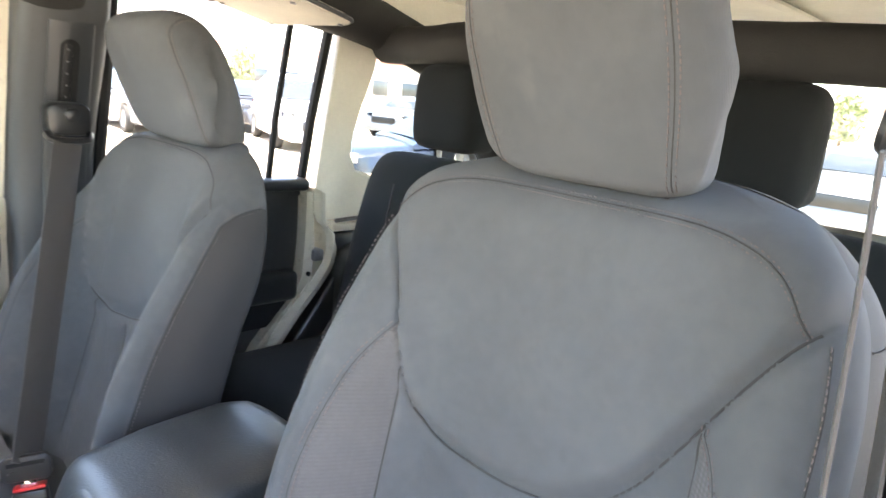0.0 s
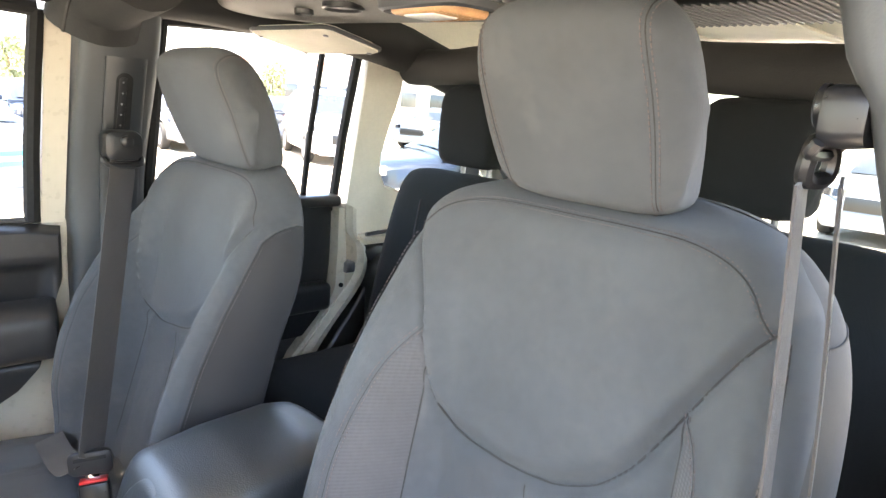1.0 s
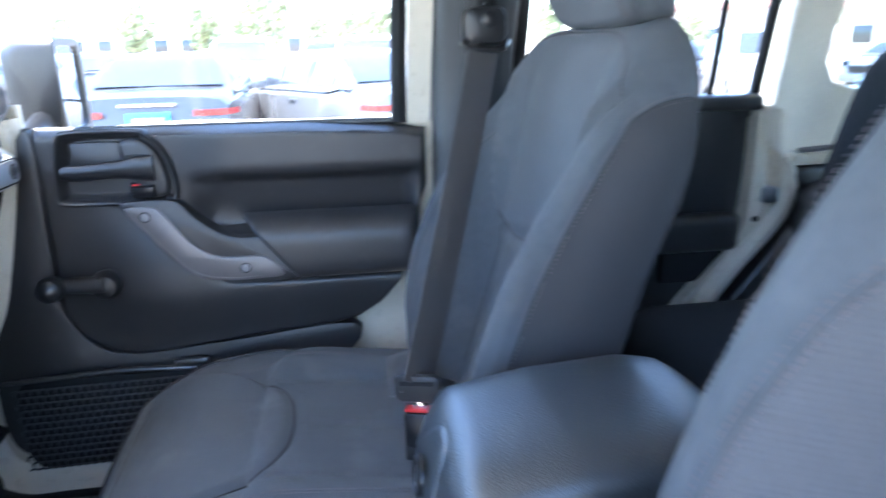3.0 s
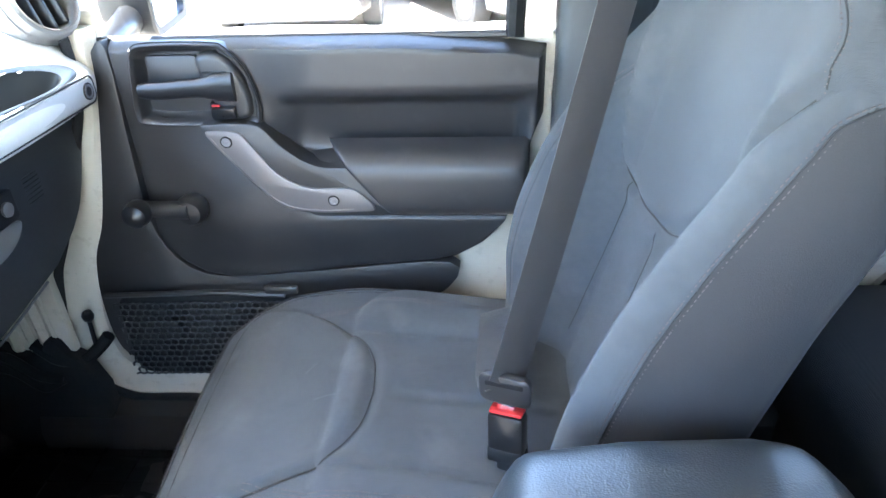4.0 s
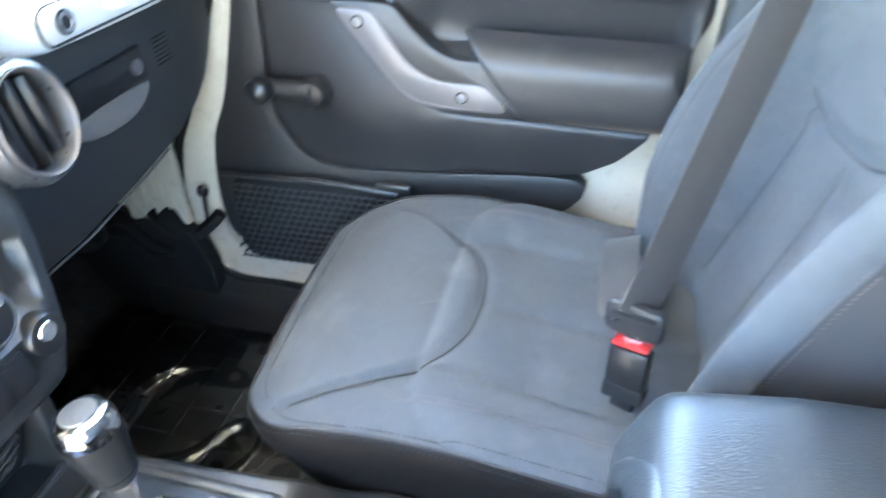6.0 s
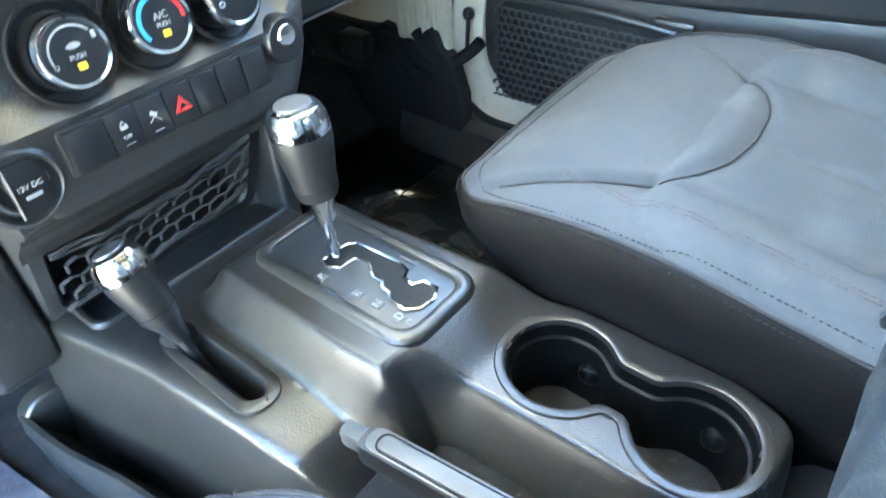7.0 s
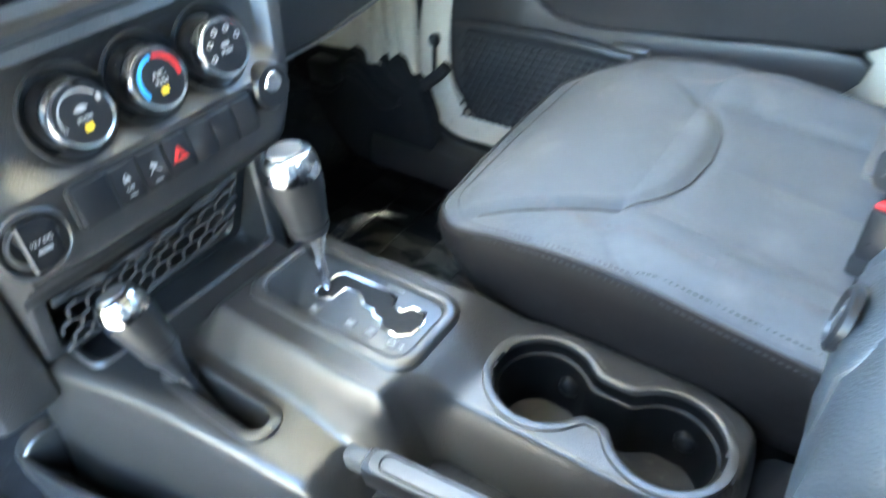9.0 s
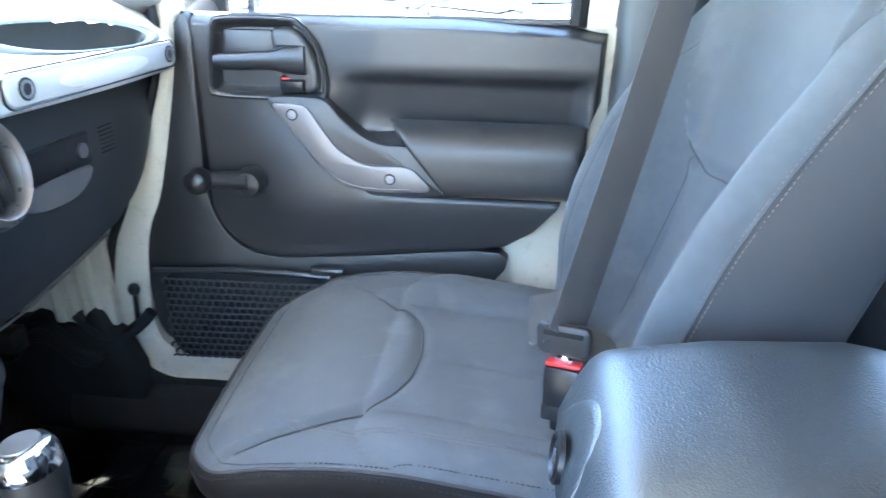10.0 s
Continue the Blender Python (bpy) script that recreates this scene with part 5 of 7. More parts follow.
# overhead sound bar
ov = thing("sound_bar", "grey overhead sound bar with speakers and a dome lamp", "sound bar", pose(0.34, 0, 1.19))
rings = []
for i in range(41):
    a = -1 + 2 * i / 40
    y = 0.56 * a
    k = 1 - 0.6 * ease(0.75, 1.0, abs(a))
    prof = [(-0.13, 0.045), (-0.125, 0.005), (-0.09, -0.012), (0.0, -0.018), (0.09, -0.012), (0.125, 0.005), (0.13, 0.045)]
    rings.append([Vector((p[0] * (0.55 + 0.45 * k), y, p[1] * (0.4 + 0.6 * k) + 0.015 * abs(a))) for p in flow([(q[0], q[1], 0) for q in prof], 4)])
part("housing", loft(rings), BAR_GREY, ov, "warm grey moulded housing")
def disc(x, y, r, mat, name, z=-0.018, squash=1.0):
    return part(name, lathe([(r, 0.006), (r, -0.001), (r * 0.92, -0.003), (r * 0.86, 0.001), (0, 0.001)], Matrix.Translation((x, y, z)) @ Matrix.Diagonal((squash, 1, 1, 1)), 28), mat, ov)
disc(-0.092, 0.126, 0.036, SMOOTH_BLACK, "tweeter", -0.013, 0.8)
disc(-0.082, 0.252, 0.016, SMOOTH_BLACK, "microphone", -0.013)
disc(-0.076, -0.208, 0.034, SMOOTH_BLACK, "round_vent", -0.016)
disc(-0.076, -0.208, 0.024, GREY_TRIM, "vent_hub", -0.019)
for k in range(-2, 3):
    part("vent_vane", rbox((0.003, 2 * math.sqrt(0.023 ** 2 - (0.008 * k) ** 2), 0.003), (-0.076 + 0.008 * k, -0.208, -0.0205), 0.001, 1), SMOOTH_BLACK, ov)
lens = part("dome_lamp", rbox((0.085, 0.105, 0.014), (-0.060, -0.050, -0.021), 0.006, 3), LAMP_LENS, ov, "amber dome lamp lens")
# pale block on the lens paints in its bright spot
part("lamp_glare_patch", rbox((0.045, 0.060, 0.006), (-0.070, -0.045, -0.0275), 0.003, 2), LAMP_GLARE, ov, "pale patch painted as the bright spot on the lens")
part("lamp_rim", loft([[Vector((-0.060 + a, -0.055 + b, z)) for a, b in rounded(-0.055 * k, 0.055 * k, -0.085 * k, 0.085 * k, 0.030)] for z, k in ((-0.010, 1.02), (-0.021, 1.0), (-0.024, 0.93), (-0.012, 0.90))], caps=False), GREY_TRIM, ov)
g = part("speaker_grille", rbox((0.15, 0.24, 0.026), (-0.012, -0.425, -0.020), 0.012, 3), SMOOTH_BLACK, ov, "black perforated speaker grille")
slats = bmesh.new()
for k in range(26):
    rbox((0.13, 0.0035, 0.003), (-0.012, -0.530 + 0.0085 * k, -0.0335), 0.001, 1, bm=slats)
part("slat", slats, GREY_TRIM, g)
# speaker pod panel hung below the bar; cream colour paints in its bright reflection
lp = thing("speaker_pod_panel", "flat speaker panel with screws under the sound bar, its reflection painted cream", "panel", pose(0.372, 0.40, 1.146, -1, 9, 12))
part("plate", loft([[Vector((a, b, z)) for a, b in rounded(-0.074 * k, 0.074 * k, -0.106 * k, 0.106 * k, 0.02)] for z, k in ((0.014, 0.92), (0.006, 1.0), (0.0, 0.99), (-0.003, 0.93), (-0.002, 0.5))]), CREAM_TRIM, lp)
part("edge", tube([Vector((a, b, 0.006)) for a, b in rounded(-0.075, 0.075, -0.107, 0.107, 0.02)], 0.004, 6, closed=True), GREY_TRIM, lp)
for a, b in ((-0.058, -0.086), (-0.058, 0.086), (0.058, -0.086), (0.058, 0.086)):
    part("screw", lathe([(0.005, 0), (0.005, -0.002), (0, -0.003)], pose(a, b, -0.004), 10), STEEL, lp)

# ---- centre console ----
con = thing("centre_console", "black grained centre console with cup holders and shift gate", "console", pose(0, 0, 0))
XA, XB, YC, RA = -0.288, -0.168, 0.090, 0.0490


con_left = curve([(-0.80, -0.165), (-0.738, -0.160), (-0.62, -0.136), (-0.53, -0.125), (-0.428, -0.113), (-0.36, -0.088), (-0.25, -0.040), (-0.16, -0.010), (-0.10, 0.035), (-0.085, 0.06)])


cup_left = curve([(-0.50, -0.034), (-0.45, -0.026), (-0.40, -0.004), (-0.370, 0.010), (-0.341, 0.016), (-0.228, 0.018), (-0.196, 0.018), (-0.167, 0.020), (-0.140, 0.026), (-0.124, 0.038), (-0.108, 0.066), (-0.10, 0.085)])


con_right = curve([(-0.80, 0.128), (-0.60, 0.122), (-0.40, 0.134), (-0.34, 0.154), (-0.30, 0.162), (-0.16, 0.163), (-0.125, 0.154), (-0.10, 0.134), (-0.085, 0.105)])


con_level = curve([(-0.80, 0.255), (-0.70, 0.262), (-0.50, 0.258), (-0.43, 0.248), (-0.395, 0.215), (-0.36, 0.150), (-0.32, 0.125), (-0.10, 0.120)])


def con_top(x, y):
    z = con_level(x)
    cup = (1 - (1 - min(1, max(0, (y - cup_left(x) + 0.014) / 0.026))) ** 2.2) * ease(-0.47, -0.41, x) * (1 - max(0, min(1, (x + 0.112) / 0.027)) ** 3)
    z += (0.283 - z) * cup
    gate = ease(-0.655, -0.600, x) * ease(-0.335, -0.400, x) * ease(-0.056, -0.024, y)
    z += (0.313 - z) * gate
    dl, dr = y - con_left(x), con_right(x) - y
    z -= 0.013 * (1 - math.sqrt(max(0, 1 - max(0, 1 - dl / 0.022) ** 2))) + 0.009 * (1 - math.sqrt(max(0, 1 - max(0, 1 - dr / 0.010) ** 2)))
    return z


NX, NY = 220, 120
rows = []
for i in range(NX + 1):
    x = -0.80 + (0.715) * i / NX
    l, r = con_left(x), con_right(x)
    row = [Vector((x, l - 0.030 * ease(-0.3, -0.6, x), 0.01)), Vector((x, l - 0.016 * ease(-0.3, -0.6, x), 0.10)), Vector((x, l - 0.002, con_top(x, l) - 0.03))]
    row += [Vector((x, l + (r - l) * j / NY, con_top(x, l + (r - l) * j / NY))) for j in range(NY + 1)]
    row += [Vector((x, r + 0.002, con_top(x, r) - 0.03)), Vector((x, r + 0.006, 0.12)), Vector((x, r + 0.008, 0.01))]
    rows.append(row)
bm = loft(rows, closed=False)
def cut(test):
    gone = [f for f in bm.faces if test(f.calc_center_median())]
    bmesh.ops.delete(bm, geom=gone, context="FACES")
def cup_wide(x, side):
    w = 0.0 if XA - RA <= x <= XB + RA else -1.0
    for c in (XA, XB):
        if abs(x - c) < RA:
            w = max(w, math.sqrt(RA ** 2 - (x - c) ** 2))
    if XA < x < XB:
        w = max(w, 0.028 if side > 0 else 0.017)
    return w
cut(lambda p: p.z > 0.2 and abs(p.y - YC) < cup_wide(p.x, p.y - YC) + 0.0045)
cut(lambda p: -0.625 < p.x < -0.488 and -0.100 < p.y < -0.070 and p.z > 0.2)
cut(lambda p: -0.752 < p.x < -0.690 and -0.130 < p.y < 0.118 and p.z > 0.2)
part("body", bm, CONSOLE_PLASTIC, con, "black grained moulded console body")
# cup holder: one liner round both cups
ring = []
for side in (1, -1):
    xs = XA - RA + (XB + RA - XA + RA) * (0.5 - 0.5 * np.cos(np.linspace(0, math.pi, 60)))
    xs = xs if side > 0 else xs[::-1][1:-1]
    ring += [Vector((x, YC + side * max(0.0, cup_wide(x, side)), 0)) for x in xs]
ring = [(ring[i - 1] + ring[i] * 2 + ring[(i + 1) % len(ring)]) / 4 for i in range(len(ring))]
def out_by(d, z):
    res, k = [], len(ring)
    for i, p in enumerate(ring):
        t = (ring[(i + 2) % k] - ring[i - 2]).normalized()
        res.append(Vector((p.x - t.y * d, p.y + t.x * d, z)))
    return res
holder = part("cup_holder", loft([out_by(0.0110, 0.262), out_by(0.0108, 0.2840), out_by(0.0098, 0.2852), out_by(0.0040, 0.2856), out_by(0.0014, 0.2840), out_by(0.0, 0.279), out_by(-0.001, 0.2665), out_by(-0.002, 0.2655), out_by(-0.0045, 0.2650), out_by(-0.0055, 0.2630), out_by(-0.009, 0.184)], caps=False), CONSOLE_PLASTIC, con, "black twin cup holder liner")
# below the lip the liner turns near black: the cups' shade put in as colour
holder.data.materials.append(CUP_SHADE)
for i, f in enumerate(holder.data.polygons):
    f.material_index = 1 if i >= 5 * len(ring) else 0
for cx in (XA, XB):
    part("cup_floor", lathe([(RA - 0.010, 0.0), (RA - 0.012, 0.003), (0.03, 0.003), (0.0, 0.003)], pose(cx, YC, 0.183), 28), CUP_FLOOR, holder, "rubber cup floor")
    part("cup_grip", lathe([(0.012, -0.004), (0.011, 0.004), (0.006, 0.008), (0.0, 0.009)], Matrix.Translation((cx + 0.012, YC + RA - 0.010, 0.236)) @ pose(0, 0, 0, 90, 0, 10), 14), CUP_SHADE, holder, "rubber cup grip")
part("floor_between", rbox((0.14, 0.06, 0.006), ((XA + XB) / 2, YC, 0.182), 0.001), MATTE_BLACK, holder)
part("tray", loft([[Vector((a, b, z)) for a, b in rounded(-0.758 + k, -0.684 - k, -0.136 + k, 0.124 - k, 0.016 - 0.5 * k)] for k, z in ((0, 0.250), (0.0, 0.265), (0.002, 0.2675), (0.006, 0.2680), (0.009, 0.2655), (0.011, 0.238), (0.015, 0.2345), (0.030, 0.234))]), PLASTIC, con, "shallow black storage tray")
# transfer lever slot
part("lever_surround", loft([[Vector((a, b, z + 0.0)) for a, b in rounded(-0.634 + k, -0.480 - k, -0.110 + k, -0.062 - k, 0.022 - k * 0.6)] for k, z in ((0, 0.250), (0.0, 0.2605), (0.003, 0.2625), (0.010, 0.2622), (0.013, 0.258), (0.015, 0.20))], caps=False), CONSOLE_PLASTIC, con, "black transfer lever surround")
part("slot_floor", rbox((0.16, 0.05, 0.006), (-0.556, -0.085, 0.200), 0.001), MATTE_BLACK, con)
part("lever_collar", lathe([(0.018, 0), (0.020, 0.006), (0.014, 0.016), (0.008, 0.02)], pose(-0.618, -0.088, 0.252, 0, 12, 0), 18), MATTE_BLACK, con)
# side pocket by the driver's foot well
part("side_pocket", loft([[Vector((x, con_left(x) - 0.030 - d, z)) for d, z in ((0.0, 0.02), (0.030, 0.03), (0.034, 0.10), (0.030, 0.125), (0.024, 0.125), (0.020, 0.10), (0.0, 0.06))] for x in np.linspace(-0.80, -0.40, 18)]), PLASTIC, con, "black open side pocket")
part("pocket_end", prism(rounded(-0.226, -0.160, -0.02, 0.140, 0.03), lambda a, b: Vector((-0.812, a, b)), Vector((0.022, 0, 0)), 0.006, 3), PLASTIC, con)
# shift gate
gate = part("gate_bezel", loft([[Vector((a, b, z)) for a, b in rounded(-0.597 + k, -0.388 - k, 0.000 + k, 0.106 - k, 0.024 - k * 0.5)] for k, z in ((-0.004, 0.306), (-0.003, 0.3145), (0.0, 0.3176), (0.004, 0.3190), (0.008, 0.3190), (0.0105, 0.3176), (0.012, 0.3135), (0.0125, 0.309))], caps=False), CONSOLE_PLASTIC, con, "black shift gate bezel")
part("gate_plate", prism(rounded(-0.588, -0.397, 0.009, 0.097, 0.016), lambda a, b: Vector((a, b, 0.309)), Vector((0, 0, 0.005)), 0.001), DASH_LOW, gate, "black shift gate plate")
gp = [(-0.532, 0.038), (-0.520, 0.034), (-0.508, 0.040), (-0.506, 0.058), (-0.490, 0.062), (-0.482, 0.056), (-0.474, 0.050), (-0.462, 0.050), (-0.456, 0.044), (-0.446, 0.043), (-0.440, 0.036), (-0.420, 0.035), (-0.410, 0.044), (-0.408, 0.062), (-0.414, 0.074), (-0.430, 0.074), (-0.436, 0.064), (-0.448, 0.066), (-0.452, 0.076), (-0.466, 0.080), (-0.520, 0.078), (-0.528, 0.070), (-0.530, 0.055)]
part("gate_slot", prism(gp, lambda a, b: Vector((a, b, 0.3142)), Vector((0, 0, 0.0006)), 0), MATTE_BLACK, gate)
part("gate_rim", tube([Vector((a, b, 0.3155)) for a, b in gp], 0.0018, 6, closed=True), CHROME, gate, "chrome edged zigzag gate")
for ch, x, y in (("P", -0.514, 0.021), ("R", -0.470, 0.025), ("N", -0.446, 0.026), ("D", -0.419, 0.026)):
    part("letter_block", rbox((0.011, 0.011, 0.002), (x, y, 0.3145), 0.0008), SATIN, gate)
    words(ch, 0.011, Matrix.Translation((x, y, 0.3158)) @ pose(0, 0, 0, 0, 0, 90), WHITE_PRINT, gate)
words("-/+", 0.007, Matrix.Translation((-0.408, 0.026, 0.3152)) @ pose(0, 0, 0, 0, 0, 90), WHITE_PRINT, gate)
part("gate_marks", rbox((0.022, 0.002, 0.0006), (-0.462, 0.088, 0.3145), 0), STEEL, gate)
# tunnel cover behind the console, and the armrest box on it
def wide(x):
    return 0.055 * ease(-0.20, -0.08, x)
tagged(part("tunnel_cover", loft([[Vector((x, y, z)) for y, z in ((-0.150, 0.02), (-0.145, 0.07), (-0.07, 0.10), (-0.025, 0.155 + 0.030 * ease(-0.13, -0.07, x)), (0.0, 0.165 + 0.050 * ease(-0.13, -0.07, x)), (0.115 + wide(x), 0.160 + 0.040 * ease(-0.13, -0.07, x) + 0.4 * wide(x)), (0.135 + wide(x), 0.16), (0.14 + wide(x), 0.02))] for x in np.linspace(-0.60, 0.30, 60)]), MATTE_BLACK), "black moulded tunnel cover beside the console", "cover", kind="structure")

# ---- levers ----
def lever(label, foot, head, r0, r1, h, stem_look, category="gear lever"):
    d = (Vector(head) - Vector(foot)).normalized()
    lv = thing("gear_lever", label, category, Matrix.Translation(foot) @ d.to_track_quat("Z", "Y").to_matrix().to_4x4())
    ln = (Vector(head) - Vector(foot)).length
    part("stem", lathe([(0.0055, -0.02), (0.0055, ln * 0.35), (0.0065, ln * 0.5), (0.010, ln - h - 0.012)], None, 14), stem_look, lv)
    part("collar", lathe([(0.009, ln - h - 0.028), (0.0125, ln - h - 0.010), (r0 * 0.86, ln - h), (r0 * 0.9, ln - h + 0.002)], None, 24), stem_look, lv)
    part("grip", lathe([(r0 * 0.9, ln - h + 0.001), (r0, ln - h + 0.006), (r0 * 1.05, ln - h * 0.75), (r1, ln - h * 0.42), (r1 * 1.02, ln - 0.024)], None, 30), GRIP_LEATHER, lv, "black leather grip")
    part("grip_seam", tube([Vector((r0 * 1.012 * math.cos(a), r0 * 1.012 * math.sin(a), ln - h + 0.012)) for a in np.linspace(0, 2 * math.pi, 31)[:-1]], 0.0006, 5, closed=True), MATTE_BLACK, lv)
    part("cap", lathe([(r1 * 1.02, ln - 0.024), (r1 * 1.03, ln - 0.020), (r1 * 0.99, ln - 0.010), (r1 * 0.84, ln - 0.002), (r1 * 0.66, ln), (0.0, ln + 0.001)], None, 30), CHROME, lv, "polished chrome cap")
    part("cap_disc", lathe([(r1 * 0.62, ln + 0.0005), (r1 * 0.60, ln + 0.002), (0.0, ln + 0.0025)], None, 24), STEEL, lv)
    return lv
lever("automatic gear lever with leather grip and chrome cap", (-0.519, 0.049, 0.300), (-0.536, 0.045, 0.481), 0.0205, 0.0265, 0.090, CHROME)
lever("leather transfer case lever with chrome cap", (-0.580, -0.088, 0.235), (-0.636, -0.107, 0.376), 0.0195, 0.0245, 0.080, SMOOTH_BLACK, "transfer lever")

# ---- parking brake ----
pbk = thing("parking_brake", "grey plastic parking brake lever with release button", "brake lever", pose(-0.398, -0.071, 0.272, 0, -3, 4.6))
part("grip", loft([[Vector((x, y * 0.76, z)) for y, z in ((-0.014 * k, -0.014 * k), (-0.017 * k, 0.0), (-0.015 * k, 0.012 * k), (-0.009 * k, 0.016 * k), (0.009 * k, 0.016 * k), (0.015 * k, 0.012 * k), (0.017 * k, 0.0), (0.014 * k, -0.014 * k))] for x, k in ((0.022, 0.85), (0.024, 1.0), (0.10, 1.03), (0.19, 1.0), (0.24, 0.95))]), SMOOTH_BLACK, pbk, "black plastic lever grip")
part("ridge", prism(rounded(0.028, 0.235, -0.0115, 0.0115, 0.010), lambda a, b: Vector((a, b, 0.0135)), Vector((0, 0, 0.003)), 0.001), SATIN, pbk, "satin grey top of the grip")
part("pad_groove", tube([Vector((a, b, 0.0167)) for a, b in rounded(0.038, 0.217, -0.0085, 0.0085, 0.008)], 0.0009, 5, closed=True), MATTE_BLACK, pbk)
part("pad", prism(rounded(0.040, 0.215, -0.0075, 0.0075, 0.007), lambda a, b: Vector((a, b, 0.0155)), Vector((0, 0, 0.0024)), 0.001), SATIN, pbk, "inset grip pad")
part("button", rbox((0.026, 0.017, 0.022), (0.012, 0, 0.001), 0.005), GREY_TRIM, pbk, "grey release button")
part("arm", rbox((0.22, 0.018, 0.020), (0.30, 0, -0.018), 0.004), MATTE_BLACK, pbk)

# ---- armrest ----
arm = thing("armrest_box", "padded black vinyl console armrest with latch", "armrest", pose(0, 0, 0))
AX0, AX1, AY0, AY1 = -0.092, 0.180, -0.088, 0.108
rings = []
for i in range(37):
    s = i / 36
    x = AX0 + (AX1 - AX0) * s
    k = 1 - 0.16 * (1 - ease(0, 0.10, s)) - 0.24 * ease(0.80, 1.0, s) ** 2
    zt = along(s, [(0, 0.536), (0.03, 0.557), (0.07, 0.573), (0.12, 0.584), (0.4, 0.598), (0.75, 0.604), (0.9, 0.598), (0.97, 0.584), (1, 0.566)])
    yc, hw = (AY0 + AY1) / 2, (AY1 - AY0) / 2 * k
    ring = []
    for a in np.linspace(0, 2 * math.pi, 49)[:-1]:
        ca, sa = math.cos(a), math.sin(a)
        yy = math.copysign(abs(ca) ** 0.45, ca)
        zz = math.copysign(abs(sa) ** 0.55, sa)
        ring.append(Vector((x, yc + hw * yy, zt - 0.032 + 0.032 * zz + 0.006 * (1 - yy ** 2) * (zz > 0))))
    rings.append(ring)
part("lid", loft(rings), ARM_VINYL, arm, "grained black vinyl armrest lid")
boxr = []
for z, front in ((0.20, -0.006), (0.34, -0.016), (0.43, -0.046), (0.49, -0.074), (0.53, -0.074)):
    boxr.append([Vector((a, (AY0 + AY1) / 2 + b, z)) for a, b in rounded(front, AX1 - 0.01, -0.088, 0.088, 0.035)])
part("box", loft(boxr), PLASTIC, arm, "black console box")
def latch(a, b, d):
    """A point of the sloping latch tab, standing out by d."""
    return Vector((-0.0895 + 0.55 * max(0, b - 0.54) + 0.30 * max(0, 0.50 - b) - d, a, b))
part("latch_panel", loft([[latch(0.015 + (a - 0.015) * k, 0.512 + (b - 0.512) * k, d) for a, b in rounded(-0.029, 0.059, 0.452, 0.580, 0.040, 8)] for d, k in ((-0.03, 1.0), (0.0, 1.0), (0.005, 0.97), (0.007, 0.90), (0.007, 0.5))]), ARM_VINYL, arm, "rounded latch tab")
lm = Matrix.Translation(latch(0.016, 0.538, 0.006)) @ pose(0, 0, 0, 0, -84, 0)
part("lock", lathe([(0.019, 0.0), (0.019, 0.004), (0.016, 0.006), (0.013, 0.003), (0.011, 0.004), (0.0, 0.004)], lm, 26), SMOOTH_BLACK, arm, "black key lock")
part("keyhole", rbox((0.012, 0.003, 0.002), (0, 0, 0.0045), 0.0005), STEEL, arm).matrix_local = lm

# ---- dashboard ----
dash = thing("dashboard", "dark grey dashboard with centre stack and grab handle", "dashboard", pose(0, 0, 0))
# upper pad; on the passenger side it rolls down into the grab handle
prof_mid = [(-1.02, 0.76), (-0.90, 0.80), (-0.78, 0.812), (-0.720, 0.810), (-0.690, 0.800), (-0.672, 0.788), (-0.668, 0.775), (-0.700, 0.766), (-0.74, 0.760), (-0.76, 0.74), (-0.75, 0.70), (-0.76, 0.670), (-1.02, 0.66)]
prof_side = [(-1.02, 0.76), (-0.90, 0.812), (-0.82, 0.824), (-0.765, 0.816), (-0.725, 0.796), (-0.690, 0.768), (-0.665, 0.750), (-0.655, 0.738), (-0.653, 0.722), (-0.658, 0.706), (-0.672, 0.698), (-0.72, 0.694), (-1.02, 0.66)]
def pad_ring(y):
    k = ease(0.235, 0.285, y)
    tuck = 0.012 * ease(0.64, 0.672, y)
    pts = flow([(a[0] + (b[0] - a[0]) * k - tuck, a[1] + (b[1] - a[1]) * k, 0) for a, b in zip(prof_mid, prof_side)], 6)
    bend = 0.010 * k * (2 * (y - 0.46) / 0.4) ** 2
    return [Vector((p.x - bend * ease(0.80, 0.72, p.y), y, p.y)) for p in pts]
pad_bm = loft([pad_ring(y) for y in np.concatenate([np.linspace(-0.665, 0.23, 30), np.linspace(0.235, 0.672, 90)])])
def grip(a, k):
    """The oval hand hole behind the grab handle, as y and a height up the slope."""
    return 0.452 + 0.140 * k * math.copysign(abs(math.cos(a)) ** 0.8, math.cos(a)), 0.766 + 0.0165 * k * math.sin(a) - 0.010 * math.cos(a)
bmesh.ops.delete(pad_bm, geom=[f for f in pad_bm.faces if f.calc_center_median().x > -0.76 and f.calc_center_median().z > 0.742
                               and ((f.calc_center_median().y - 0.452) / 0.140) ** 2 + ((f.calc_center_median().z - 0.766 + 0.071 * (f.calc_center_median().y - 0.452)) / 0.0165) ** 2 < 1.15], context="FACES")
part("top_pad", pad_bm, DASH_SUNLIT, dash, "grained dash top pad with the grab handle, sunlight painted as pale colour")
def slope_x(z):
    return along(z, [(0.738, -0.657), (0.750, -0.667), (0.768, -0.692), (0.796, -0.727), (0.816, -0.765)])
rim = []
for k, d in ((1.24, -0.001), (1.14, 0.0025), (1.05, 0.0025), (0.97, 0.001), (0.94, -0.02), (0.9, -0.055), (0.02, -0.057)):
    rim.append([Vector((slope_x(grip(a, k)[1]) + d * 0.6 + (0.02 if d < -0.03 else 0), grip(a, k)[0], grip(a, k)[1] + d)) for a in np.linspace(0, 2 * math.pi, 49)[:-1]])
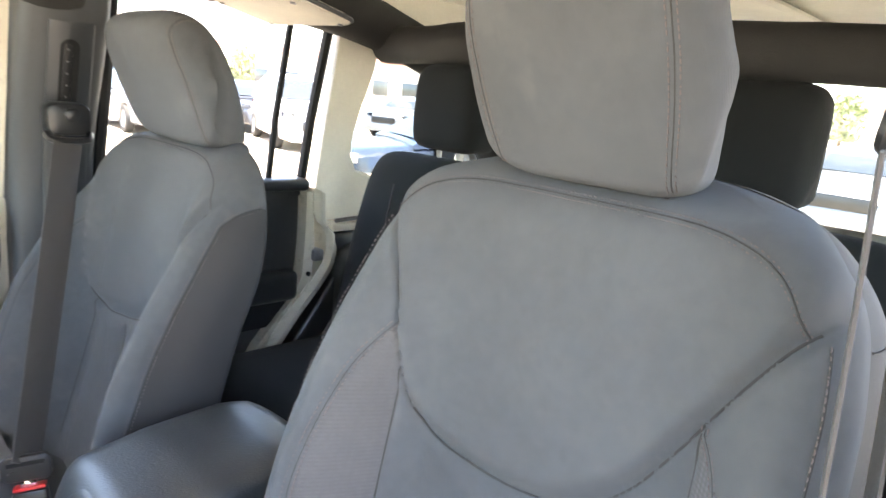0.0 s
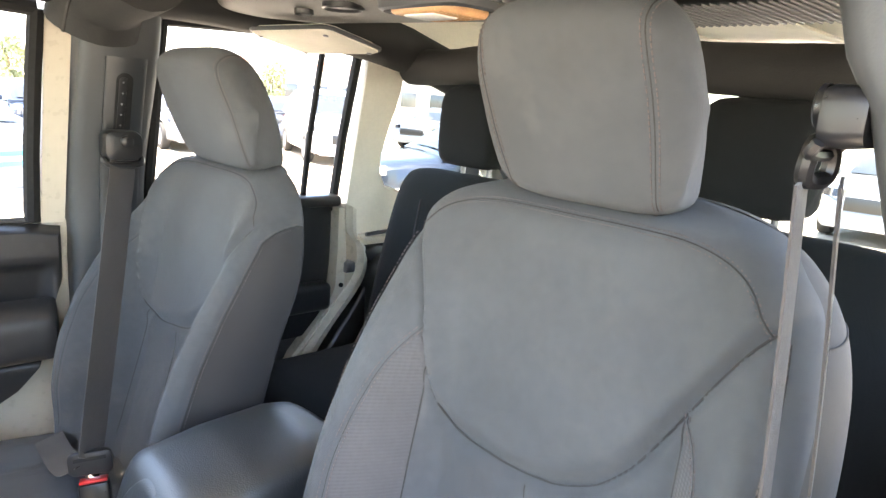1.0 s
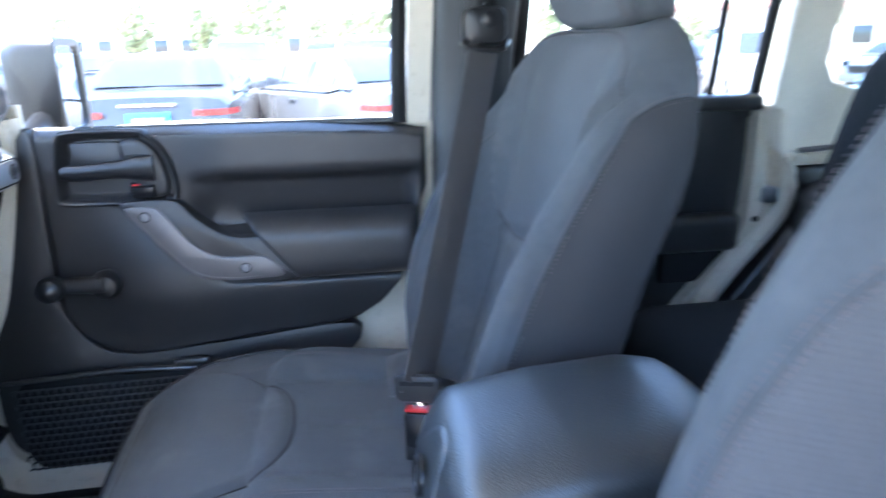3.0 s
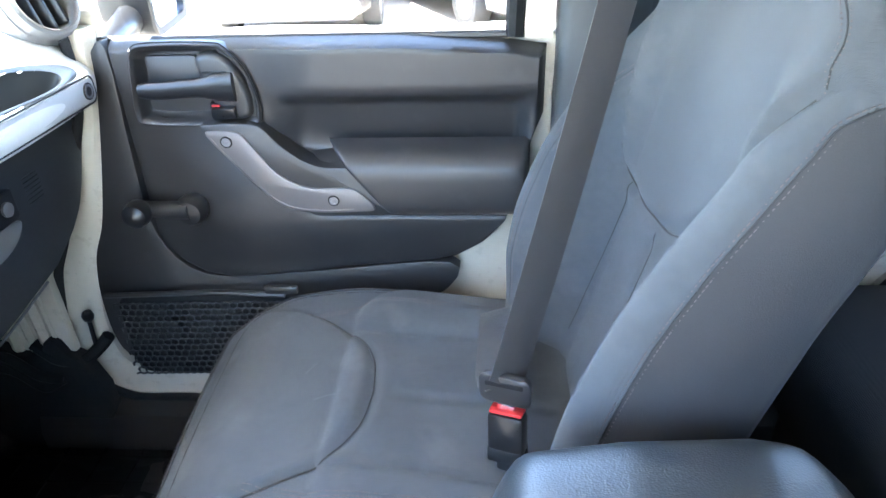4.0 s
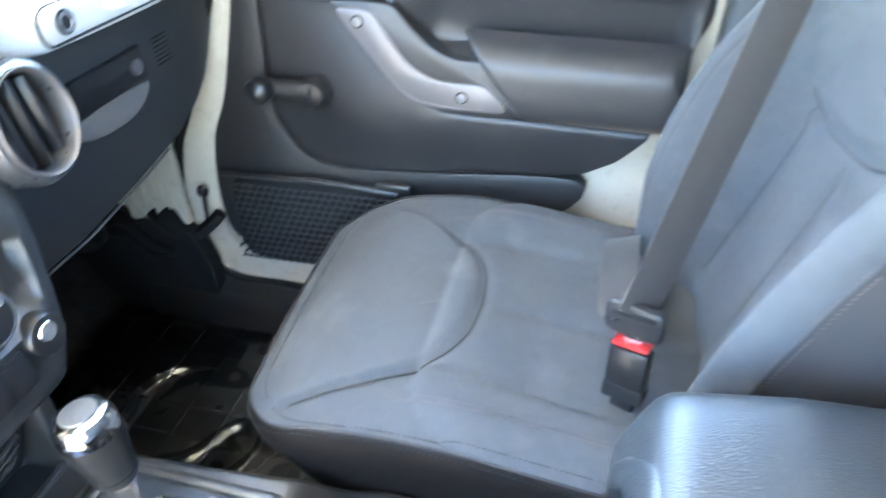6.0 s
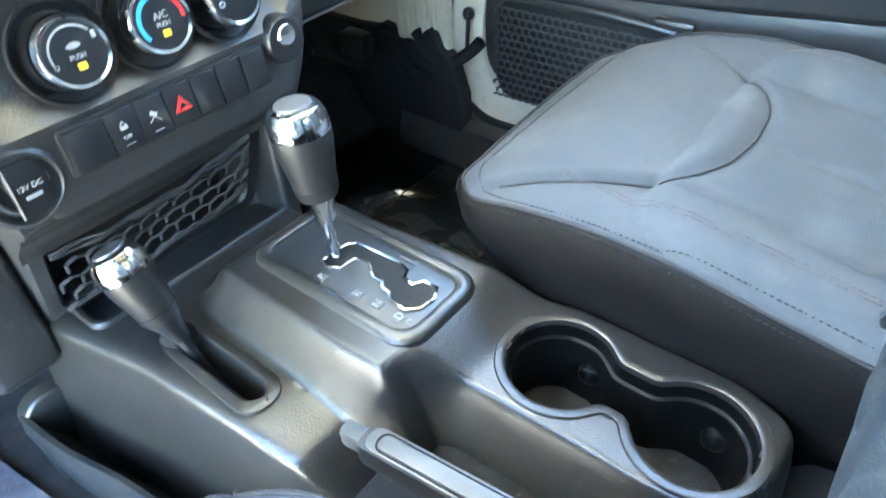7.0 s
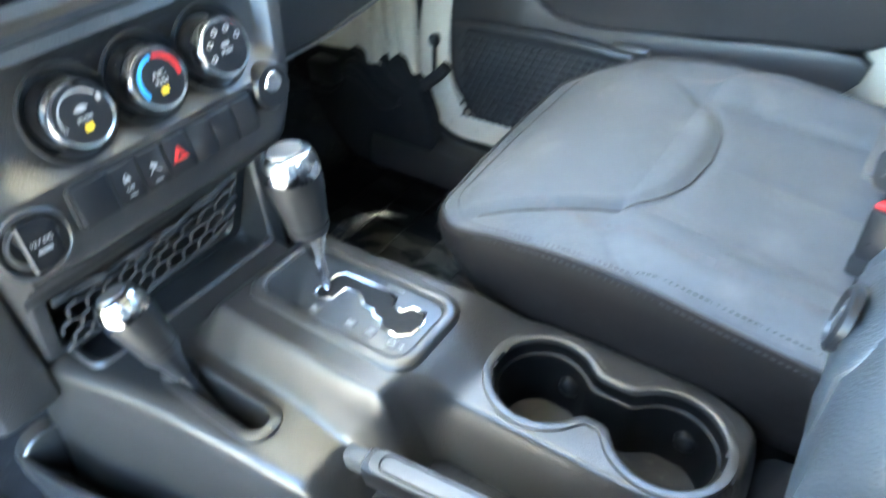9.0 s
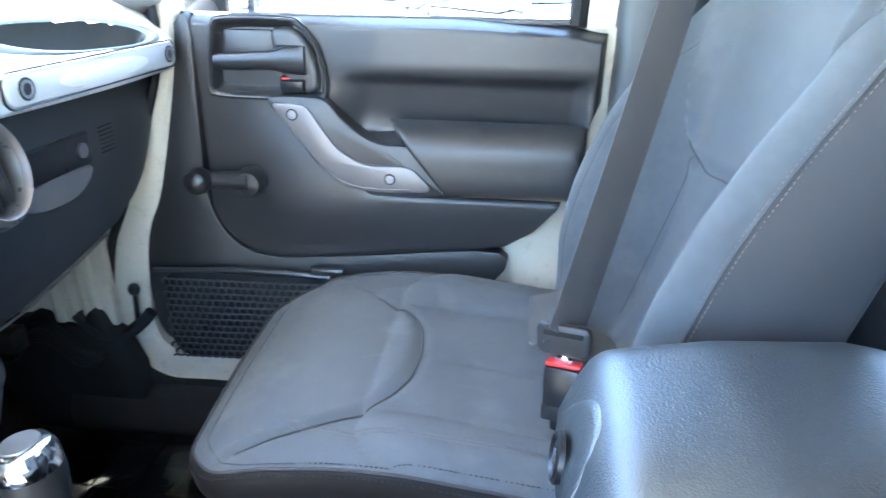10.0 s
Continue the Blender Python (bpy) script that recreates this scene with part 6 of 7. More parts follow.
part("hand_hole", loft(rim, caps=False), DASH_LOW, dash, "dark oval hand hole behind the handle")
# lower panel with the glove box
lowp = []
for y in np.linspace(0.155, 0.683, 60):
    zb = along(y, [(0.155, 0.440), (0.312, 0.442), (0.418, 0.456), (0.531, 0.476), (0.59, 0.505), (0.624, 0.532), (0.648, 0.565), (0.663, 0.592), (0.683, 0.670)])
    lowp.append([Vector((x, y, zb + (0.705 - zb) * t)) for x, t in ((-0.95, 0.0), (-0.80, 0.0), (-0.745, 0.01), (-0.733, 0.05), (-0.724, 0.3), (-0.722, 0.6), (-0.724, 0.85), (-0.728, 1.0), (-0.95, 1.0))])
glove = part("glove_box", loft(lowp), DASH_LOW, dash, "dark grained glove box panel")
lowp = []
for y in np.linspace(-0.672, -0.16, 16):
    lowp.append([Vector((x, y, 0.46 + 0.245 * t)) for x, t in ((-0.95, 0.0), (-0.80, 0.0), (-0.745, 0.01), (-0.733, 0.05), (-0.724, 0.3), (-0.722, 0.6), (-0.724, 0.85), (-0.728, 1.0), (-0.95, 1.0))])
part("knee_panel", loft(lowp), DASH_LOW, dash)
part("panel_edge", tube([Vector((-0.7345, y, along(y, [(0.155, 0.440), (0.312, 0.442), (0.418, 0.456), (0.531, 0.476)]) + 0.006)) for y in np.linspace(0.16, 0.50, 12)], 0.002, 5), STEEL, glove)
part("catch", prism(rounded(0.340, 0.478, 0.596, 0.640, 0.006), lambda a, b: Vector((-0.726, a, b)), Vector((0.010, 0, 0)), 0.003), SMOOTH_BLACK, glove, "black glove box catch")
part("catch_lock", lathe([(0.010, 0), (0.010, 0.004), (0.007, 0.005), (0.0, 0.004)], pose(-0.716, 0.455, 0.618, 0, 90, 0), 18), STEEL, glove)
part("catch_scoop", prism([(p.x, p.y) for p in flow([(0.335, 0.590, 0), (0.40, 0.596, 0), (0.475, 0.592, 0), (0.468, 0.572, 0), (0.43, 0.558, 0), (0.37, 0.560, 0), (0.335, 0.572, 0)], 4, True)], lambda a, b: Vector((-0.726, a, b)), Vector((0.006, 0, 0)), 0.003), DASH, glove)
vents = bmesh.new()
for k in range(7):
    rbox((0.004, 0.034, 0.0016), (-0.7235, 0.525, 0.600 + 0.006 * k), 0.001, 1, rot=(0, 0, 0), bm=vents)
part("louvre", vents, MATTE_BLACK, glove)
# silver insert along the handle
ins = part("handle_insert", prism(rounded(0.272, 0.630, 0.710, 0.744, 0.012), lambda a, b: Vector((-0.657 - 0.010 * (2 * (a - 0.46) / 0.4) ** 2, a, b)), Vector((0.0095, 0, 0)), 0.003), SILVER_SUNLIT, dash, "satin handle insert, whitened for painted sunlight")
part("groove", tube([Vector((-0.6500 - 0.010 * (2 * (a - 0.46) / 0.4) ** 2, a, b)) for a, b in rounded(0.270, 0.632, 0.708, 0.746, 0.013)], 0.0016, 5, closed=True), SMOOTH_BLACK, ins)
for y in (0.300, 0.610):
    part("screw", lathe([(0.010, 0), (0.010, 0.002), (0.007, 0.002), (0.006, 0.0), (0.0, 0.0)], pose(-0.6540, y, 0.727, 0, 90, 0), 18), STEEL, ins)
    part("screw_well", lathe([(0.0125, 0.0), (0.012, 0.0012), (0.0, 0.0012)], pose(-0.6540, y, 0.727, 0, 90, 0), 18), SMOOTH_BLACK, ins)
part("badge", prism(rounded(0.385, 0.430, 0.721, 0.733, 0.003), lambda a, b: Vector((-0.6490, a, b)), Vector((0.0016, 0, 0)), 0.0003), DASH_SUNLIT, ins, "plain raised badge bar")
# round end vents
def round_vent(y, z, x, r, parent, tilt=(0, 90, 0), mat=DASH):
    m = Matrix.Translation((x, y, z)) @ pose(0, 0, 0, *tilt)
    v = part("air_vent", lathe([(r * 1.10, -0.03), (r * 1.12, 0.004), (r * 1.05, 0.014), (r * 0.96, 0.016), (r * 0.90, 0.010), (r * 0.86, -0.004), (r * 0.84, -0.03)], m, 40), mat, parent, "round air vent")
    part("vent_ring", lathe([(r * 0.955, 0.0165), (r * 0.94, 0.019), (r * 0.90, 0.0165), (r * 0.89, 0.010)], m, 40), SILVER, v)
    part("vent_back", lathe([(r * 0.86, -0.028), (0, -0.028)], m, 30), MATTE_BLACK, v)
    for k in (-0.5, 0.0, 0.5):
        w = math.sqrt(1 - k * k) * r * 0.84
        ob = part("vent_vane", rbox((0.008, w * 2, 0.022), (k * r * 0.86, 0, -0.006), 0.003, 2, rot=(0, 25, 0)), SMOOTH_BLACK, v)
        ob.matrix_local = m @ pose(0, 0, 0, 0, 0, 90)
    return v
round_vent(0.212, 0.660, -0.655, 0.053, dash, (0, 80, 8), VENT_SILVER)
round_vent(-0.190, 0.668, -0.655, 0.056, dash, (0, 80, -8), GREY_TRIM)
round_vent(0.655, 0.842, -0.715, 0.050, dash, (0, 68, -18), DASH)
part("vent_pod", lathe([(0.055, -0.14), (0.062, -0.05), (0.058, 0.0)], Matrix.Translation((-0.715, 0.655, 0.842)) @ pose(0, 0, 0, 0, 68, -18), 24), DASH, dash)
# centre stack
SC = -0.012
def stack_x(z):
    return along(z, [(0.42, -0.622), (0.50, -0.628), (0.58, -0.645), (0.66, -0.668), (0.80, -0.70)])
def stack_w(z):
    return along(z, [(0.425, 0.118), (0.44, 0.132), (0.47, 0.150), (0.51, 0.163), (0.56, 0.178), (0.62, 0.190), (0.66, 0.196), (0.72, 0.190), (0.77, 0.168), (0.79, 0.14)])
rings = []
for z in np.linspace(0.425, 0.790, 44):
    w = stack_w(z)
    ring = []
    for a in np.linspace(-1, 1, 41):
        e = 0.020 * (1 - math.sqrt(max(0, 1 - (max(0, abs(a) - 0.88) / 0.12) ** 2)))
        shelf = (0.016 * ease(0.508, 0.530, z) - 0.005 * math.exp(-((z - 0.511) / 0.010) ** 2)) * ease(0.595, 0.58, z) * ease(0.86, 0.78, abs(a))
        band = 0.010 * ease(0.426, 0.44, z)
        roll = 0.012 * (1 - ease(0.425, 0.436, z)) + 0.02 * ease(0.76, 0.79, z)
        ring.append(Vector((stack_x(z) - e - shelf + band - roll, SC + w * a, z)))
    ring += [Vector((-0.80, SC + w, z)), Vector((-0.80, SC - w, z))]
    rings.append(ring)
stack = part("centre_fascia", loft(rings), PLASTIC, dash, "black grained centre fascia")
# screen
sx = stack_x(0.67) + 0.010
part("screen_bezel", loft([[Vector((sx + d - 0.28 * (b - 0.67), a, b)) for a, b in rounded(-0.140 + k, 0.116 - k, 0.606 + k, 0.746 - k, 0.016)] for k, d in ((0, -0.02), (0, 0.004), (0.003, 0.008), (0.010, 0.008), (0.014, 0.0))], caps=False), SMOOTH_BLACK, stack, "black radio bezel")
part("screen", prism(rounded(-0.114, 0.090, 0.630, 0.732, 0.006), lambda a, b: Vector((sx - 0.28 * (b - 0.67) - 0.002, a, b)), Vector((0.004, 0, 0)), 0.001), SCREEN, stack, "dark radio screen")
# heater knobs
for k, y in enumerate((-0.076, -0.006, 0.064)):
    m = Matrix.Translation((-0.634, y, 0.549)) @ pose(0, 0, 0, 0, 78, 0)
    well = part("knob_well", lathe([(0.039, 0.004), (0.038, 0.008), (0.036, 0.006), (0.0345, -0.004), (0.0, -0.005)], m, 36), MATTE_BLACK, stack)
    kn = part("heater_knob", lathe([(0.0285, -0.004), (0.0265, 0.022), (0.0255, 0.0255)], m, 36), SMOOTH_BLACK, stack, "chrome rimmed heater knob")
    part("knob_ring", lathe([(0.0276, 0.0150), (0.0262, 0.0250), (0.0250, 0.0270), (0.0225, 0.0265)], m, 36), CHROME, kn, "chrome ring")
    part("knob_face", lathe([(0.0232, 0.0240), (0.0225, 0.0268), (0.0, 0.0272)], m, 36), SMOOTH_BLACK, kn)
    def around(r, a, b):
        return [m @ Vector((-r * math.cos(t), r * math.sin(t), 0.0276)) for t in np.linspace(a, b, 22)]
    def printed(r, width, a, b):
        """A flat printed arc on the knob's face."""
        return loft([[p, q] for p, q in zip(around(r - width / 2, a, b), around(r + width / 2, a, b))], closed=False)
    if k == 1:
        part("cold_mark", printed(0.0185, 0.0036, -2.2, -0.08), BLUE_PRINT, kn, "blue cold mark")
        part("hot_mark", printed(0.0185, 0.0036, 0.02, 1.7), RED_PRINT, kn, "red hot mark")
        words("A/C", 0.0075, m @ Matrix.Translation((-0.0035, 0, 0.0276)) @ pose(0, 0, 0, 0, 0, 90), WHITE_PRINT, kn)
    elif k == 0:
        part("fan_mark", printed(0.0185, 0.0016, -1.75, 0.9), WHITE_PRINT, kn, "pale printed arc")
        part("mark", tube([m @ Vector((0.0055 + 0.0016 * math.cos(t), -0.0172 + 0.0016 * math.sin(t), 0.0276)) for t in np.linspace(0, 6.28, 13)[:-1]], 0.0003, 4, closed=True), WHITE_PRINT, kn)
        part("mark", rbox((0.005, 0.003, 0.0004), (-0.008, 0.0165, 0.0276), 0), WHITE_PRINT, kn).matrix_local = m
        part("symbol", loft([[m @ Vector((x, y, 0.0276)) for x, y in ((-0.0045 + 0.0028 * (1 - (i / 5 - 1) ** 2) * e, -0.006 + 0.0012 * i) for e in (-1, 0.6))] for i in range(11)], closed=False), WHITE_PRINT, kn, "small printed symbol")
    else:
        for t in (-1.9, -1.15, -0.4, 0.4, 1.15):
            p = Vector((-0.0165 * math.cos(t), 0.0165 * math.sin(t), 0.0276))
            part("mark", tube([m @ (p + Vector((0.0022 * math.cos(q), 0.0026 * math.sin(q), 0))) for q in np.linspace(0, 6.28, 9)[:-1]], 0.0006, 4, closed=True), WHITE_PRINT, kn, "pale printed symbol")
        part("symbol", rbox((0.003, 0.008, 0.0004), (-0.003, 0, 0.0276), 0), WHITE_PRINT, kn).matrix_local = m
    words("PUSH", 0.0050, m @ Matrix.Translation((0.0030, 0, 0.0276)) @ pose(0, 0, 0, 0, 0, 90), WHITE_PRINT, kn)
    if k < 2:
        part("indicator", rbox((0.0048, 0.0062, 0.0006), (0.0098, 0, 0.0276), 0), AMBER, kn, "amber indicator").matrix_local = m
# switch row
part("switch_recess", prism(rounded(-0.112, 0.083, 0.464, 0.504, 0.005), lambda a, b: Vector((-0.616, a, b)), Vector((0.0035, 0, 0)), 0.001), MATTE_BLACK, stack)
for k in range(7):
    y = -0.093 if k == 0 else -0.064 + 0.0262 * (k - 1)
    m = Matrix.Translation((-0.6116, y, 0.4845)) @ pose(0, 0, 0, 0, -9, 0)
    sw = part("switch", rbox((0.007, 0.0316 if k == 0 else 0.0256, 0.034), (0, 0, 0), 0.0016), SMOOTH_BLACK, stack, "black push switch")
    sw.matrix_local = m
    mm = m @ Matrix.Translation((0.0038, 0, 0)) @ pose(0, 0, 0, 90, 0, 90)
    if k == 1:
        words("OFF", 0.0042, mm @ Matrix.Translation((0, -0.005, 0)), WHITE_PRINT, stack)
        mk = bmesh.new()
        rbox((0.006, 0.003, 0.0006), (0, 0.003, 0), 0, bm=mk)
        tube([(-0.0025, 0.005, 0), (0.0, 0.008, 0), (0.0025, 0.005, 0)], 0.0005, 4, mk)
        part("symbol", mk, WHITE_PRINT, stack, "white printed symbol").matrix_local = mm
    if k == 2:
        mk = bmesh.new()
        tube([(-0.005, -0.003, 0), (0.0, 0.001, 0), (0.005, -0.004, 0)], 0.0005, 4, mk)
        rbox((0.006, 0.0035, 0.0006), (0, 0.003, 0), 0, rot=(0, 0, -30), bm=mk)
        part("symbol", mk, WHITE_PRINT, stack, "white printed symbol").matrix_local = mm
    if k == 3:
        mk = bmesh.new()
        tube([(-0.0075, -0.005, 0), (0.0075, -0.005, 0), (0.0, 0.0075, 0)], 0.0009, 4, mk, closed=True)
        tube([(-0.0045, -0.0035, 0), (0.0045, -0.0035, 0), (0.0, 0.004, 0)], 0.0009, 4, mk, closed=True)
        part("hazard_mark", mk, RED, stack, "red hazard triangle").matrix_local = mm
    if k in (1, 2):
        part("tick", rbox((0.008, 0.0007, 0.0005), (0, -0.011, 0), 0), WHITE_PRINT, stack).matrix_local = mm
# power socket and the plug opposite
m = Matrix.Translation((-0.6170, -0.147, 0.474)) @ pose(0, 0, 0, 0, 88, 0)
sock = part("power_socket", lathe([(0.0325, -0.01), (0.0315, 0.001), (0.028, 0.003), (0.0255, 0.000), (0.024, -0.004), (0.0, -0.004)], m, 40), PLASTIC, stack, "round power socket with flip cover")
part("socket_ring", lathe([(0.0215, -0.003), (0.0205, 0.001), (0.0185, 0.001), (0.0175, -0.004)], m, 36), STEEL, sock, "dull metal socket ring")
part("flip_cover", prism([(-0.022, -0.009), (0.021, -0.010), (0.023, 0.004), (0.017, 0.017), (-0.015, 0.019), (-0.022, 0.010)], lambda a, b: m @ Vector((a, b, 0.000)), m.to_3x3() @ Vector((0, 0, 0.005)), 0.001), SMOOTH_BLACK, sock)
part("cover_edge", tube([m @ Vector((-0.0215, -0.0085, 0.0055)), m @ Vector((0.0205, -0.0095, 0.0055))], 0.0009, 5), STEEL, sock)
words("12V DC", 0.0058, m @ Matrix.Translation((-0.002, 0.004, 0.0052)) @ pose(0, 0, 0, 0, 0, 90), WHITE_PRINT, stack)
part("plug_mark", rbox((0.003, 0.012, 0.0005), (0.006, 0.004, 0.0054), 0), WHITE_PRINT, sock).matrix_local = m
m = Matrix.Translation((-0.6170, 0.108, 0.497)) @ pose(0, 0, 0, 0, 85, 0)
plug = part("round_knob", lathe([(0.023, -0.01), (0.023, 0.004), (0.020, 0.008), (0.0, 0.009)], m, 30), SMOOTH_BLACK, stack, "round black knob cap")
part("knob_shine", lathe([(0.010, 0.009), (0.009, 0.0105), (0.0, 0.011)], m @ Matrix.Translation((-0.005, 0.0, 0)), 16), CHROME, plug)
# stepped skirt between the fascia and the cubby
def skirt_low(y):
    """The lower edge of the skirt, which the net hangs from."""
    return 0.364 + 0.011 * max(0.0, min(1.0, (y + 0.138) / 0.228)) ** 3
part("fascia_skirt", loft([[Vector((x, y, z)) for x, z in ((-0.640, 0.440), (-0.628, 0.432), (-0.634, 0.424), (-0.652, 0.414), (-0.655, 0.409), (-0.676, 0.392), (-0.684, 0.384), (-0.690, 0.377), (-0.6935, skirt_low(y) + 0.003), (-0.697, skirt_low(y)), (-0.72, skirt_low(y) + 0.004), (-0.72, 0.44))] for y in np.linspace(-0.160, 0.118, 24)]), PLASTIC, dash, "black stepped skirt below the fascia")
# cubby with a net under the stack
def cub_x(z):
    return -0.685 - (0.40 - z) * 0.42
cub = part("cubby", loft([[Vector((cub_x(b) + d, a, b)) for a, b in rounded(-0.157 + k, 0.114 - k, 0.250 + k, 0.428 - k, 0.012)] for d, k in ((-0.06, 0.0), (-0.004, 0.0), (0.0, 0.003), (0.0, 0.016), (-0.005, 0.019), (-0.05, 0.020))], caps=False), PLASTIC, dash, "black storage cubby")
part("cubby_back", prism(rounded(-0.15, 0.108, 0.256, 0.422, 0.01), lambda a, b: Vector((cub_x(b) - 0.052, a, b)), Vector((-0.004, 0, 0)), 0.001), MATTE_BLACK, cub)
def net_place(s, t):
    low = 0.266 + 0.030 * s ** 2 + 0.003 * math.sin(14 * s)
    high = 0.362 - 0.010 * math.sin(math.pi * s) + 0.020 * s ** 3
    z = low + (high - low) * t
    return Vector((cub_x(z) + 0.006 + 0.006 * math.sin(math.pi * t) * math.sin(7 * s + 1), -0.138 + 0.228 * s, z))
part("net", mesh_net(net_place, 11, 4, 0.0021), NET, cub, "black elastic cargo net")
for k in range(2):
    part("net_edge", tube([net_place(s, 1.0 - 0.05 * k) + Vector((0.002 * math.sin(31 * s + k), 0, 0.0016 * math.sin(17 * s + 2 * k))) for s in np.linspace(0, 1, 60)], 0.0023, 7), NET, cub, "elastic hem")
part("net_hem", tube([net_place(s, 0.0) for s in np.linspace(0, 1, 30)], 0.003, 7), NET, cub)
part("stack_leg", rbox((0.13, 0.075, 0.25), (-0.80, -0.197, 0.335), 0.015, 3), PLASTIC, dash)
part("stack_leg", rbox((0.14, 0.024, 0.30), (-0.755, 0.126, 0.285), 0.008, 3), PLASTIC, dash)

# ---- steering wheel ----
# stays out of view; added to block windscreen light from the driver cushion
wheel = thing("steering_wheel", "black leather steering wheel on its column, unseen, added to block windscreen light", "steering wheel", pose(-0.545, -0.386, 0.735, 0, 66, 0))
part("rim", tube([Vector((0.187 * math.cos(a), 0.187 * math.sin(a), 0)) for a in np.linspace(0, 2 * math.pi, 49)[:-1]], 0.015, 10, closed=True), GRIP_LEATHER, wheel, "black leather rim")
part("hub", lathe([(0.055, -0.06), (0.080, -0.045), (0.084, -0.020), (0.070, -0.006), (0.0, 0.0)], None, 28), PLASTIC, wheel, "black airbag cover")
for a in (90, 270, 0):
    part("spoke", rbox((0.115, 0.038, 0.016), (0.125, 0, -0.018), 0.006, 3), SATIN, wheel, "satin grey spoke").matrix_local = pose(0, 0, 0, 0, 0, a)
part("column_shroud", loft([[Vector((x, y, z)) for x, y in rounded(-0.055 * k, 0.060 * k, -0.050 * k, 0.050 * k, 0.025 * k)] for z, k in ((-0.05, 0.9), (-0.07, 1.0), (-0.20, 1.15), (-0.30, 1.2))]), PLASTIC, wheel, "black column shroud")

# ---- foot well mats ----
mat_ob = thing("floor_mat", "black ribbed rubber mat wrapped in clear film", "floor mat", pose(-0.72, 0.40, 0.008))
part("mat", rbox((0.60, 0.42, 0.012), (0, 0, 0.006), 0.005), RUBBER, mat_ob)
for k in range(7):
    part("rib", rbox((0.58, 0.006, 0.004), (0, -0.18 + 0.06 * k, 0.014), 0.0015), RUBBER, mat_ob)
for k in range(8):
    part("rib", rbox((0.006, 0.40, 0.004), (-0.26 + 0.075 * k, 0, 0.0142), 0.0015), RUBBER, mat_ob)
def folds(nx, ny, w, h, amp, seed, often=5):
    """A sheet that lies flat but for a few thin folds."""
    def at(s, t):
        p = Vector((s * w * often + seed, t * h * often, seed))
        z = math.exp(-(noise.noise(p) / 0.05) ** 2) * amp * max(0, 0.4 + noise.noise(p * 0.7 + Vector((4, 1, 0)))) + 0.004 * abs(noise.noise(p * 3))
        return Vector(((s - 0.5) * w, (t - 0.5) * h, z))
    return sheet(nx, ny, at)
film = part("film", folds(150, 110, 0.62, 0.44, 0.022, 3.1), FILM, mat_ob, "crinkled clear plastic film")
film.matrix_local = pose(0, 0, 0.018)
film.visible_shadow = False
df = part("floor_film", folds(190, 150, 0.46, 0.34, 0.026, 8.4, 13), material("blue_film", (0.085, 0.092, 0.120), 0.24, vary=0.22, scale=14, coat=0.8))
df.matrix_world = pose(-0.76, -0.42, 0.012, 0, 0, 8)
tagged(df, "pale crinkled protective film on the carpet", "film")

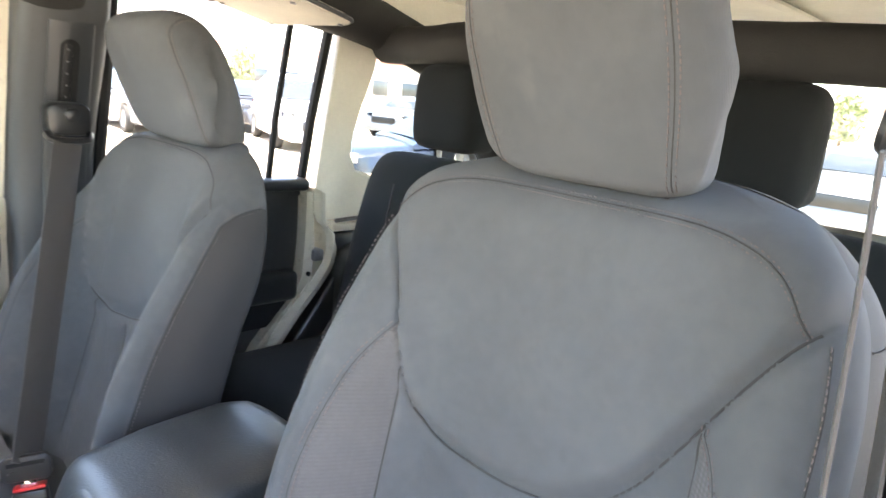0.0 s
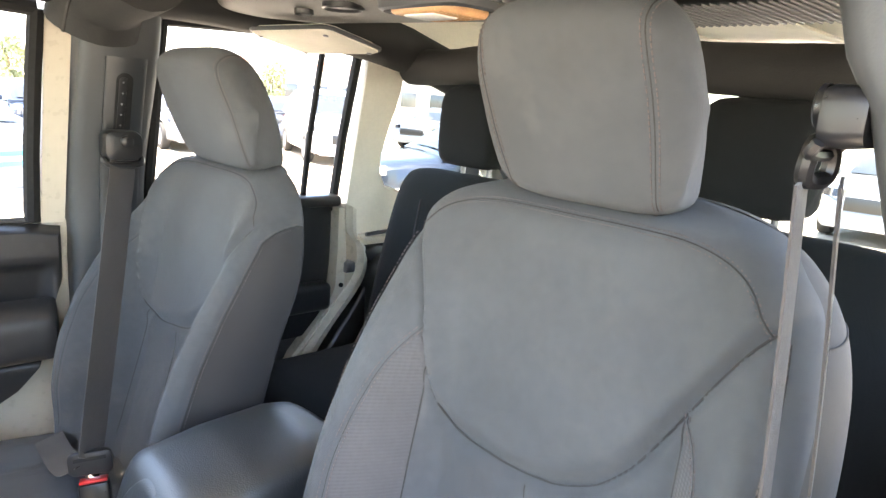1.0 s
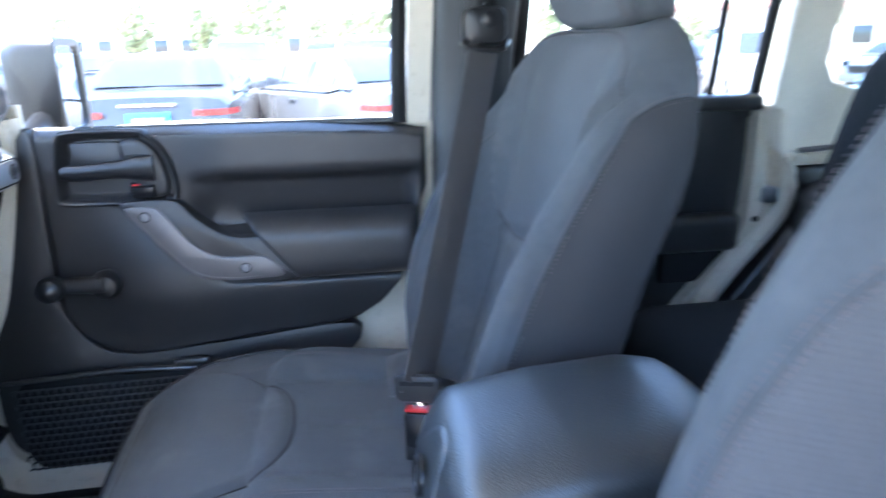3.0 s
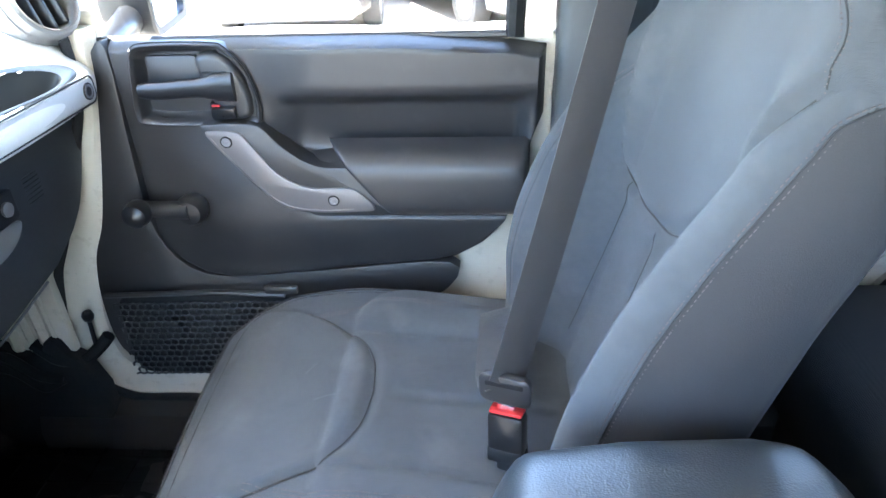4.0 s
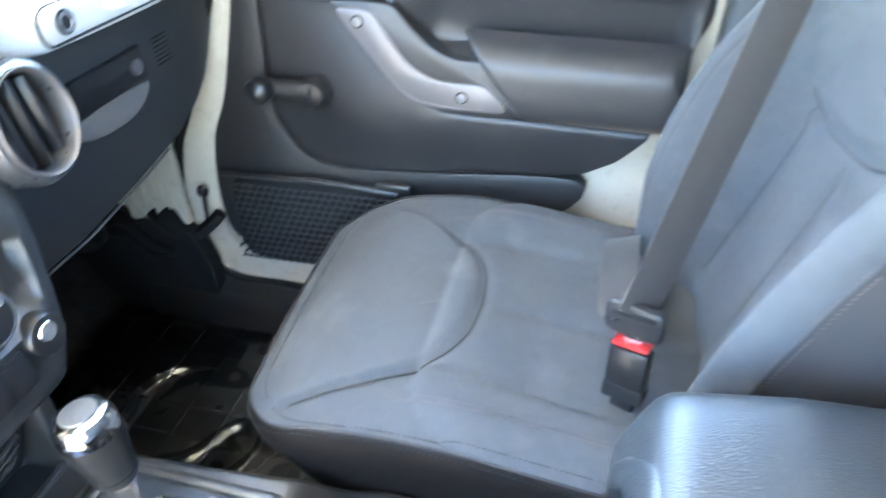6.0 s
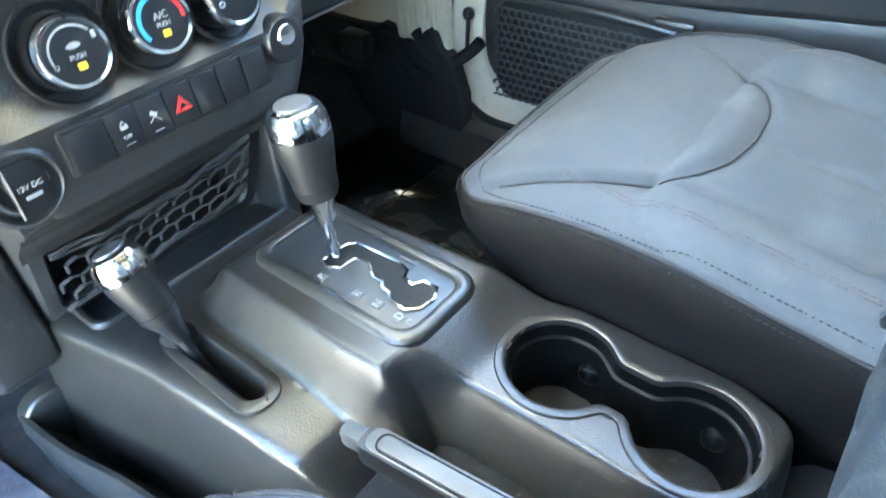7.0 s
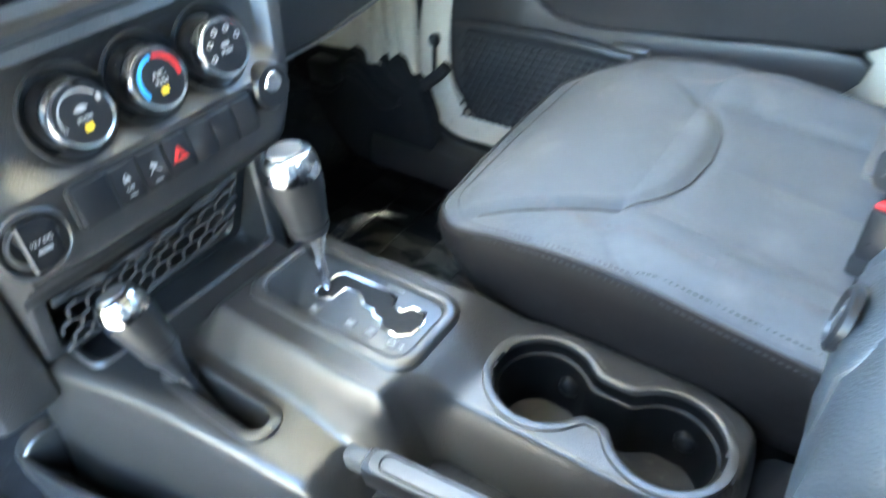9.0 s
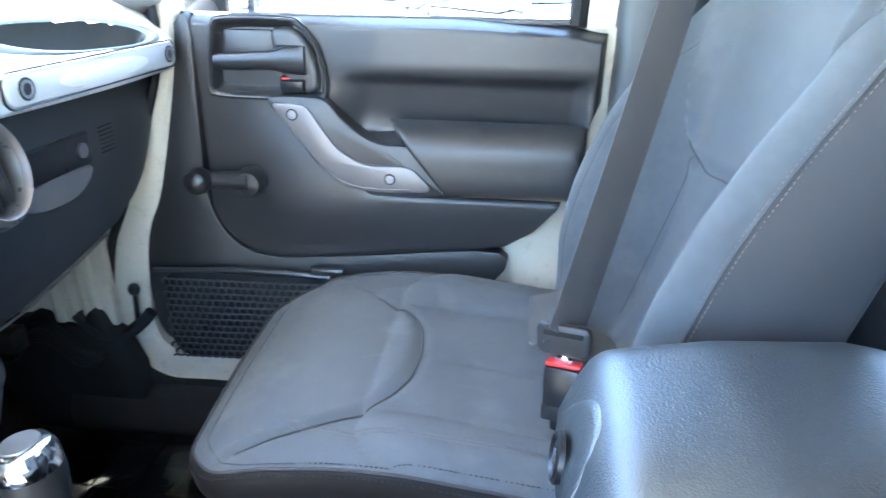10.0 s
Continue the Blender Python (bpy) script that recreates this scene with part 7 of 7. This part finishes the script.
# ---- the car park outside ----
def car(label, m, paint, kind="sedan", group="parked cars"):
    """A parked car: x is forward from its middle, z up from the ground."""
    c = thing("car", label, "car", m, group)
    if kind == "sedan":
        L, W, H = 4.7, 1.84, 1.45
        deck = [(-2.35, 0.55), (-2.30, 0.95), (-2.20, 1.04), (-1.55, 1.08), (-1.2, 1.02), (0.9, 0.98), (1.05, 0.97), (2.0, 0.86), (2.25, 0.72), (2.35, 0.50)]
        cab = [(-1.75, 1.05), (-1.05, 1.36), (-0.5, H), (0.2, H), (0.75, 1.28), (1.25, 0.98)]
    else:
        L, W, H = 4.75, 1.92, 1.76
        deck = [(-2.35, 0.60), (-2.32, 1.05), (-2.25, 1.12), (-1.5, 1.12), (0.0, 1.10), (1.0, 1.08), (1.15, 1.08), (2.0, 1.02), (2.28, 0.92), (2.38, 0.55)]
        cab = [(-2.28, 1.12), (-1.95, 1.62), (-1.4, H), (0.1, H), (0.65, 1.60), (1.25, 1.10)]
    rings = []
    for x in np.linspace(-2.35, 2.35, 40):
        top = along(x, deck)
        e = 1 - 0.16 * (abs(x) / 2.35) ** 5
        w = W / 2 * e
        low = 0.24
        for wx in (-1.42, 1.42):
            if abs(x - wx) < 0.36:
                low = max(low, 0.05 + math.sqrt(max(0, 0.36 ** 2 - (x - wx) ** 2)) + 0.28)
        low = min(low, top - 0.12)
        half = [(0.0, top + 0.02), (w * 0.6, top + 0.012), (w * 0.88, top - 0.02), (w * 0.97, top - 0.09), (w, (top + low) / 2), (w * 0.98, low + 0.05), (w * 0.90, low), (0.0, low)]
        rings.append([Vector((x, y, z)) for y, z in half] + [Vector((x, -y, z)) for y, z in half[-2:0:-1]])
    part("body", loft(rings), paint, c)
    rings = []
    for x in np.linspace(cab[0][0], cab[-1][0], 26):
        z = along(x, cab)
        base = along(x, deck) - 0.03
        z = max(z, base + 0.02)
        k = (z - base) / (H - base)
        wb, wt = W / 2 * 0.93, W / 2 * (0.93 - 0.24 * k)
        half = [(0.0, z + 0.015), (wt * 0.8, z), (wt, z - 0.05 * k), (wb, base)]
        rings.append([Vector((x, y, zz)) for y, zz in half] + [Vector((x, -y, zz)) for y, zz in half[:0:-1]])
    cabin = part("cabin", loft(rings), paint, c)
    # windows a little proud of the cabin
    def side_pt(x, k, sgn):
        z, base = along(x, cab), along(x, deck) - 0.03
        zz = base + (z - 0.06 - base) * k
        kk = (zz - base) / (H - base)
        return Vector((x, sgn * (W / 2 * (0.93 - 0.24 * kk) + 0.006), zz))
    x0, x1 = cab[0][0] + 0.42, cab[-1][0] - 0.35
    for sgn in (-1, 1):
        for a, b in ((x0, -0.62), (-0.55, 0.28), (0.35, x1)):
            part("side_window", loft([[side_pt(x, 0.18, sgn) for x in np.linspace(a, b, 7)], [side_pt(x, 0.92, sgn) for x in np.linspace(a, b, 7)]], closed=False), CAR_GLASS, cabin, "dark car glass")
    def end_glass(xa, xb, name):
        rows = []
        for x in np.linspace(xa, xb, 5):
            z = along(x, cab)
            base = along(x, deck) - 0.03
            k = (z - base) / (H - base)
            w = W / 2 * (0.93 - 0.24 * k) * 0.84
            d = 0.012
            rows.append([Vector((x + math.copysign(d, xb - xa) * -1, y, z + 0.022)) for y in np.linspace(-w, w, 7)])
        part(name, loft(rows, closed=False), CAR_GLASS, cabin, "dark car glass")
    end_glass(cab[0][0] + 0.10, cab[1][0] + 0.1, "rear_window")
    end_glass(cab[-1][0] - 0.08, cab[-2][0] - 0.05, "windscreen")
    for wx in (-1.42, 1.42):
        for sgn in (-1, 1):
            wm = Matrix.Translation((wx, sgn * (W / 2 - 0.10), 0.33)) @ pose(0, 0, 0, 90 * -sgn, 0, 0)
            wh = part("wheel", lathe([(0.20, -0.10), (0.31, -0.10), (0.33, -0.06), (0.33, 0.07), (0.31, 0.10), (0.22, 0.10), (0.21, 0.07), (0.0, 0.07)], wm, 28), TYRE, c)
            part("rim", lathe([(0.215, 0.085), (0.20, 0.10), (0.18, 0.085), (0.05, 0.09), (0.0, 0.095)], wm, 20), STEEL, wh)
    zl = along(-2.2, deck) - 0.17
    for sgn in (-1, 1):
        part("tail_light", loft([[Vector((x, sgn * y, zl + dz)) for x, y in ((-2.335, W * 0.24), (-2.33, W * 0.34), (-2.27, W * 0.43), (-2.05, W * 0.475))] for dz in (-0.03, 0.0, 0.03)], closed=False), TAIL_RED, c, "red tail light")
        part("headlight", loft([[Vector((x, sgn * y, zl - 0.10 + dz)) for x, y in ((2.34, W * 0.24), (2.30, W * 0.34), (2.20, W * 0.43), (2.0, W * 0.475))] for dz in (-0.06, 0.0, 0.06)], closed=False), CHROME, c, "clear headlight")
        part("door_mirror", rbox((0.10, 0.18, 0.12), (0.75, sgn * (W / 2 + 0.06), 1.02), 0.03, 2), paint, c)
        part("door_handle", rbox((0.20, 0.02, 0.03), (-0.25, sgn * (W / 2 * 0.985), 0.86), 0.006), paint, c)
    part("plate", rbox((0.02, 0.42, 0.15), (-2.355, 0, zl - 0.06), 0.004), BLUE_PRINT, c, "blue number plate blank")
    part("plate_bar", rbox((0.006, 0.30, 0.05), (-2.368, 0, zl - 0.06), 0.0), WHITE_PRINT, c)
    part("bumper", rbox((0.10, W * 0.86, 0.20), (-2.33, 0, 0.42), 0.03, 2), paint, c)
    part("grille", rbox((0.05, W * 0.5, 0.22), (2.345, 0, 0.62), 0.02), SMOOTH_BLACK, c)
    part("badge_bar", rbox((0.02, 0.55, 0.03), (-2.33, 0, zl + 0.09), 0.006), CHROME, c)
    return c


def paint(name, rgb):
    return material(name, rgb, 0.22, metal=0.3, vary=0.04, scale=2, coat=0.6)
P_GREY, P_SILVER, P_WHITE, P_BLUE, P_BLACK, P_RED = (paint(n, c) for n, c in (("grey_paint", (0.055, 0.055, 0.06)), ("silver_paint", (0.17, 0.175, 0.185)), ("white_paint", (0.55, 0.55, 0.55)), ("blue_paint", (0.030, 0.040, 0.065)), ("black_paint", (0.02, 0.02, 0.022)), ("red_paint", (0.40, 0.03, 0.03))))
def at_ground(x, y, heading):
    return pose(x, y, GROUND, 0, 0, heading)
near = car("grey parked sedan seen from its tail", at_ground(-2.25, 9.0, 93), P_GREY)
silver = car("silver parked sedan turned away", at_ground(-0.10, 8.9, 116), P_SILVER)
suv = car("white parked sport utility vehicle", at_ground(-2.6, 17.5, 275), P_WHITE, "suv")
darkc = car("dark blue parked sedan", at_ground(7.0, 5.9, 158), P_BLUE)
for k, (src, x, y, h) in enumerate(((suv, 0.5, 18.0, 268), (darkc, 3.6, 18.5, 272), (silver, 6.8, 17.6, 265), (suv, 9.6, 14.5, 250), (near, 11.5, 7.8, 170), (silver, 13.5, 2.2, 185), (suv, 15.0, -2.0, 182), (near, -6.2, 17.6, 272), (silver, -9.5, 16.8, 268),
                                    (darkc, -7.5, 8.5, 92), (suv, -0.8, 27.0, 90), (silver, 2.5, 27.5, 88), (near, 6.0, 27.0, 91), (suv, 9.5, 26.0, 87), (darkc, 13.0, 22.0, 80), (silver, -5.0, 27.5, 92), (near, 17.0, 13.0, 160), (suv, 18.5, 7.0, 170), (darkc, 14.5, 10.2, 165), (silver, 16.5, 17.5, 200), (near, 10.5, 19.0, 262), (suv, 20.0, -6.0, 180), (darkc, 9.0, -4.6, 175), (silver, 12.0, -7.0, 172))):
    copy_thing(src, at_ground(x, y, h))


def tree(label, x, y, h, spread):
    t = thing("tree", label, "tree", pose(x, y, GROUND), "car park trees")
    part("trunk", tube([Vector((0, 0, 0)), Vector((0.05, 0.02, h * 0.3)), Vector((0.0, 0.08, h * 0.6)), Vector((0.06, 0.05, h * 0.85))], [0.16, 0.12, 0.08, 0.03], 8), BARK, t)
    limbs, leaves = bmesh.new(), bmesh.new()
    for k in range(9):
        a = 2.4 * k
        z0 = h * (0.35 + 0.05 * k)
        tip = Vector((math.cos(a) * spread * (0.9 - 0.05 * k), math.sin(a) * spread * (0.9 - 0.05 * k), z0 + h * 0.22))
        tube([Vector((0.03, 0.03, z0)), tip * 0.5 + Vector((0, 0, z0 * 0.45)), tip], [0.06, 0.04, 0.015], 6, limbs)
    for k in range(700):
        a, r, zz = random.uniform(0, 6.283), random.random() ** 0.5, random.random()
        w = spread * (0.35 + 0.75 * math.sin(math.pi * (0.12 + 0.8 * zz))) * (0.8 + 0.4 * noise.noise(Vector((a, zz * 3, x))))
        p = Vector((math.cos(a) * r * w, math.sin(a) * r * w, h * (0.32 + 0.72 * zz)))
        s = random.uniform(0.10, 0.26)
        q = Euler((random.uniform(0, 6), random.uniform(0, 6), random.uniform(0, 6))).to_matrix()
        vs = [leaves.verts.new(p + q @ Vector(o) * s) for o in ((-1, 0, 0), (0, -0.6, 0.15), (1, 0, 0), (0, 0.6, 0.15))]
        leaves.faces.new(vs)
    part("limb", limbs, BARK, t)
    part("crown", leaves, LEAF, t)
    return t
src = tree("small leafy car park tree", -10.0, 52.0, 4.0, 1.5)
for x, y, r, s in ((-5.4, 50, 40, 1.35), (-2.0, 54, 80, 0.9), (2.6, 53, 10, 1.1), (0.6, 60, 170, 1.0), (-8.2, 58, 230, 0.85), (-15.0, 53, 200, 1.1), (9.0, 52, 120, 0.9), (16.0, 52, 300, 1.0), (-21, 54, 60, 1.0), (26, 48, 30, 0.9), (40, 34, 90, 1.1), (46, 24, 10, 0.9), (50, 12, 50, 1.0), (33, 44, 150, 1.1), (52, 3, 20, 0.9)):
    copy_thing(src, pose(x, y, GROUND, 0, 0, r) @ Matrix.Scale(s, 4))


def building(label, x, y, w, d, h, rot, roofmat):
    b = thing("building", label, "building", pose(x, y, GROUND, 0, 0, rot))
    part("wall", rbox((w, d, h), (0, 0, h / 2), 0.05), STUCCO, b)
    part("roof", rbox((w + 0.8, d + 0.8, 0.7), (0, 0, h + 0.2), 0.1), roofmat, b)
    n = int(w / 3.2)
    for k in range(n):
        wn = part("window", rbox((1.8, 0.12, 1.7), (-w / 2 + (k + 0.5) * w / n, -d / 2 - 0.02, 1.7), 0.03), CAR_GLASS, b)
        part("sill", rbox((2.0, 0.2, 0.12), (-w / 2 + (k + 0.5) * w / n, -d / 2 - 0.06, 0.80), 0.02), STUCCO, wn)
building("low pale shop building with a red fascia", 52, 66, 34, 12, 4.6, -35, ROOF_RED)
building("low pale stucco building across the car park", -20, 98, 50, 12, 4.2, 4, STUCCO)
building("low pale building behind the car park", 85, 14, 34, 12, 4.4, 75, ROOF_RED)
